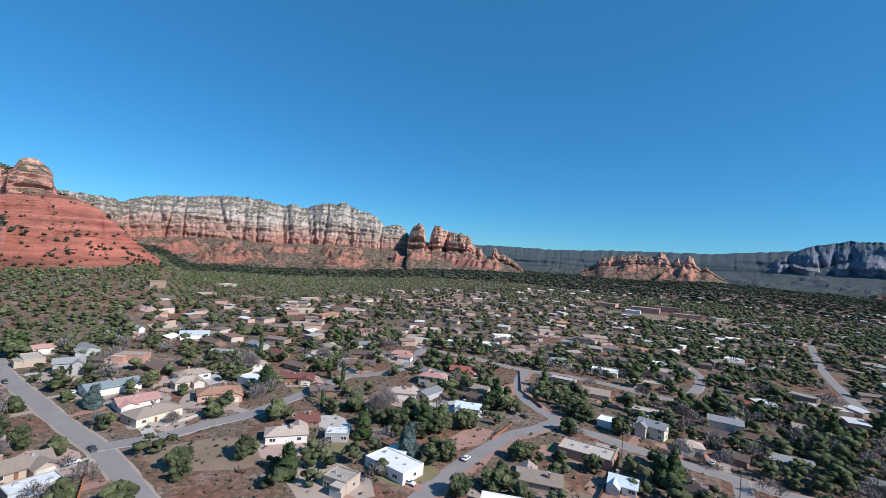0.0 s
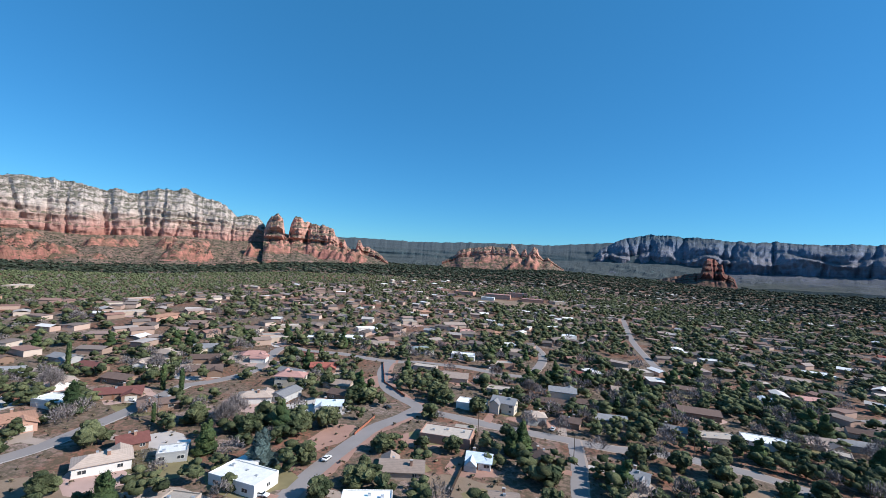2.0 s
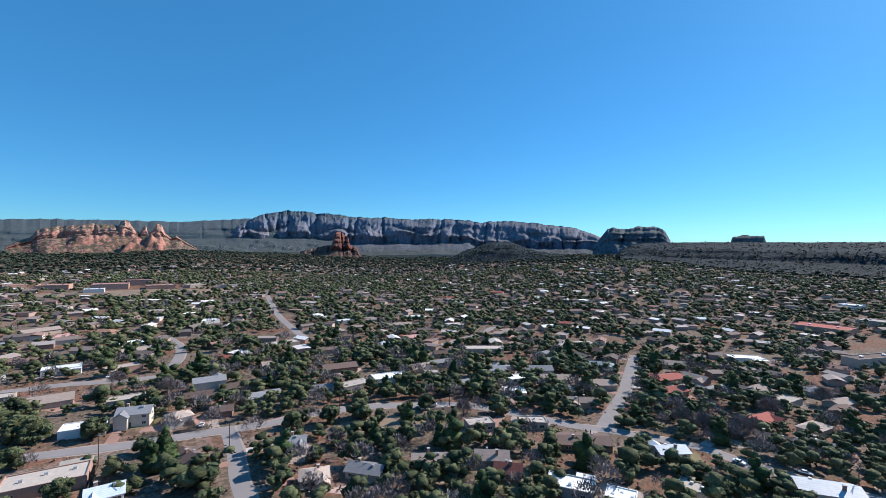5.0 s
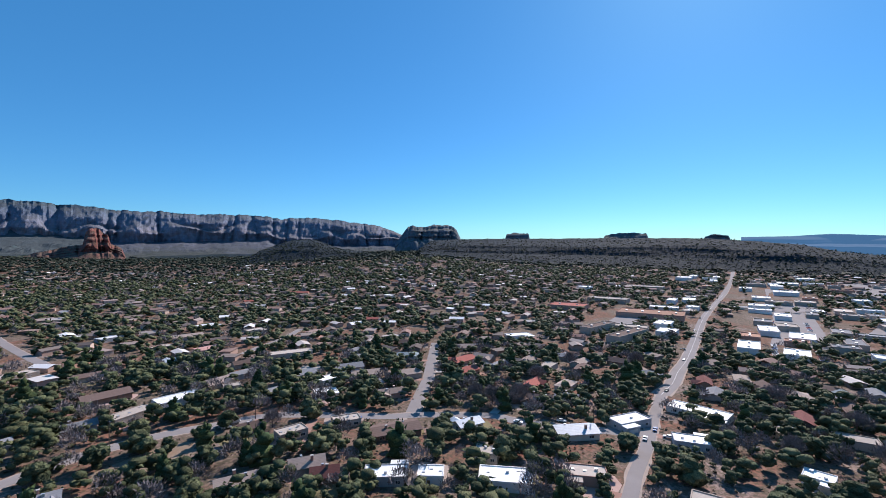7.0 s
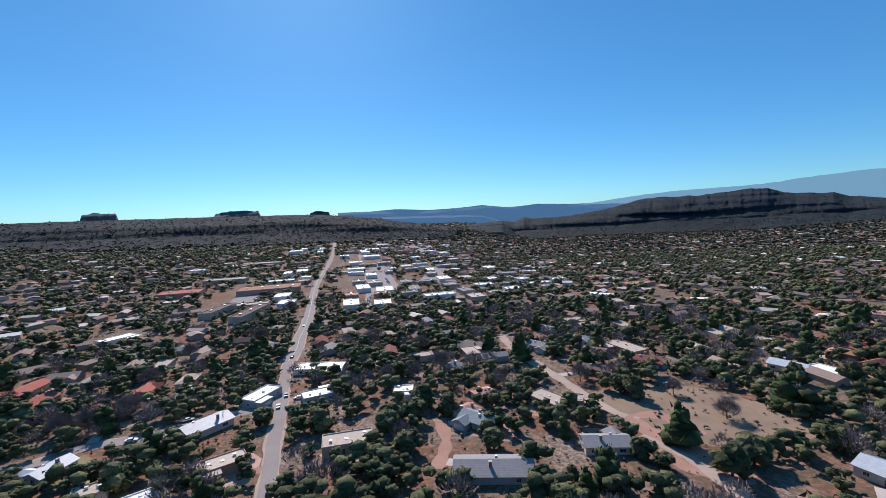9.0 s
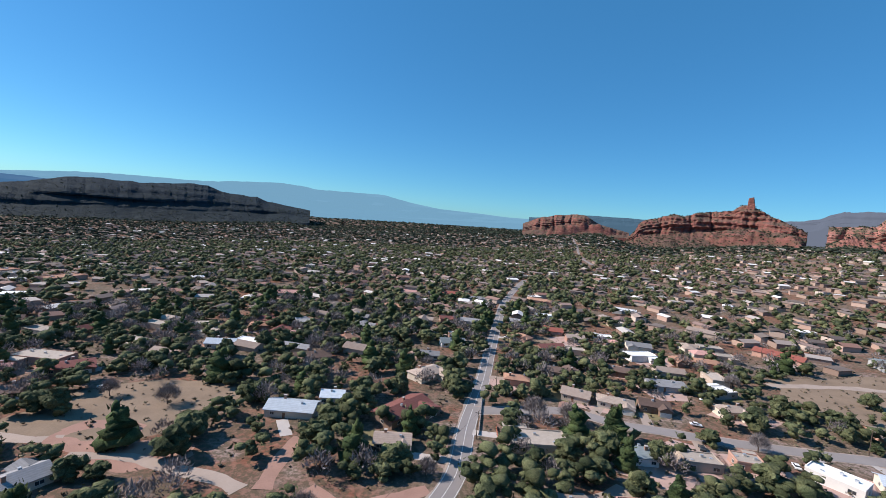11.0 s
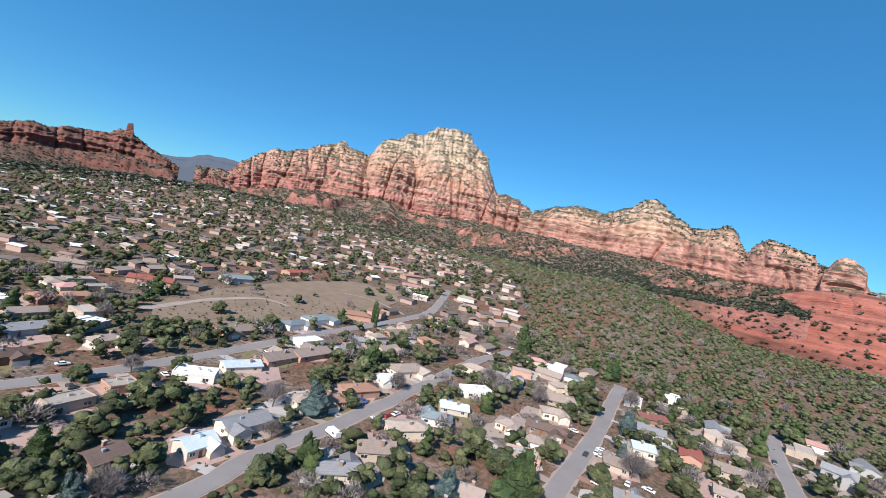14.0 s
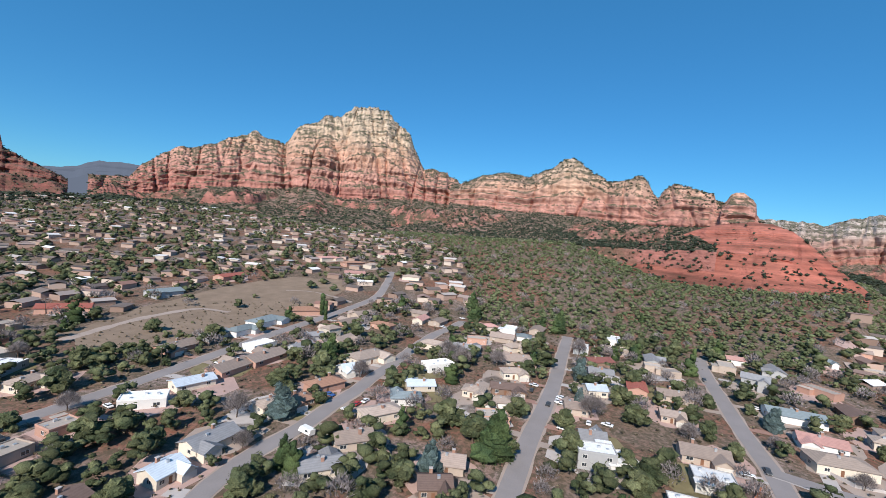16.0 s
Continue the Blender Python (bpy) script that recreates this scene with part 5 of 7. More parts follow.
HOUSES_SOUTH_WEST = [(-155, -42, 15, -43, "H"), (-448, -112, 17, -84, "H"), (-172, -37, 13, -71, "T"), (-188, -35, 12, -65, "B"), (-216, -33, 15, -45, "F"), (-118, -13, 9, -72, "K"), (-251, -23, 15, -89, "g"), (-131, -11, 9, -85, "G"), (-273, -20, 13, -80, "f"), (-190, -11, 9, 86, "H"), (-309, -16, 11, -63, "P"), (-167, -1, 11, -73, "f"), (-182, 0, 13, -79, "H"), (-266, 3, 10, -46, "H"), (-199, 3, 14, -79, "K"), (-220, 5, 11, -71, "H"), (-242, 6, 15, -79, "G"), (-294, 9, 10, 90, "T"), (-188, 32, 9, -87, "G"), (-259, 51, 16, -65, "M"), (-212, 43, 9, -77, "B"), (-237, 49, 11, -90, "g")]
HOUSES_WEST_SOUTH_WEST = [(-163, 35, 10, -88, "g"), (-289, 65, 16, -86, "f"), (-148, 34, 12, -87, "F2"), (-150, 43, 9, 19, "F"), (-263, 81, 9, 83, "f"), (-256, 88, 9, -80, "f"), (-219, 79, 16, 89, "G"), (-195, 71, 9, 84, "G"), (-164, 72, 14, 84, "G"), (-130, 57, 13, 83, "F"), (-296, 136, 10, 82, "P"), (-148, 69, 13, 82, "F"), (-255, 129, 13, 64, "g2"), (-215, 126, 21, 81, "T"), (-309, 192, 9, 80, "T"), (-257, 161, 16, 31, "f"), (-190, 122, 16, 76, "P"), (-351, 237, 12, 69, "G"), (-173, 118, 19, 87, "H"), (-312, 220, 13, 79, "f"), (-197, 150, 12, 72, "H"), (-283, 219, 17, 49, "B")]
HOUSES_WEST = [(-205, 159, 15, 73, "H"), (-476, 378, 21, 83, "f"), (-554, 472, 30, -72, "f"), (-173, 149, 19, 54, "O"), (-230, 198, 12, 31, "g"), (-196, 194, 9, 59, "H"), (-118, 134, 14, 43, "H"), (-322, 375, 27, 60, "f"), (-164, 191, 17, 34, "M"), (-384, 459, 29, 78, "f"), (-121, 149, 9, 48, "M"), (-187, 239, 14, 22, "H"), (-284, 370, 30, 87, "O"), (-139, 184, 14, 41, "K"), (-103, 146, 9, 31, "F"), (-81, 119, 9, -1, "f"), (-154, 237, 17, 32, "K"), (-183, 282, 16, 35, "g"), (-167, 259, 18, 27, "K"), (-148, 278, 15, 33, "P"), (-72, 137, 19, -14, "F"), (-106, 205, 14, 21, "H")]
HOUSES_WEST_NORTH_WEST = [(-140, 271, 10, 14, "P"), (-169, 338, 22, 37, "f"), (-159, 332, 19, 53, "f"), (-173, 384, 19, 30, "f"), (-102, 235, 14, 8, "P2"), (-138, 347, 14, 10, "F"), (-97, 270, 16, 16, "R"), (-70, 208, 12, 14, "B"), (-110, 364, 20, 13, "F"), (-109, 410, 17, 31, "F"), (-31, 133, 14, 11, "F"), (-80, 352, 20, 9, "G"), (-80, 477, 16, 26, "f"), (-25, 157, 14, 8, "G"), (-48, 347, 18, 28, "T"), (-76, 563, 22, 30, "O"), (-49, 435, 16, -7, "g"), (-12, 190, 20, -7, "f"), (-31, 488, 25, 23, "G"), (-16, 281, 18, 0, "G"), (-13, 344, 19, -2, "F"), (-16, 453, 15, 20, "P")]
HOUSES = HOUSES_NORTH + HOUSES_NORTH_EAST + HOUSES_EAST + HOUSES_FAR_EAST + HOUSES_SOUTH_EAST + HOUSES_SOUTH + HOUSES_SOUTH_SOUTH_WEST + HOUSES_FIELD + HOUSES_SOUTH_WEST + HOUSES_WEST_SOUTH_WEST + HOUSES_WEST + HOUSES_WEST_NORTH_WEST
PROTOTYPES, TAKEN = {}, []


def place_house(x, y, kind, variant, detail, turn=None, length=14):
    length = max(9, 3 * round(length / 3))
    key = (kind, variant, detail, length)
    road_turn, near, gap = road_heading(x, y)
    if turn is None:
        turn = road_turn
    # the front (-y of the house) looks to the road
    to = math.degrees(math.atan2(near[1] - y, near[0] - x))
    if math.cos(radians(to - (turn - 90))) < 0:
        turn += 180
    m = pose(x, y, float(ground(x, y)), 0, 0, turn)
    if key not in PROTOTYPES:
        ob = PROTOTYPES[key] = build_house(kind[0], kind[1:], variant, detail, length)
        ob.matrix_basis = m
    else:
        copy_thing(PROTOTYPES[key], m)
    TAKEN.append((x, y, max(8.5, length * 0.62)))
    return turn, near, gap


DRIVES = []
_r = random.Random(5)
for _x, _y, _l, _t, _k in HOUSES:
    _turn, _near, _gap = place_house(_x, _y, _k, _r.randrange(3), math.hypot(_x, _y) < 265, _t, _l)
    if 9 < _gap < 26:
        DRIVES.append(((_x, _y), _near))
for _a, _b in DRIVES:
    _a, _b = np.array(_a, float), np.array(_b, float)
    _u = (_a - _b) / np.linalg.norm(_a - _b)
    _s = np.array((-_u[1], _u[0])) * 4.5
    ribbon("driveway", np.linspace(_b + _u * 2.5 + _s, _a - _u * 5 + _s, 5), 4.2, 0.075, _r.choice((CONCRETE, SHOULDER, RED_DIRT)), "pale driveway leading to a house", "driveway")

# gravel and bare yards round the houses
YARD = [SHOULDER, RED_DIRT, CONCRETE, plain("pink_gravel", (0.43, 0.30, 0.265), 0.95, scale=1.5, amount=0.2), plain("dry_lawn", (0.20, 0.17, 0.095), 0.95, scale=2, amount=0.25)]
for _x, _y, _l, _t, _k in HOUSES:
    _a0, _pale = _r.uniform(0, 6.28), _x < -60
    _cx, _cy, _g = _x + 5 * math.cos(_a0), _y + 5 * math.sin(_a0), 1.35 if _pale else 0.95
    _pts = [(_cx + _g * _r.uniform(7, 13) * math.cos(k * 0.571), _cy + _g * _r.uniform(6, 11) * math.sin(k * 0.571)) for k in range(11)]
    _bm = bmesh.new()
    _bm.faces.new([_bm.verts.new((px, py, float(ground(px, py)) + 0.03)) for px, py in _pts])
    tagged(part("yard", _bm, _r.choice((YARD[0], YARD[0], YARD[2], YARD[3], YARD[3], YARD[4]) if _pale else (YARD[0], YARD[1], YARD[1], YARD[3], YARD[4], YARD[4])), None), "patch of pale gravel round a house" if _pale else "patch of red soil or dry grass round a house", "yard", kind="structure")
FIELDS = [(-295, -200, 122, 50, -4), (110, -142, 34, 26, 30), (95, 177, 18, 9, -8), (-128, 111, 21, 13, 40), (0, 151, 16, 9, -10), (-78, -284, 13, 10, 0), (55, 800, 135, 34, -4)]
RED_LOTS = [(-61, 257, 17, 9, 62), (-59, 177, 17, 6, 75), (-21, 190, 13, 8, 60)]


# place, length, width and turn of the parking lots
PAVED = [(600, -122, 247, 78, -11), (850, -160, 260, 117, -11), (560, 44, 156, 52, -10), (500, 46, 78, 16, -22), (640, -225, 170, 60, -25), (790, -560, 220, 50, -38), (1030, -340, 230, 90, -22)]


def in_field(x, y):
    out = np.zeros(np.shape(x), bool)
    for cx, cy, a, b, turn in FIELDS + RED_LOTS + [(p[0], p[1], p[2] * 0.55, p[3] * 0.6, p[4]) for p in PAVED]:
        c, s = math.cos(radians(turn)), math.sin(radians(turn))
        u, v = (x - cx) * c + (y - cy) * s, -(x - cx) * s + (y - cy) * c
        out |= (u / a) ** 2 + (v / b) ** 2 < 1
    return out


# headings and the distance to which the houses reach
REACH_A = np.array([0, 20, 45, 60, 90, 110, 130, 160, 190, 210, 225, 240, 252, 262, 266, 300, 303, 320, 340, 360])
REACH_R = np.array([1365, 1600, 1500, 1200, 1200, 1400, 1900, 2100, 2100, 1600, 1300, 1050, 860, 600, 330, 330, 540, 620, 900, 1365])


def town_reach(x, y):
    return np.interp(np.degrees(np.arctan2(x, y)) % 360, REACH_A, REACH_R)


def grid_points(r0, r1, spacing, seed, turn=-9.0):
    rng = np.random.default_rng(seed)
    n = int(r1 / spacing) + 1
    i, j = np.meshgrid(np.arange(-n, n + 1), np.arange(-n, n + 1))
    x, y = (i + rng.uniform(-0.42, 0.42, i.shape)) * spacing, (j + rng.uniform(-0.42, 0.42, i.shape)) * spacing
    c, s = math.cos(radians(turn)), math.sin(radians(turn))
    x, y = (x * c - y * s).ravel(), (x * s + y * c).ravel()
    r = np.hypot(x, y)
    k = (r >= r0) & (r < r1)
    return x[k], y[k], rng


def clear_of_houses(x, y, margin=0.0):
    ok = np.ones(len(x), bool)
    t = np.array(TAKEN)
    for k in range(0, len(x), 4000):
        d = np.hypot(x[k:k + 4000, None] - t[:, 0], y[k:k + 4000, None] - t[:, 1]) - t[:, 2] * 0.72
        ok[k:k + 4000] = d.min(1) > margin
    return ok


# shops, flats and the school: long flat-roofed buildings
def build_hall(w, d, h, kind):
    hall = new("shop_building")
    bm = bmesh.new()
    box(bm, -w / 2, w / 2, -d / 2, d / 2, -3, h)
    part("wall", bm, WALLS[2 if kind in "ORP" else 3 if kind == "F" else 0], hall)
    bm, t = bmesh.new(), 0.5
    rim = bmesh.new()
    parapet(rim, w / 2 + 0.1, d / 2 + 0.1, t, h - 0.2, h + 0.8)
    part("parapet", rim, WALLS[2 if kind in "ORP" else 3 if kind == "F" else 0], hall)
    box(bm, -w / 2 + t, w / 2 - t, -d / 2 + t, d / 2 - t, h - 0.2, h + 0.1)
    part("roof", bm, ROOFS[kind], hall)
    n = max(2, int(w / 18))
    for k in range(n):
        x = -w / 2 + (k + 0.5) * w / n
        add_window(hall, x, -d / 2, 0.5, w / n * (0.3 if kind == "P" else 0.7), 1.6 if kind == "P" else 2.2, (0, -1), False)
        bm = bmesh.new()
        box(bm, x - 1.2, x + 1.2, -1, 1, h + 0.1, h + 1.3)
        part("roof_unit", bm, VENT, hall)
    return tagged(hall, f"long low commercial building with a {ROOF_WORDS[kind]}", "building", "shops along the highway")


HALLS = [(588, 6, 74, 40, 5.5, "O", 84), (609, 108, 48, 34, 4.5, "R", 84), (695, 63, 56, 26, 4.5, "f", 80), (445, 26, 60, 13, 6.0, "K", -24), (472, 56, 50, 12, 6.0, "K", -24), (652, -140, 27, 29, 4.5, "F", 80),
         (710, -190, 21, 21, 4.5, "F", 80), (736, -134, 48, 23, 4.5, "F", 80), (792, -198, 24, 26, 4.5, "f", 78), (827, -152, 40, 29, 4.5, "F", 80), (899, -200, 56, 34, 5.0, "F", 80), (942, -151, 32, 31, 4.5, "F", 80), (745, -288, 27, 26, 4.5, "F", 60),
         (1052, -238, 56, 39, 5.0, "F", 78), (1054, -61, 48, 39, 5.0, "F", 80), (883, 15, 64, 29, 4.5, "f", 80), (804, 111, 37, 23, 4.5, "F", 80), (1177, -298, 48, 39, 5.0, "F", 70), (922, -344, 32, 29, 4.5, "F", 60), (1036, -426, 37, 29, 4.5, "F", 50),
         (29, 868, 46, 34, 7.0, "P", -6), (-38, 880, 38, 30, 6.0, "O", -9), (92, 846, 40, 26, 5.0, "P", -3), (143, 850, 30, 22, 4.5, "f", 20), (-84, 905, 26, 22, 5.0, "P", 12), (192, 842, 34, 18, 4.0, "f", -14), (70, 905, 36, 22, 8.0, "P", -6), (8, 828, 24, 18, 4.5, "F", -6)]
_r2 = random.Random(77)
HALLS = [(h[0], h[1], h[2] * (0.6 if h[5] == 'F' and h[0] > 400 else 1), *h[3:]) for h in HALLS]
for _i in range(150):
    _along, _off = 430 + 700 * _r2.random() ** 1.2, _r2.choice((-46, -75, -105, -135, -165, -195, -230, -270, -320, -370, 30, 62)) + _r2.uniform(-8, 8)
    _x, _y = _along + 0.2 * _off, 8 - 0.185 * (_along - 240) + _off
    if all(math.hypot(_x - h[0], _y - h[1]) > (h[2] + h[3]) * 0.3 + 13 for h in HALLS):
        HALLS.append((_x, _y, _r2.uniform(16, 36), _r2.uniform(12, 20), _r2.uniform(3.8, 5.0), _r2.choice("FFfFgfOg"), 80 + _r2.choice((0, 90)) + _r2.uniform(-4, 4)))
for _x, _y, _w, _d, _h, _k, _t in HALLS:
    build_hall(_w, _d, _h, _k).matrix_basis = pose(_x, _y, float(ground(_x, _y)), 0, 0, _t)
    for _s in np.linspace(-_w / 2, _w / 2, 5):
        TAKEN.append((_x + _s * math.cos(radians(_t)), _y + _s * math.sin(radians(_t)), _d * 0.9))
for _x, _y, _w, _d, _t in PAVED:
    _l = np.linspace(np.array((_x, _y)) - 0.5 * _w * np.array((math.cos(radians(_t)), math.sin(radians(_t)))), np.array((_x, _y)) + 0.5 * _w * np.array((math.cos(radians(_t)), math.sin(radians(_t)))), 40)
    ribbon("parking_lot", _l, _d, 0.05, PALE_ASPHALT, "wide pale asphalt parking lot", "parking lot")

# houses between the near ones and the edge of town
_x, _y, _rng = grid_points(230, 900, 24.0, 11)
_ok = (np.hypot(_x, _y) < town_reach(_x, _y)) & ~in_field(_x, _y) & (road_gap(_x, _y) > 6.5) & clear_of_houses(_x, _y, 7.5)
_ok &= _rng.random(len(_x)) < np.where((np.degrees(np.arctan2(_x, _y)) % 360 > 205) & (np.degrees(np.arctan2(_x, _y)) % 360 < 265), 0.72, 0.60)
_wx, _wy = _x[_ok], _y[_ok]
_o = np.argsort(np.hypot(_wx, _wy))
for _x, _y in zip(_wx[_o[:105]], _wy[_o[:105]]):
    _pick = "GHfPGPOgGFKf" if 200 < math.degrees(math.atan2(_x, _y)) % 360 < 265 else "GGgKHfFgMgRGTfK"
    place_house(float(_x), float(_y), str(_rng.choice(list(_pick))), int(_rng.integers(0, 2)), False, float(_rng.choice((-9, 81, 171))) + float(_rng.uniform(-6, 6)))
MIDDLE = np.column_stack([_wx[_o[105:]], _wy[_o[105:]]])


def far_houses():
    """Houses too far away to tell their parts, as one mesh of walls and roofs."""
    x, y, rng = grid_points(900, 2200, 33.0, 12)
    ok = (np.hypot(x, y) < town_reach(x, y)) & (road_gap(x, y) > 6) & clear_of_houses(x, y, 6) & (rng.random(len(x)) < 0.7)
    x, y = np.concatenate([MIDDLE[:, 0], x[ok]]), np.concatenate([MIDDLE[:, 1], y[ok]])
    V, F, M = [], [], []
    for px, py in zip(x, y):
        w, d, h, rise = rng.uniform(5.5, 8), rng.uniform(3.8, 5), rng.uniform(3, 4), rng.choice((0.25, 1.3, 1.8))
        t = radians(rng.choice((-9, 81)) + rng.uniform(-38, 38))
        c, s, z = math.cos(t), math.sin(t), float(ground(px, py))
        at = lambda u, v, k: (px + u * c - v * s, py + u * s + v * c, z + k)
        n = len(V)
        V += [at(u, v, k) for k in (-3, h) for u, v in ((-w, -d), (w, -d), (w, d), (-w, d))]
        F += [(n + i, n + (i + 1) % 4, n + 4 + (i + 1) % 4, n + 4 + i) for i in range(4)]
        M += [0] * 4
        n = len(V)
        w, d = w + 0.6, d + 0.6
        V += [at(-w, -d, h), at(w, -d, h), at(w, 0, h + rise), at(-w, 0, h + rise), at(-w, d, h), at(w, d, h)]
        F += [(n, n + 1, n + 2, n + 3), (n + 3, n + 2, n + 5, n + 4)]
        M += [1, 1]
    me = mesh_of("distant_houses", V, F)
    wall, roof = Mat("distant_walls"), Mat("distant_roofs")
    wall.colour(wall.ramp(wall.island_random(), (0.0, (0.22, 0.15, 0.12)), (0.35, (0.38, 0.28, 0.23)), (0.65, (0.44, 0.30, 0.245)), (1.0, (0.58, 0.51, 0.44))))
    roof.colour(roof.ramp(roof.island_random(), (0.0, (0.11, 0.09, 0.085)), (0.35, (0.22, 0.18, 0.16)), (0.55, (0.28, 0.16, 0.13)), (0.80, (0.33, 0.28, 0.255)), (0.88, (0.52, 0.48, 0.45)), (1.0, (0.82, 0.81, 0.80))))
    me.materials.append(wall.m)
    me.materials.append(roof.m)
    me.polygons.foreach_set("material_index", np.array(M, np.int32))
    tagged(link("distant_houses", me, None), "many small distant houses with pale and brown roofs", "houses", kind="stuff")
    return np.column_stack([x, y, np.full(len(x), 9.0)])


TAKEN += [tuple(r) for r in far_houses()]


# ---- trees ----
def ico(level):
    bm = bmesh.new()
    bmesh.ops.create_icosphere(bm, subdivisions=level, radius=1.0)
    v = np.array([q.co for q in bm.verts])
    f = np.array([[q.index for q in t.verts] for t in bm.faces])
    bm.free()
    return v, f


ICO1, ICO2 = ico(1), ico(2)
OCTA = np.array(((1, 0, 0), (-1, 0, 0), (0, 1, 0), (0, -1, 0), (0, 0, 1), (0, 0, -1)), float), np.array(((0, 2, 4), (2, 1, 4), (1, 3, 4), (3, 0, 4), (2, 0, 5), (1, 2, 5), (3, 1, 5), (0, 3, 5)))


def crown(rng, kind, lobes, level, tufts, tuft_size):
    """Vertices and triangles of a crown, 1 high and about 1 across: lumpy lobes roughened with loose sprays of leaves."""
    V, F, n = [], [], 0
    centres = []
    for k in range(lobes):
        if kind == "cone":
            h = 0.12 + 0.8 * k / max(1, lobes - 1)
            c, r = np.array((rng.normal(0, 0.07), rng.normal(0, 0.07), h)), np.array((0.36 * (1.0 - h ** 1.6) + 0.07,) * 2 + (0.17,))
        elif kind == "column":
            h = 0.08 + 0.85 * k / max(1, lobes - 1)
            c, r = np.array((0, 0, h)), np.array((0.13, 0.13, 0.16))
        else:
            few = 1.0 if lobes < 5 else 0.62
            a, q = rng.uniform(0, 6.28), rng.uniform(0.05, 0.30 if lobes < 5 else 0.38) if k else 0.0
            c = np.array((math.cos(a) * q, math.sin(a) * q, rng.uniform(0.28, 0.72) if lobes < 5 else 0.2 + rng.uniform(0, 0.68) * (1.1 - q)))
            r = few * rng.uniform(0.20, 0.33) * np.array((1, 1, rng.uniform(0.75, 1.05))) * (1.2 if k == 0 else 1)
        v, f = (OCTA, ICO1, ICO2)[level]
        p = v * (1 + rng.normal(0, 0.2 if level == 2 else 0.17, (len(v), 1)))
        V.append(c + p * r)
        F.append(f + n)
        n += len(v)
        centres.append((c, r))
    if tufts:
        pick = rng.integers(0, lobes, tufts)
        d = rng.normal(0, 1, (tufts, 3))
        d /= np.linalg.norm(d, axis=1, keepdims=True)
        c, r = np.array([centres[k][0] for k in pick]), np.array([centres[k][1] for k in pick])
        p = c + d * r * rng.uniform(0.85, 1.3, (tufts, 1))
        e = rng.normal(0, tuft_size, (tufts, 3, 3))
        V.append((p[:, None] + e).reshape(-1, 3))
        F.append(np.arange(tufts * 3).reshape(-1, 3) + n)
    return np.concatenate(V), np.concatenate(F)


def twigs(rng, count, width):
    """The bare crown of a leafless tree: many thin rising twigs, 1 high."""
    a, q = rng.uniform(0, 6.28, count), np.sqrt(rng.uniform(0, 1, count))
    top = np.column_stack([np.cos(a) * q * 0.46, np.sin(a) * q * 0.46, 0.95 - 0.45 * q * q])
    top *= rng.uniform(0.72, 1.0, (count, 1)) + np.array((0, 0, 0.0))
    top += rng.normal(0, 0.05, (count, 3))
    low = top * np.array((0.8, 0.8, 0.82)) + rng.normal(0, 0.035, (count, 3))
    side = rng.normal(0, width, (count, 3))
    V = np.stack([low - side, low + side, top], 1).reshape(-1, 3)
    return V, np.arange(count * 3).reshape(-1, 3)


def trunk_mesh(rng, limbs=4, height=0.45, radius=0.035):
    """A tapered trunk with limbs, for a crown 1 high."""
    V, F, n = [], [], 0

    def limb(p0, p1, r0, r1):
        nonlocal n
        ax = (p1 - p0) / np.linalg.norm(p1 - p0)
        u = np.cross(ax, (0.3, 0.9, 0.1))
        u /= np.linalg.norm(u)
        w = np.cross(ax, u)
        for p, r in ((p0, r0), (p1, r1)):
            for k in range(6):
                V.append(p + r * (math.cos(k * 1.047) * u + math.sin(k * 1.047) * w))
        for k in range(6):
            q = (k + 1) % 6
            F.extend([(n + k, n + q, n + 6 + q), (n + k, n + 6 + q, n + 6 + k)])
        n += 12

    fork = np.array((rng.normal(0, 0.02), rng.normal(0, 0.02), height * 0.55))
    limb(np.array((0, 0, -0.15)), fork, radius * 1.25, radius * 0.85)
    for k in range(limbs):
        a = rng.uniform(0, 6.28)
        limb(fork, fork + np.array((math.cos(a) * 0.2, math.sin(a) * 0.2, rng.uniform(0.2, 0.45))), radius * 0.7, radius * 0.25)
    return mesh_of("trunk", V, F)


def joined(name, protos, where, size, squash, material, label, category, rng):
    """Many copies of a few crowns as one mesh. where: x, y, z; size: height of each; squash: width over height."""
    V, F, n = [], [], 0
    which = rng.integers(0, len(protos), len(where))
    turn = rng.uniform(0, 6.28, len(where))
    for k, (pv, pf) in enumerate(protos):
        sel = np.where(which == k)[0]
        if not len(sel):
            continue
        c, s = np.cos(turn[sel])[:, None], np.sin(turn[sel])[:, None]
        x, y, z = pv[:, 0][None], pv[:, 1][None], pv[:, 2][None]
        sc, sq = size[sel][:, None], squash[sel][:, None]
        P = np.stack([(x * c - y * s) * sc * sq, (x * s + y * c) * sc * sq, z * sc], -1) + where[sel][:, None]
        V.append(P.reshape(-1, 3))
        F.append((pf[None] + (np.arange(len(sel)) * len(pv))[:, None, None] + n).reshape(-1, 3))
        n += len(sel) * len(pv)
    return tagged(link(name, mesh_of(name, np.concatenate(V), np.concatenate(F), True), material), label, category, kind="stuff")


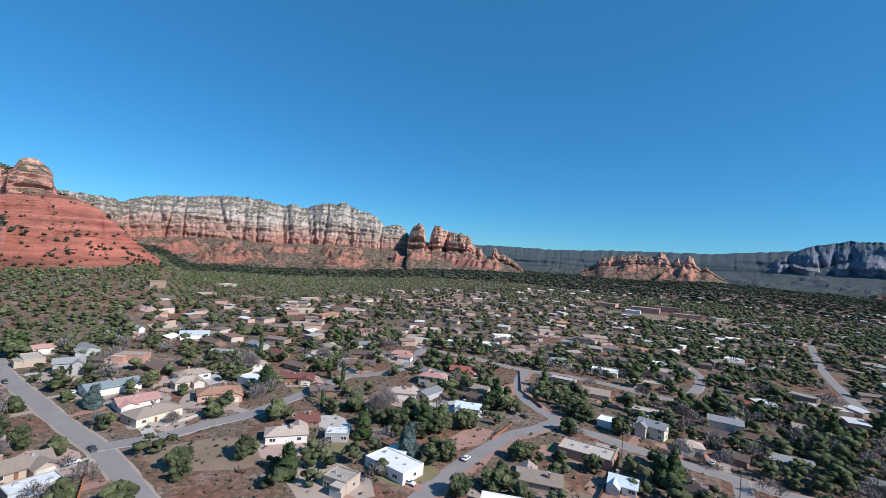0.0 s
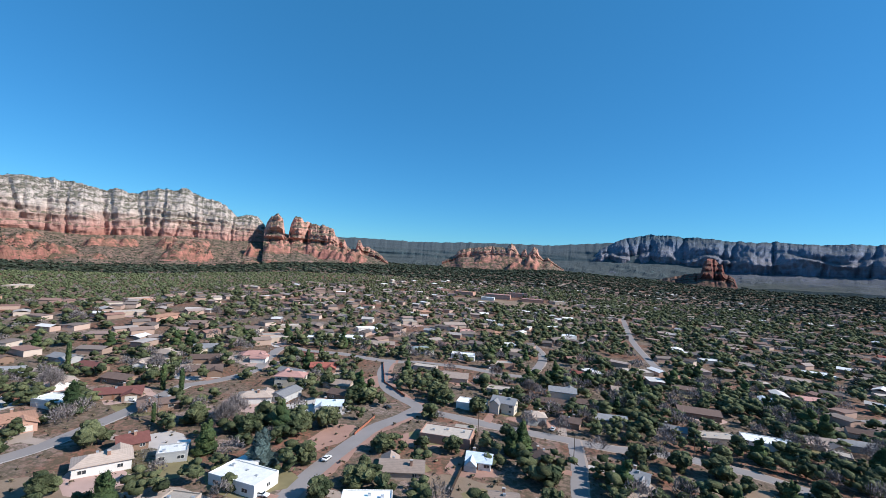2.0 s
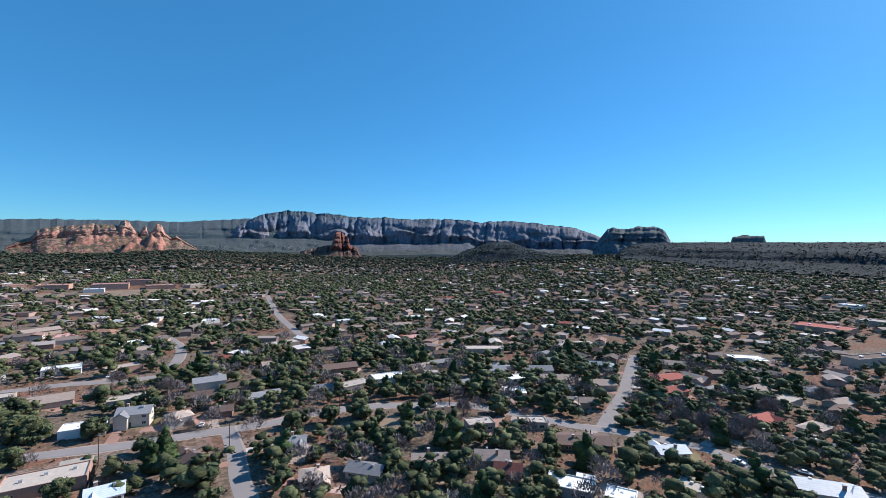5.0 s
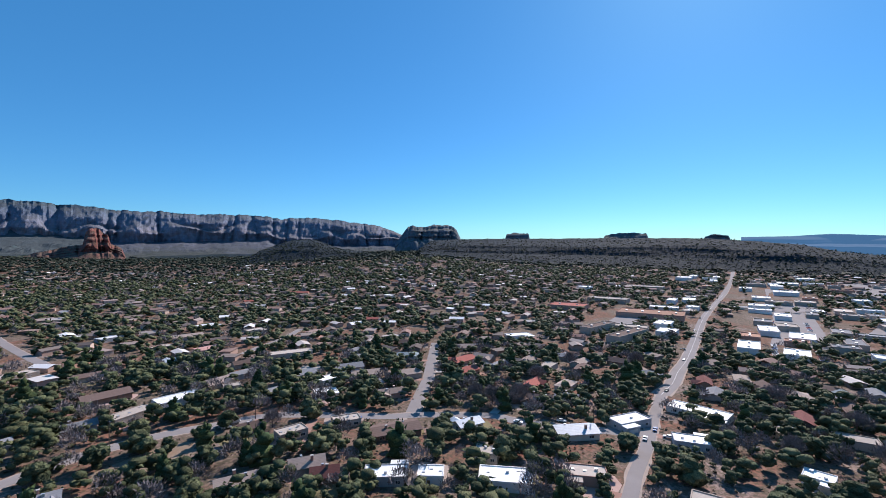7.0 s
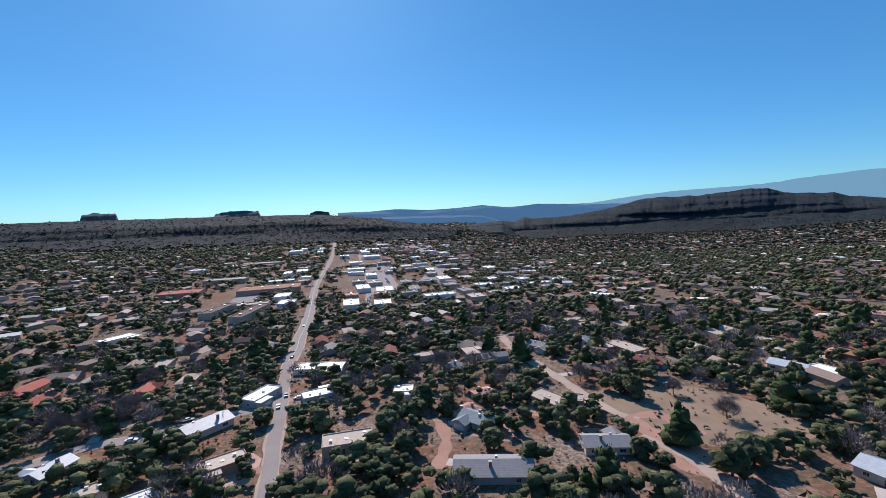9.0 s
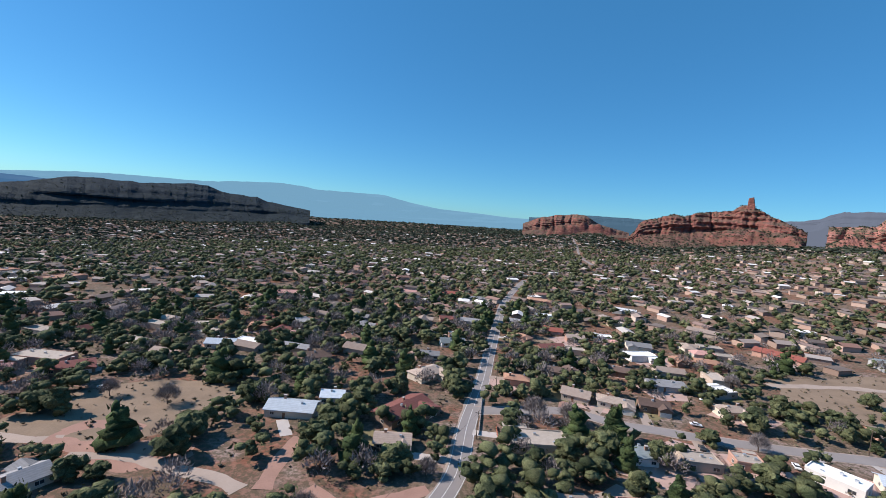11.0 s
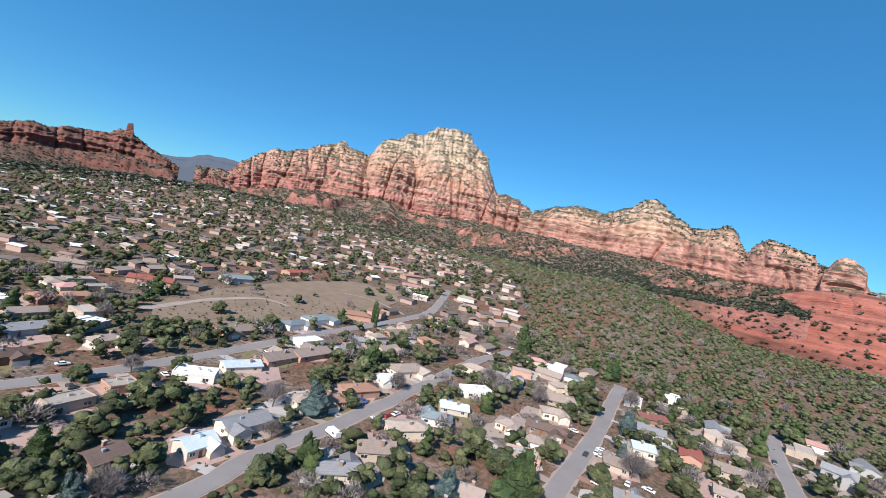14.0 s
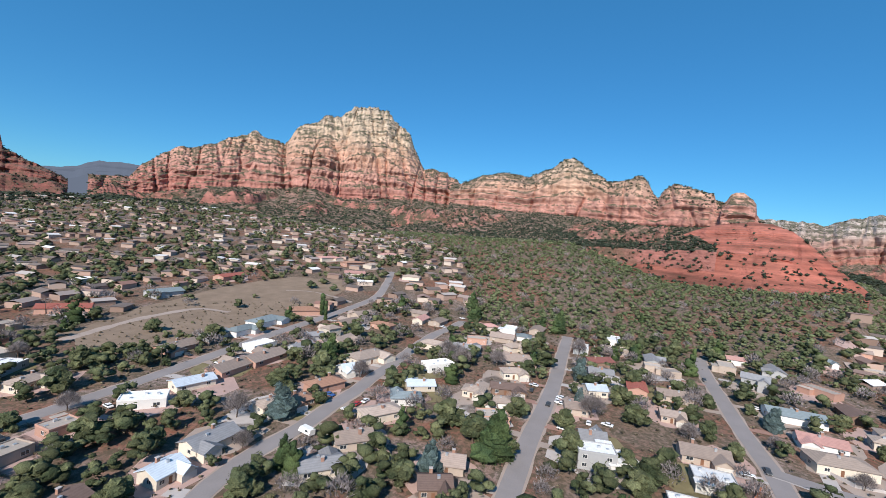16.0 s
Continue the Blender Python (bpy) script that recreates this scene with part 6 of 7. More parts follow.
_rng = np.random.default_rng(21)
KINDS = {
    "juniper": ([(crown(_rng, "round", 26, 2, 2600, 0.019), trunk_mesh(_rng)) for _ in range(6)], JUNIPER, "dark green juniper tree with a dense ragged crown", "tree", (5.5, 9.0), (1.15, 1.55)),
    "pine": ([(crown(_rng, "cone", 12, 2, 2200, 0.02), trunk_mesh(_rng, 2, 0.9, 0.03)) for _ in range(3)], PINE, "tall dark green pine with a tapering crown", "tree", (8, 14), (0.75, 1.0)),
    "cypress": ([(crown(_rng, "column", 9, 2, 600, 0.02), trunk_mesh(_rng, 0, 0.3, 0.03))], PINE, "narrow dark green cypress by a house", "tree", (9, 13), (0.75, 0.9)),
    "spruce": ([(crown(_rng, "cone", 12, 2, 2200, 0.02), trunk_mesh(_rng, 0, 0.9, 0.03))], SPRUCE, "blue-grey spruce with a tapering crown", "tree", (6, 9), (0.8, 1.0)),
    "bare_tree": ([(twigs(_rng, 2600, 0.0038), trunk_mesh(_rng, 9, 0.5, 0.022)) for _ in range(3)], TWIG, "leafless grey tree with fine bare twigs", "tree", (6.5, 11), (1.05, 1.35)),
    "bush": ([(crown(_rng, "round", 9, 1, 500, 0.04), trunk_mesh(_rng, 3, 0.2, 0.03)) for _ in range(2)], BUSH, "yellow-green rounded garden bush", "bush", (1.8, 3.5), (1.1, 1.5)),
}
CROWN_MESHES = {k: [(mesh_of("crown", *c), t) for c, t in v[0]] for k, v in KINDS.items()}


def plant(kind, x, y, size, wide, turn, variant):
    _, leaf, label, cat, _, _ = KINDS[kind]
    cm, tm = CROWN_MESHES[kind][variant % len(CROWN_MESHES[kind])]
    tree = new(kind)
    link("trunk", tm, BARK, tree)
    link("crown", cm, leaf, tree)
    tree.matrix_basis = pose(x, y, float(ground(x, y)) - 0.05, 0, 0, turn) @ Matrix.Diagonal((size * wide, size * wide, size, 1))
    return tagged(tree, label, cat, "trees and bushes between the houses")


def clumps(x, y):
    """Where trees stand in groves: 0 to about 1.6."""
    return 0.92 + 0.95 * np.sin(x * 0.052 + 1.7 * np.sin(y * 0.033)) * np.sin(y * 0.047 + 1.3 * np.sin(x * 0.039))


def hides_road(x, y, tall=7.0, reach=420):
    """Whether a tree would stand in front of a street, seen from the middle of the place."""
    r = np.hypot(x, y)
    out = np.zeros(len(x), bool)
    for f in (0.25, 0.5, 0.75, 1.0):
        k = 1 + f * tall / EYE
        out |= road_gap(x * k, y * k) < 0.5
    return out & (r < reach)


# nearest trees one by one
_nx, _ny, _rng = grid_points(48, 390, 7.5, 31)
_reach = town_reach(_nx, _ny)
_west = lambda x, y: (np.degrees(np.arctan2(x, y)) % 360 > 203) & (np.hypot(x, y) < town_reach(x, y) - 10)
_rad = np.hypot(_nx, _ny)
_wild = _rad > _reach
_dens = np.where(_wild, 0.95, 0.66 * clumps(_nx, _ny)) * np.where(in_field(_nx, _ny), 0.06, 1.0) * np.where(_west(_nx, _ny), 0.98, 1.7)
_ok = (_rng.random(len(_nx)) < _dens) & (road_gap(_nx, _ny) > 2.4) & clear_of_houses(_nx, _ny, 1.2)
_ok &= ~hides_road(_nx, _ny) | (_rng.random(len(_nx)) < 0.34)
_nx, _ny, _wild = _nx[_ok], _ny[_ok], _wild[_ok]
_order = np.argsort(np.hypot(_nx, _ny))
JUNIPER_A = [(-30, -75, 3.8), (-19, -95, 11.0), (-31, -94, 11.0), (11, -110, 7.5), (7, -115, 10.4), (99, -60, 6.7), (95, -69, 5.8), (-66, -98, 9.2), (-102, -61, 9.9), (-119, -23, 8.1), (-88, -86, 9.3), (-66, -111, 8.8), (-56, -117, 8.9), (88, -98, 6.3), (37, -127, 10.5), (77, -108, 11.0), (123, -58, 8.5), (95, -98, 8.6), (134, -30, 11.0), (-49, -129, 8.5), (-135, -36, 7.0), (34, -137, 11.0), (-134, 44, 8.9), (-46, 134, 8.7), (-142, 8, 8.1), (-122, 76, 9.7), (-28, 142, 7.9), (77, -124, 11.0), (-139, 48, 10.7), (-64, -133, 11.0), (-149, -6, 11.0), (-37, 144, 9.1)]
JUNIPER_B = [(-111, -100, 8.8), (149, 2, 5.5), (-74, 132, 6.1), (-149, 26, 11.0), (26, 150, 7.2), (-80, -130, 11.0), (-136, 70, 8.5), (152, -28, 11.0), (-33, -151, 8.1), (-149, 44, 7.5), (-38, 155, 6.6), (28, -157, 11.0), (-150, 56, 9.9), (138, -80, 7.2), (-159, -17, 11.0), (82, 138, 8.7), (158, -32, 11.0), (154, 48, 9.2), (-129, 98, 8.9), (158, -40, 11.0), (-110, -121, 9.4), (156, -55, 11.0), (165, -4, 11.0), (154, 59, 11.0), (-119, 115, 9.0), (27, 163, 8.8), (-59, 155, 9.1), (79, -150, 5.1), (70, -155, 11.0), (30, -168, 11.0), (-169, 26, 9.4), (-158, -68, 6.0)]
JUNIPER_C = [(63, 160, 6.9), (-35, 171, 9.4), (-174, 8, 9.6), (137, 109, 7.1), (14, -175, 10.3), (169, -49, 11.0), (-138, -112, 7.5), (-9, 178, 8.2), (-10, -180, 11.0), (-21, 179, 5.9), (99, 154, 9.7), (-41, -179, 8.0), (-33, -181, 8.1), (184, 16, 9.0), (-107, -151, 7.8), (-167, 83, 8.0), (132, -133, 11.0), (166, 91, 10.1), (-166, -91, 11.0), (-49, -184, 11.0), (-184, 54, 11.0), (-72, 178, 11.0), (-89, 170, 11.0), (140, -133, 11.0), (175, -86, 8.4), (-63, 186, 11.0), (-191, -49, 9.4), (-181, 80, 8.5), (-134, 146, 11.0), (-2, 198, 5.2), (31, -196, 8.6), (-83, 180, 11.0)]
JUNIPER_D = [(14, 200, 7.8), (-154, 131, 7.6), (-89, 182, 11.0), (81, 188, 10.7), (101, 178, 6.7), (67, 194, 9.4), (-114, 173, 11.0), (95, 186, 10.9), (-203, 53, 11.0), (-195, 78, 7.8), (-133, -163, 11.0), (-194, -85, 11.0), (-12, -212, 11.0), (115, 179, 6.9), (-22, 212, 9.6), (213, -50, 11.0), (155, 155, 11.0), (129, 180, 8.6), (-199, -102, 9.1), (131, -182, 11.0), (0, 226, 11.0), (-170, -150, 4.7), (-226, 12, 9.0), (-62, 220, 11.0), (-56, 221, 10.3), (-17, -229, 9.6), (106, 205, 9.0), (-215, 92, 7.4), (110, -206, 11.0), (-187, 141, 6.2), (-18, 234, 11.0), (-154, -178, 11.0)]
JUNIPER_E = [(209, 110, 6.2), (-229, 63, 11.0), (-215, 109, 6.3), (151, 189, 9.4), (-23, 243, 11.0), (190, 153, 11.0), (-230, 84, 7.7), (99, -226, 11.0), (89, -231, 11.0), (172, 178, 11.0), (-233, 91, 8.2), (-177, -178, 6.9), (-83, 239, 9.7), (203, 152, 11.0), (8, -258, 11.0), (-216, 145, 6.8), (25, -261, 11.0), (-210, -158, 11.0), (-94, -246, 11.0), (-263, 13, 11.0), (-253, -93, 11.0), (-43, 269, 8.7), (258, -95, 11.0), (-281, 19, 11.0), (252, -125, 11.0), (-210, -197, 9.7), (130, 273, 11.0), (-119, 282, 9.8), (-127, 289, 11.0), (148, 280, 11.0), (-299, 104, 11.0), (-319, -50, 11.0)]
JUNIPER_F = [(344, -21, 11.0), (-183, 318, 11.0), (-319, 263, 11.0)]
PINE_A = [(-55, -90, 10.4), (-116, -58, 8.6), (-76, -109, 8.2), (-141, 2, 15.0), (-99, 114, 10.4), (-70, -144, 13.1), (-95, 152, 10.6), (19, 185, 12.2), (-203, -86, 13.4), (-164, 168, 12.2), (203, -123, 14.9), (170, 207, 12.1), (-320, 33, 15.0), (-329, -29, 13.0)]
BARE_TREE_A = [(-75, -83, 8.9), (-3, -113, 6.6), (-120, -72, 7.1), (-43, -158, 10.8), (-138, -90, 10.5), (-57, -157, 9.7), (101, -147, 9.2), (-185, 38, 11.4), (-178, 72, 7.7), (-123, -148, 8.1), (127, -150, 8.5), (-190, -61, 9.5), (-161, 118, 6.4), (159, -126, 10.2), (-102, 175, 12.0), (-180, 102, 6.6), (-103, 183, 12.0), (137, 161, 9.7), (208, -43, 10.4), (160, 142, 7.0), (31, 214, 5.6), (209, -74, 12.0), (-224, -22, 12.0), (212, 83, 12.0), (-232, -4, 10.8), (213, 93, 12.0), (223, 72, 12.0), (-236, -32, 11.0), (-154, -212, 8.8), (251, -77, 12.0), (-195, 187, 12.0), (30, 270, 10.4)]
BARE_TREE_B = [(266, 72, 12.0), (-273, 42, 12.0), (283, -52, 12.0), (-176, 228, 12.0), (11, 298, 9.4), (317, 60, 12.0), (339, 17, 12.0), (97, -350, 12.0), (131, -344, 12.0), (-314, 316, 12.0), (455, -11, 12.0), (-258, 406, 12.0)]
SPRUCE_A = [(-69, -84, 8.8), (-126, -16, 9.3), (-143, -75, 12.0), (-73, 149, 11.3), (-202, 35, 5.5), (-200, 111, 9.0), (-229, 38, 10.7)]
CYPRESS_A = [(-130, 170, 7.1), (-147, 204, 10.8), (-150, 205, 11.5), (-281, 109, 9.8), (-281, -130, 12.3), (-221, 220, 12.0), (-292, -134, 14.0), (-293, -136, 14.0)]
BUSH_A = [(-78, -72, 6.0), (178, -66, 7.0), (184, -69, 7.0), (44, -195, 7.0), (235, -80, 7.0), (239, -84, 7.0), (-147, 331, 6.8)]
PLACED = [("juniper", JUNIPER_A + JUNIPER_B + JUNIPER_C + JUNIPER_D + JUNIPER_E + JUNIPER_F), ("pine", PINE_A), ("bare_tree", BARE_TREE_A + BARE_TREE_B), ("spruce", SPRUCE_A), ("cypress", CYPRESS_A), ("bush", BUSH_A)]
_rr = random.Random(8)
_mine = []
for _kind, _spots in PLACED:
    for _x, _y, _h in _spots:
        _near, _d = road_heading(_x, _y)[1:]
        if road_gap(_x, _y)[0] < 1.0 and _d > 0.1:
            _x, _y = _near[0] + (_x - _near[0]) / _d * 5.0, _near[1] + (_y - _near[1]) / _d * 5.0
        _low = _kind in ("juniper", "bush")
        plant(_kind, _x, _y, _h * (0.82 if _low else 1.0), _rr.uniform(1.1, 1.35) if _low else _rr.uniform(*KINDS[_kind][5]) * 0.9, _rr.uniform(0, 360), _rr.randrange(9))
        _mine.append((_x, _y))
_mine = np.array(_mine, float)
_apart = np.array([np.hypot(_mine[:, 0] - a, _mine[:, 1] - c).min() > 5 for a, c in zip(_nx, _ny)])
_nx, _ny, _wild = _nx[_apart], _ny[_apart], _wild[_apart]
_order = np.argsort(np.hypot(_nx, _ny))
for _k in _order[:215]:
    _bare = 95 < math.degrees(math.atan2(_nx[_k], _ny[_k])) % 360 < 150
    _kind = _rng.choice(["bare_tree", "bare_tree", "juniper", "bare_tree", "pine"] if _bare else ["juniper", "juniper", "juniper", "juniper", "juniper", "juniper", "bare_tree", "bare_tree", "juniper", "juniper", "bush"])
    _lo, _hi = KINDS[_kind][4]
    plant(str(_kind), float(_nx[_k]), float(_ny[_k]), float(_rng.uniform(_lo, _hi)), float(_rng.uniform(*KINDS[_kind][5])), float(_rng.uniform(0, 360)), int(_rng.integers(0, 9)))
_rest = _order[215:]
_at = np.column_stack([_nx[_rest], _ny[_rest], ground(_nx[_rest], _ny[_rest]) - 0.1])
_t = _rng.random(len(_rest))
_w = _wild[_rest]
LOW = [crown(_rng, "round", 7, 1, 60, 0.055) for _ in range(12)]
for _nm, _sel, _pro, _mat, _sz, _sq, _lab in (
        ("junipers", (_t < 0.68) & ~_w, LOW, JUNIPER, (4.5, 8.5), (1.2, 1.7), "dark green junipers between the houses"),
        ("slope_trees", (_t < 0.86) & _w, LOW, SCRUB, (3.0, 6.4), (1.1, 1.6), "olive green junipers on the stony slope"),
        ("pines", (_t >= np.where(_w, 0.86, 0.68)) & (_t < np.where(_w, 0.87, 0.72)), [crown(_rng, "cone", 7, 1, 70, 0.05) for _ in range(4)], PINE, (7, 13), (0.75, 1.0), "dark green pines between the houses"),
        ("bare_trees", (_t >= np.where(_w, 0.87, 0.72)) & (_t < 0.90), [twigs(_rng, 300, 0.011) for _ in range(5)], TWIG, (6, 10), (1.0, 1.4), "leafless grey trees between the houses"),
        ("bushes", _t >= 0.90, [crown(_rng, "round", 3, 1, 40, 0.09) for _ in range(4)], BUSH, (1.2, 2.6), (1.2, 1.6), "yellow-green bushes in the yards")):
    joined(_nm, _pro, _at[_sel], _rng.uniform(*_sz, _sel.sum()) * np.where(_nm == "bushes" or _west(*_at[_sel, :2].T), 1.0, np.where(_w[_sel], 1.0, 1.15)), _rng.uniform(*_sq, _sel.sum()), _mat, _lab, "trees", _rng)

# the wooded town farther off, and the juniper woods up to the cliffs
_x, _y, _rng = grid_points(390, 1200, 9.6, 41)
_wild = np.hypot(_x, _y) > town_reach(_x, _y)
_ok = (_rng.random(len(_x)) < np.where(_wild, 0.95, 0.90 * clumps(_x, _y)) * np.where(in_field(_x, _y), 0.05, 1.0) * np.where(_west(_x, _y), 0.66, 1.0)) & (road_gap(_x, _y) > 2.0) & clear_of_houses(_x, _y, 0.5)
_ok &= ~hides_road(_x, _y, 7.0, 1000) | (_rng.random(len(_x)) < 0.15)
_x, _y, _wild = _x[_ok], _y[_ok], _wild[_ok]
_at = np.column_stack([_x, _y, ground(_x, _y) - 0.1])
_t = _rng.random(len(_x)) < np.where(_wild, 0.03, 0.12)
_far = [crown(_rng, "round", 3, 0, 9, 0.13) for _ in range(12)]
_town = ~_t & ~_wild
joined("wooded_town", _far, _at[_town], _rng.uniform(4.5, 9.0, _town.sum()) * np.where(_west(_x[_town], _y[_town]), 1.0, 1.15), _rng.uniform(1.15, 1.7, _town.sum()), JUNIPER, "dark green junipers scattered through the farther town", "trees", _rng)
_town = ~_t & _wild
joined("slope_woods", _far, _at[_town], _rng.uniform(3.2, 6.6, _town.sum()), _rng.uniform(1.05, 1.5, _town.sum()), SCRUB, "olive green junipers below the cliffs", "trees", _rng)
joined("bare_groves", [twigs(_rng, 90, 0.02) for _ in range(5)], _at[_t], _rng.uniform(6, 10, _t.sum()), _rng.uniform(1.0, 1.4, _t.sum()), TWIG, "leafless grey trees scattered through the farther town", "trees", _rng)
_x, _y, _rng = grid_points(1200, 2700, 21.0, 42)
_ok = (_rng.random(len(_x)) < 0.9) & clear_of_houses(_x, _y, 0.0) & (road_gap(_x, _y) > 1) & (np.hypot(_x, _y) < np.maximum(np.interp(np.degrees(np.arctan2(_x, _y)) % 360, FA, FR) * 1.15, np.where((np.degrees(np.arctan2(_x, _y)) + 59) % 360 < 259, 2700, 0)))
_x, _y = _x[_ok], _y[_ok]
_at = np.column_stack([_x, _y, ground(_x, _y) - 0.3])
joined("far_woods", [crown(_rng, "round", 1, 0, 4, 0.25) for _ in range(6)], _at, _rng.uniform(7, 12, len(_x)), _rng.uniform(1.4, 2.5, len(_x)), FAR_GREEN, "far dark woods of juniper", "woods", _rng)
_x, _y, _rng = grid_points(2700, 4600, 62.0, 43)
_ok = (np.degrees(np.arctan2(_x, _y)) + 30) % 360 < 246
_at = np.column_stack([_x[_ok], _y[_ok], ground(_x[_ok], _y[_ok]) - 0.3])
joined("plain_woods", [crown(_rng, "round", 1, 0, 4, 0.25) for _ in range(6)], _at, _rng.uniform(9, 15, len(_at)), _rng.uniform(2.0, 4.0, len(_at)), FAR_GREEN, "dark woods on the far plain", "woods", _rng)
_at = np.concatenate(WOODS)
joined("slope_junipers", [crown(_rng, "round", 1, 0, 2, 0.25) for _ in range(6)], _at, _rng.uniform(3.0, 7.0, len(_at)), _rng.uniform(1.1, 1.7, len(_at)), FAR_GREEN, "junipers scattered over the rocky slopes", "trees", _rng)

# green scrub on the wild slope
_x, _y, _rng = grid_points(300, 640, 7.0, 52)
_ok = (_rng.random(len(_x)) < 0.9) & (np.hypot(_x, _y) > town_reach(_x, _y) - 20) & (road_gap(_x, _y) > 1.5)
_at = np.column_stack([_x[_ok], _y[_ok], ground(_x[_ok], _y[_ok]) - 0.05])
joined("slope_scrub", [crown(_rng, "round", 1, 0, 5, 0.2) for _ in range(5)], _at, _rng.uniform(1.5, 3.8, len(_at)), _rng.uniform(1.2, 2.0, len(_at)), SCRUB, "low green scrub covering the slope", "scrub", _rng)
ribbon("dirt_turnaround", np.array([(107 + (11 + 1.6 * math.sin(k * 0.81)) * math.cos(k * 0.2618), -121 + (8.5 + math.cos(k * 0.55)) * math.sin(k * 0.2618)) for k in range(25)]), 8.0, 0.09, RED_DIRT, "round turning place of pale red dirt", "track", edge=3.5)
FIELD_SOIL = plain("dry_field_soil", (0.235, 0.175, 0.13), 0.95, scale=0.8, amount=0.3, relief=0.06)


def bare_field(cx, cy, a, b, turn, material):
    """An open patch of dry ground with an uneven edge, lying on the soil."""
    c, s = math.cos(radians(turn)), math.sin(radians(turn))
    V, F, n = [], [], 40
    for i in range(9):
        for k in range(n):
            q = k / n * 6.2832
            w = i / 8 * (1.0 + 0.28 * noise.noise(Vector((math.cos(q) * 1.7 + cx, math.sin(q) * 1.7 + cy, 0.5))) + 0.12 * noise.noise(Vector((math.cos(q) * 6, math.sin(q) * 6, cx))))
            x, y = cx + w * (a * math.cos(q) * c - b * math.sin(q) * s), cy + w * (a * math.cos(q) * s + b * math.sin(q) * c)
            V.append((x, y, float(ground(x, y)) + 0.025 + (0.1 if a > 60 else 0)))
    for i in range(8):
        for k in range(n):
            F.append((i * n + k, (i + 1) * n + k, (i + 1) * n + (k + 1) % n, i * n + (k + 1) % n))
    tagged(link("field", mesh_of("field", V, F), material), "open patch of dry bare ground", "field", kind="structure")


for _f in FIELDS:
    bare_field(*_f, FIELD_SOIL)
bare_field(84, -112, 15, 9, 20, RED_DIRT)
for _f in RED_LOTS:
    bare_field(*_f, RED_DIRT)

# low brush on open ground
_x, _y, _rng = grid_points(45, 360, 5.0, 51)
_ok = (_rng.random(len(_x)) < 0.75) & (road_gap(_x, _y) > 1.0) & clear_of_houses(_x, _y, -1.0)
_at = np.column_stack([_x[_ok], _y[_ok], ground(_x[_ok], _y[_ok]) - 0.05])
joined("brush", [crown(_rng, "round", 1, 0, 5, 0.2) for _ in range(5)], _at, _rng.uniform(0.5, 1.5, len(_at)), _rng.uniform(1.1, 2.0, len(_at)), BRUSH, "low dry grey-green brush on open ground", "brush", _rng)


# ---- garden walls and fences ----
WALL_KINDS = {"o": (plain("orange_fence", (0.46, 0.17, 0.08), 0.85), 1.7, "long orange-brown board fence", "fence"), "w": (CONCRETE, 1.0, "low pale garden wall of stucco", "wall"),
              "k": (plain("dark_fence", (0.07, 0.05, 0.04), 0.9), 1.6, "dark weathered board fence", "fence"), "r": (plain("red_stone", (0.36, 0.14, 0.09), 0.95, scale=6, amount=0.3), 0.9, "low red stone retaining wall", "wall")}
WALL_RUNS = [(-136, -54, -128, -31, "w"), (-175, 109, -162, 116, "w"), (-162, 116, -161, 133, "w"), (-133, 72, -151, 84, "o"),
             (-7, 148, 1, 199, "k"), (-55, 258, -39, 237, "r"), (-67, 304, -55, 258, "r"), (-50, 183, -47, 204, "r"), (70, 162, 98, 160, "k"), (18, -126, 1, -116, "k"), (-23, -175, -20, -141, "w"),
             (104, 92, 158, 126, "k"), (249, 54, 212, 46, "k"), (-27, -148, -27, -130, "r")]
for _x0, _y0, _x1, _y1, _k in WALL_RUNS:
    _mat, _h, _lab, _cat = WALL_KINDS[_k]
    _len = math.hypot(_x1 - _x0, _y1 - _y0)
    _n = max(2, int(_len / 2.4))
    _wall = new("garden_wall" if _cat == "wall" else "board_fence")
    _wall.matrix_basis = pose(_x0, _y0, float(ground(_x0, _y0)), 0, 0, math.degrees(math.atan2(_y1 - _y0, _x1 - _x0)))
    _bm = bmesh.new()
    box(_bm, 0, _len / _n - 0.04, -0.09, 0.09, -0.6, _h)
    _first = part("panel", _bm, _mat, _wall)
    for _j in range(1, _n):
        _p = link("panel", _first.data, None, _wall)
        _p.location = (_j * _len / _n, 0, 0.04 * (_j % 3 - 1))
    for _j in range(_n + 1):
        _bm = bmesh.new()
        box(_bm, _j * _len / _n - 0.16, _j * _len / _n + 0.12, -0.13, 0.13, -0.6, _h + 0.18)
        part("post", _bm, _mat, _wall)
    tagged(_wall, _lab, _cat)


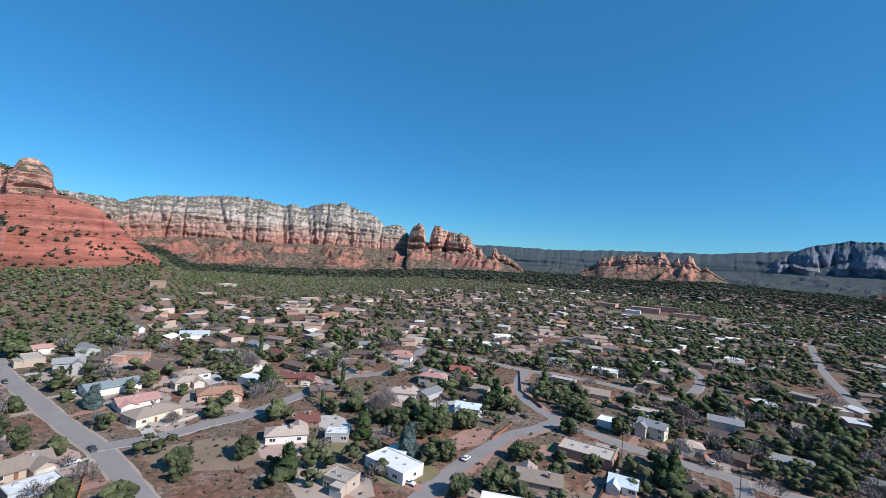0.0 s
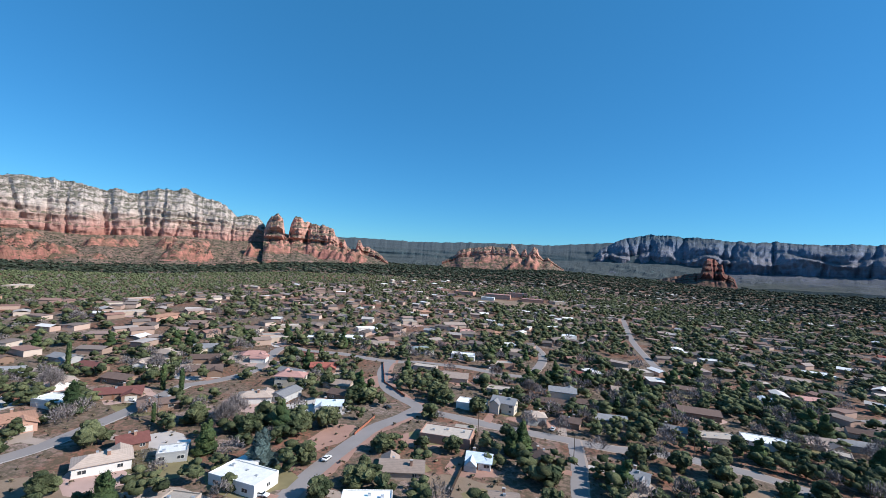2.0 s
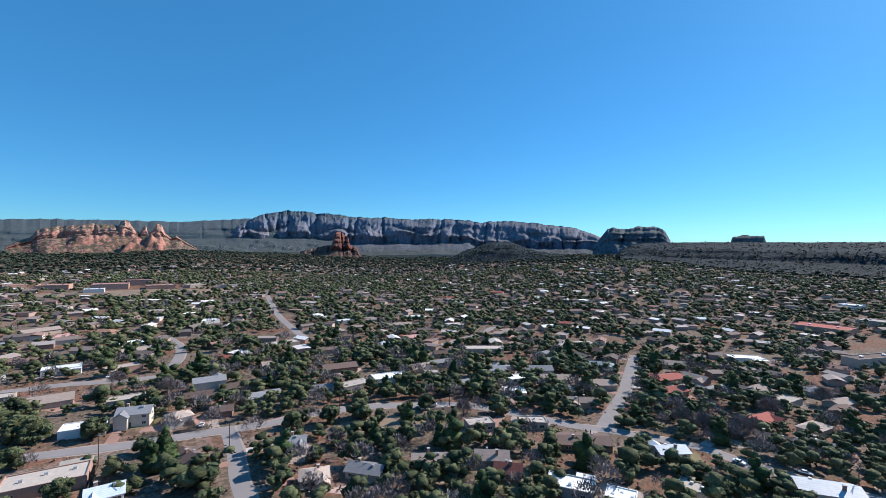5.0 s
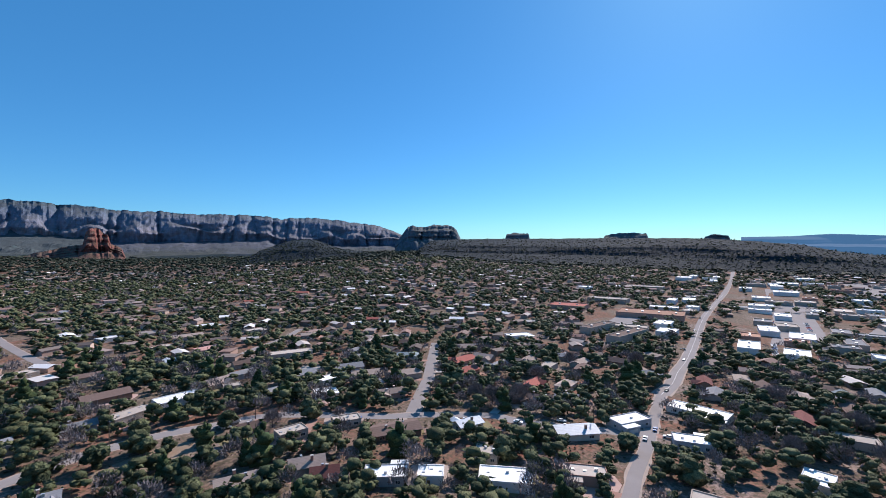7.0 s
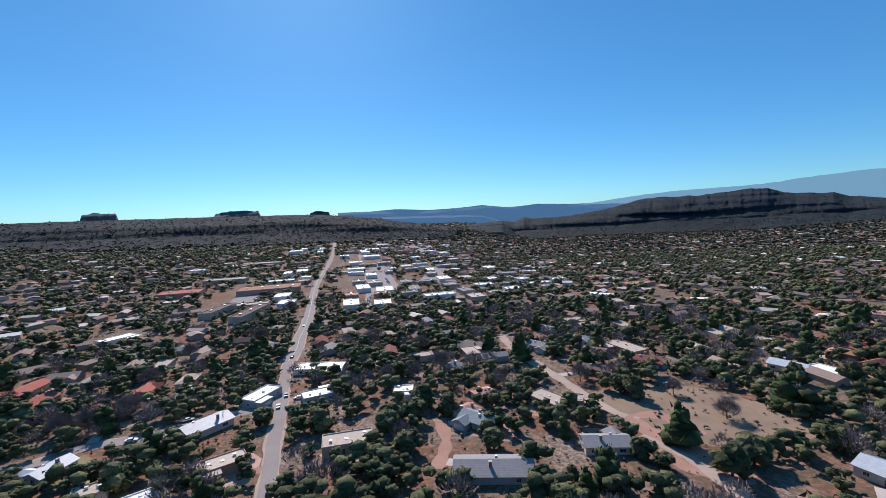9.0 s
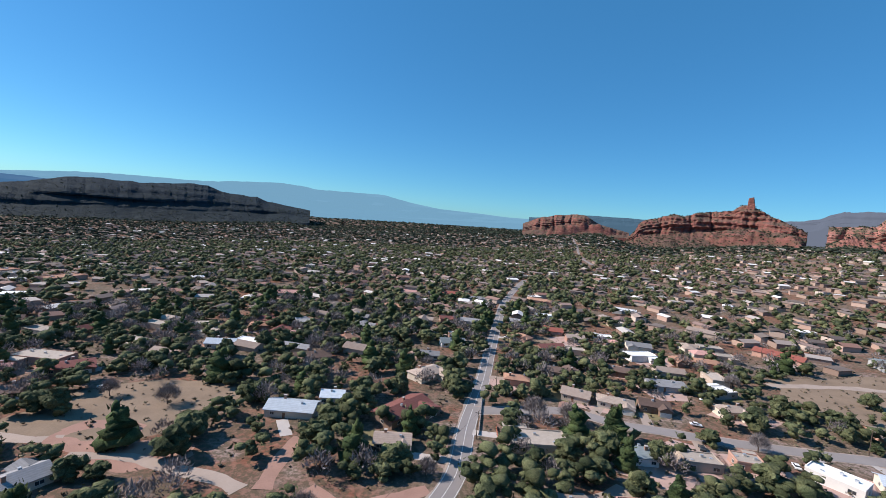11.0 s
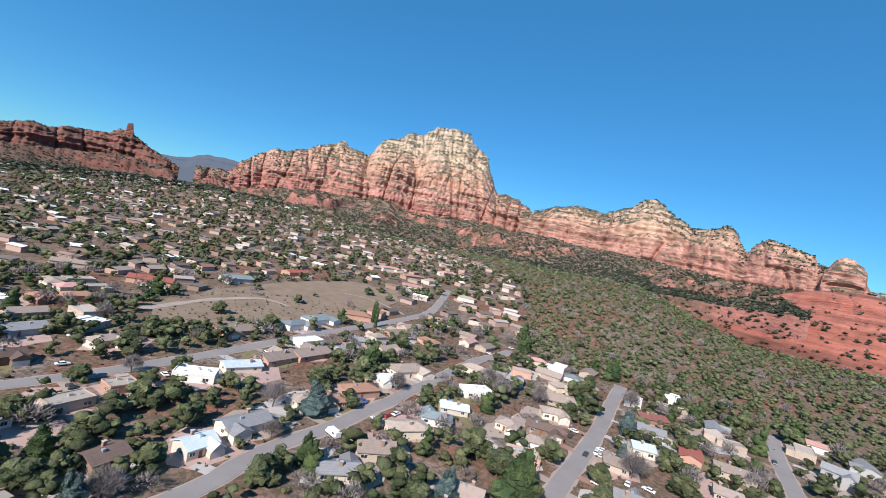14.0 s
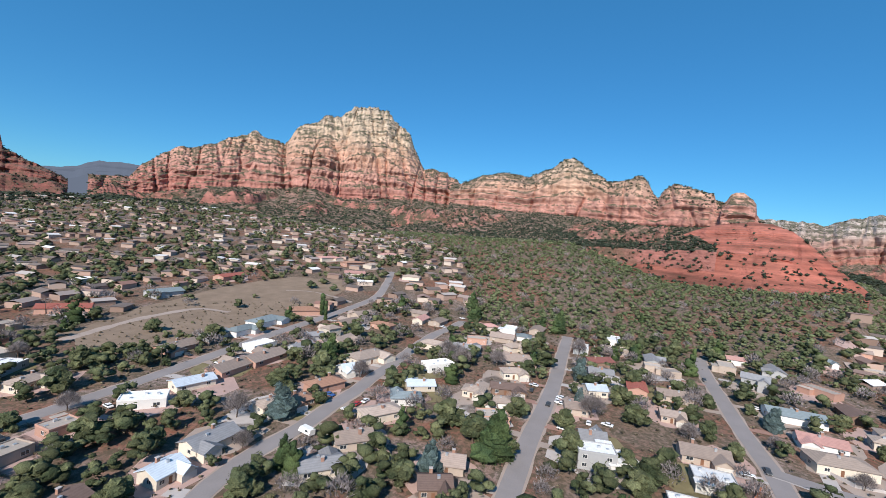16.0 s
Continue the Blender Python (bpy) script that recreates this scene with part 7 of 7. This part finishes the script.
# ---- cars ----
def build_car(paint, label, van=False, far=False):
    """A car along x: body, glazed cabin, four wheels with rims, lamps."""
    car = new("car")
    length, width, top = (6.2, 2.2, 2.7) if van else (4.5, 1.8, 1.45)
    side = [(-0.5, 0.35), (-0.5, 0.62), (-0.42, 0.66), (-0.2, 0.64), (0.28, 0.62), (0.47, 0.52), (0.5, 0.35)] if not van else [(-0.5, 0.25), (-0.5, 0.92), (-0.46, 0.97), (0.30, 0.97), (0.36, 0.9), (0.45, 0.48), (0.5, 0.42), (0.5, 0.25)]
    zs = top / (1.0 if not van else 1.0)
    bm = bmesh.new()
    rows = []
    for y, inset in ((-width / 2, 0.0), (-width / 2 + 0.12, 0.06), (width / 2 - 0.12, 0.06), (width / 2, 0.0)):
        rows.append([bm.verts.new((x * length, y, z * zs + (inset if z > 0.4 else 0))) for x, z in side])
    for a, c in zip(rows, rows[1:]):
        for i in range(len(side)):
            k = (i + 1) % len(side)
            bm.faces.new((a[i], c[i], c[k], a[k]))
    bm.faces.new(rows[0])
    bm.faces.new(rows[-1][::-1])
    part("body", bm, paint, car)
    if not van:
        bm = bmesh.new()
        v = box(bm, -1.5, 0.95, -0.82, 0.82, 0.88, 1.38)
        for q in v[4:]:
            q.co.x = q.co.x * 0.68 - 0.12
            q.co.y *= 0.82
        cabin = part("cabin", bm, GLASS, car, "dark window glass")
        bm = bmesh.new()
        box(bm, -1.1, 0.5, -0.68, 0.68, 1.37, 1.45)
        part("car_roof", bm, paint, cabin)
    else:
        bm = bmesh.new()
        for y in (-width / 2 - 0.02, width / 2 - 0.02):
            box(bm, -1.8, -0.6, y, y + 0.04, 1.5, 2.1)
        part("side_window", bm, GLASS, car, "dark window glass")
    tyre, rim = bpy.data.meshes.new("tyre"), bpy.data.meshes.new("rim")
    for me, r, w in ((tyre, 0.33, 0.22), (rim, 0.2, 0.24)):
        bm = bmesh.new()
        bmesh.ops.create_cone(bm, cap_ends=True, segments=14, radius1=r, radius2=r, depth=w, matrix=Matrix.Rotation(radians(90), 4, "X"))
        bm.to_mesh(me)
        bm.free()
    for x in (-0.31, 0.31):
        for y in (-1, 1):
            wheel = link("wheel", tyre, RUBBER, car)
            wheel.location = (x * length, y * (width / 2 - 0.1), 0.33)
            if not far:
                link("rim", rim, VENT, wheel)
    for y in (() if far else (-0.6, 0.6)):
        bm = bmesh.new()
        box(bm, length / 2 - 0.06, length / 2 + 0.02, y - 0.16, y + 0.16, 0.55, 0.7)
        part("headlight", bm, LINE_PAINT, car, "clear headlight")
    return tagged(car, label, "van" if van else "car", "parked cars")


RUBBER = plain("tyre_rubber", (0.03, 0.03, 0.03), 0.85)
PAINTS = {"w": ("white", (0.75, 0.75, 0.75)), "r": ("red", (0.45, 0.04, 0.04)), "d": ("dark grey", (0.05, 0.055, 0.06)), "b": ("blue", (0.05, 0.12, 0.32)), "y": ("yellow", (0.55, 0.40, 0.06)), "v": ("white", (0.78, 0.77, 0.74))}
CARS_WEST = [(-129, -135, "w"), (-156, -56, "w"), (-162, -54, "r"), (-135, -61, "v"), (-196, 25, "w"), (-200, 27, "w"), (-191, 21, "d"), (-255, 105, "d"), (-162, 91, "d"), (-120, -87, "d"), (-166, -52, "w"), (-211, 15, "w"), (-204, 14, "d"), (-179, 43, "w"), (-178, 36, "w"), (-299, -47, "w"), (-329, -38, "w")]
CARS_SOUTH = [(-2, -119, "d"), (-8, -89, "d"), (-45, -88, "r"), (-51, -88, "y"), (-18, -199, "d"), (-14, -183, "w"), (-129, -191, "w"), (-110, -163, "w"), (135, -156, "w")]
CARS_EAST = [(213, 6, "b"), (200, 10, "w"), (204, 46, "w"), (193, 64, "w"), (127, 178, "w"), (416, -18, "d"), (375, -16, "w"), (602, -48, "d"), (518, -35, "w"), (-44, 218, "d"), (-61, 161, "b"), (132, 180, "v"), (-53, 159, "w"), (36, 216, "w"), (282, -1, "d")]
_garage = {}
for _x, _y, _k in CARS_WEST + CARS_SOUTH + CARS_EAST:
    _turn = road_heading(_x, _y)[0] + (0 if road_gap(_x, _y)[0] < 1 else _rr.choice((0, 80)))
    _m = pose(_x, _y, float(ground(_x, _y)) + 0.13, 0, 0, _turn)
    if _k not in _garage:
        _word, _c = PAINTS[_k]
        _garage[_k] = build_car(plain(_word.replace(" ", "_") + "_paint", _c, 0.3, amount=0.05), f"{_word} {'camper van' if _k == 'v' else 'car'} parked by the road", _k == "v")
        _garage[_k].matrix_basis = _m
    else:
        copy_thing(_garage[_k], _m)
_lot = {}
for _a, _b in DRIVES[::4]:
    _f, _k = _rr.uniform(0.45, 0.6), _rr.choice("wwdwbrd")
    _dx, _dy = _b[0] - _a[0], _b[1] - _a[1]
    _l = math.hypot(_dx, _dy)
    _x, _y = _a[0] + _dx * _f + _dy / _l * 4.5, _a[1] + _dy * _f - _dx / _l * 4.5
    _m = pose(_x, _y, float(ground(_x, _y)) + 0.09, 0, 0, math.degrees(math.atan2(_dy, _dx)))
    if _k not in _lot:
        _lot[_k] = build_car(_garage[_k].children[0].data.materials[0], f"{PAINTS[_k][0]} car parked off the road", False, True)
        _lot[_k].matrix_basis = _m
    else:
        copy_thing(_lot[_k], _m)
for _i in range(50):
    _row = _i % 5
    _x = 420 + 6 * (_i // 5) + (_row // 2) * 150 + _rr.uniform(-1, 1)
    _y = 8 - 0.185 * (_x - 240) + (-58, -88, -60, -92, -120)[_row]
    _k = _rr.choice("wwdwbrd")
    _m = pose(_x, _y, float(ground(_x, _y)) + 0.12, 0, 0, 80)
    if not clear_of_houses(np.array([_x]), np.array([_y]), -2)[0]:
        continue
    if _k not in _lot:
        _lot[_k] = build_car(_garage[_k].children[0].data.materials[0], f"{PAINTS[_k][0]} car in the parking lot", False, True)
        _lot[_k].matrix_basis = _m
    else:
        copy_thing(_lot[_k], _m)


# ---- poles and wires ----
POLE_WOOD = plain("pole_wood", (0.10, 0.075, 0.06), 0.9, scale=5)


def build_pole():
    pole = new("utility_pole")
    bm = bmesh.new()
    bmesh.ops.create_cone(bm, cap_ends=True, segments=8, radius1=0.17, radius2=0.11, depth=11.5, matrix=Matrix.Translation((0, 0, 4.75)))
    part("mast", bm, POLE_WOOD, pole)
    bm = bmesh.new()
    box(bm, -1.2, 1.2, -0.2, -0.06, 9.6, 9.75)
    arm = part("crossarm", bm, POLE_WOOD, pole)
    for x in (-1.05, -0.4, 0.4, 1.05):
        bm = bmesh.new()
        bmesh.ops.create_cone(bm, cap_ends=True, segments=6, radius1=0.07, radius2=0.04, depth=0.22, matrix=Matrix.Translation((x, -0.13, 9.86)))
        part("insulator", bm, VENT, arm)
    return tagged(pole, "weathered wooden utility pole with a crossarm", "utility pole", "utility poles")


POLES = [(7, -84), (-19, -138), (-30, -187), (-42, -248), (-57, -321), (-165, -148), (-212, -276), (-323, 25), (-290, 66), (-308, 112), (-341, 145), (-256, 14), (-202, 13), (-152, 5), (103, 93), (199, 31), (236, 11), (182, 128), (40, 187), (1, 201), (94, 204), (141, 176), (-132, 268), (-130, 172), (20, 294), (301, 1), (403, -12)]
_pole = None
for _x, _y in POLES:
    _m = pose(_x, _y, float(ground(_x, _y)), 0, 0, road_heading(_x, _y)[0] + 90)
    if _pole is None:
        _pole = build_pole()
        _pole.matrix_basis = _m
    else:
        copy_thing(_pole, _m)
for _run in (POLES[0:5], POLES[7:11], POLES[11:14], POLES[15:17] + POLES[25:27], POLES[18:20]):
    for (_x0, _y0), (_x1, _y1) in zip(_run, _run[1:]):
        _cu = bpy.data.curves.new("wire", "CURVE")
        _cu.dimensions, _cu.bevel_depth = "3D", 0.025
        _sp = _cu.splines.new("POLY")
        _sp.points.add(8)
        for _j in range(9):
            _f = _j / 8
            _px, _py = _x0 + (_x1 - _x0) * _f, _y0 + (_y1 - _y0) * _f
            _za, _zb = float(ground(_x0, _y0)) + 9.9, float(ground(_x1, _y1)) + 9.9
            _sp.points[_j].co = (_px, _py, _za + (_zb - _za) * _f - 3.2 * _f * (1 - _f), 1)
        _cu.materials.append(RUBBER)
        tagged(new("wire", _cu), "thin dark power line sagging between poles", "wire")
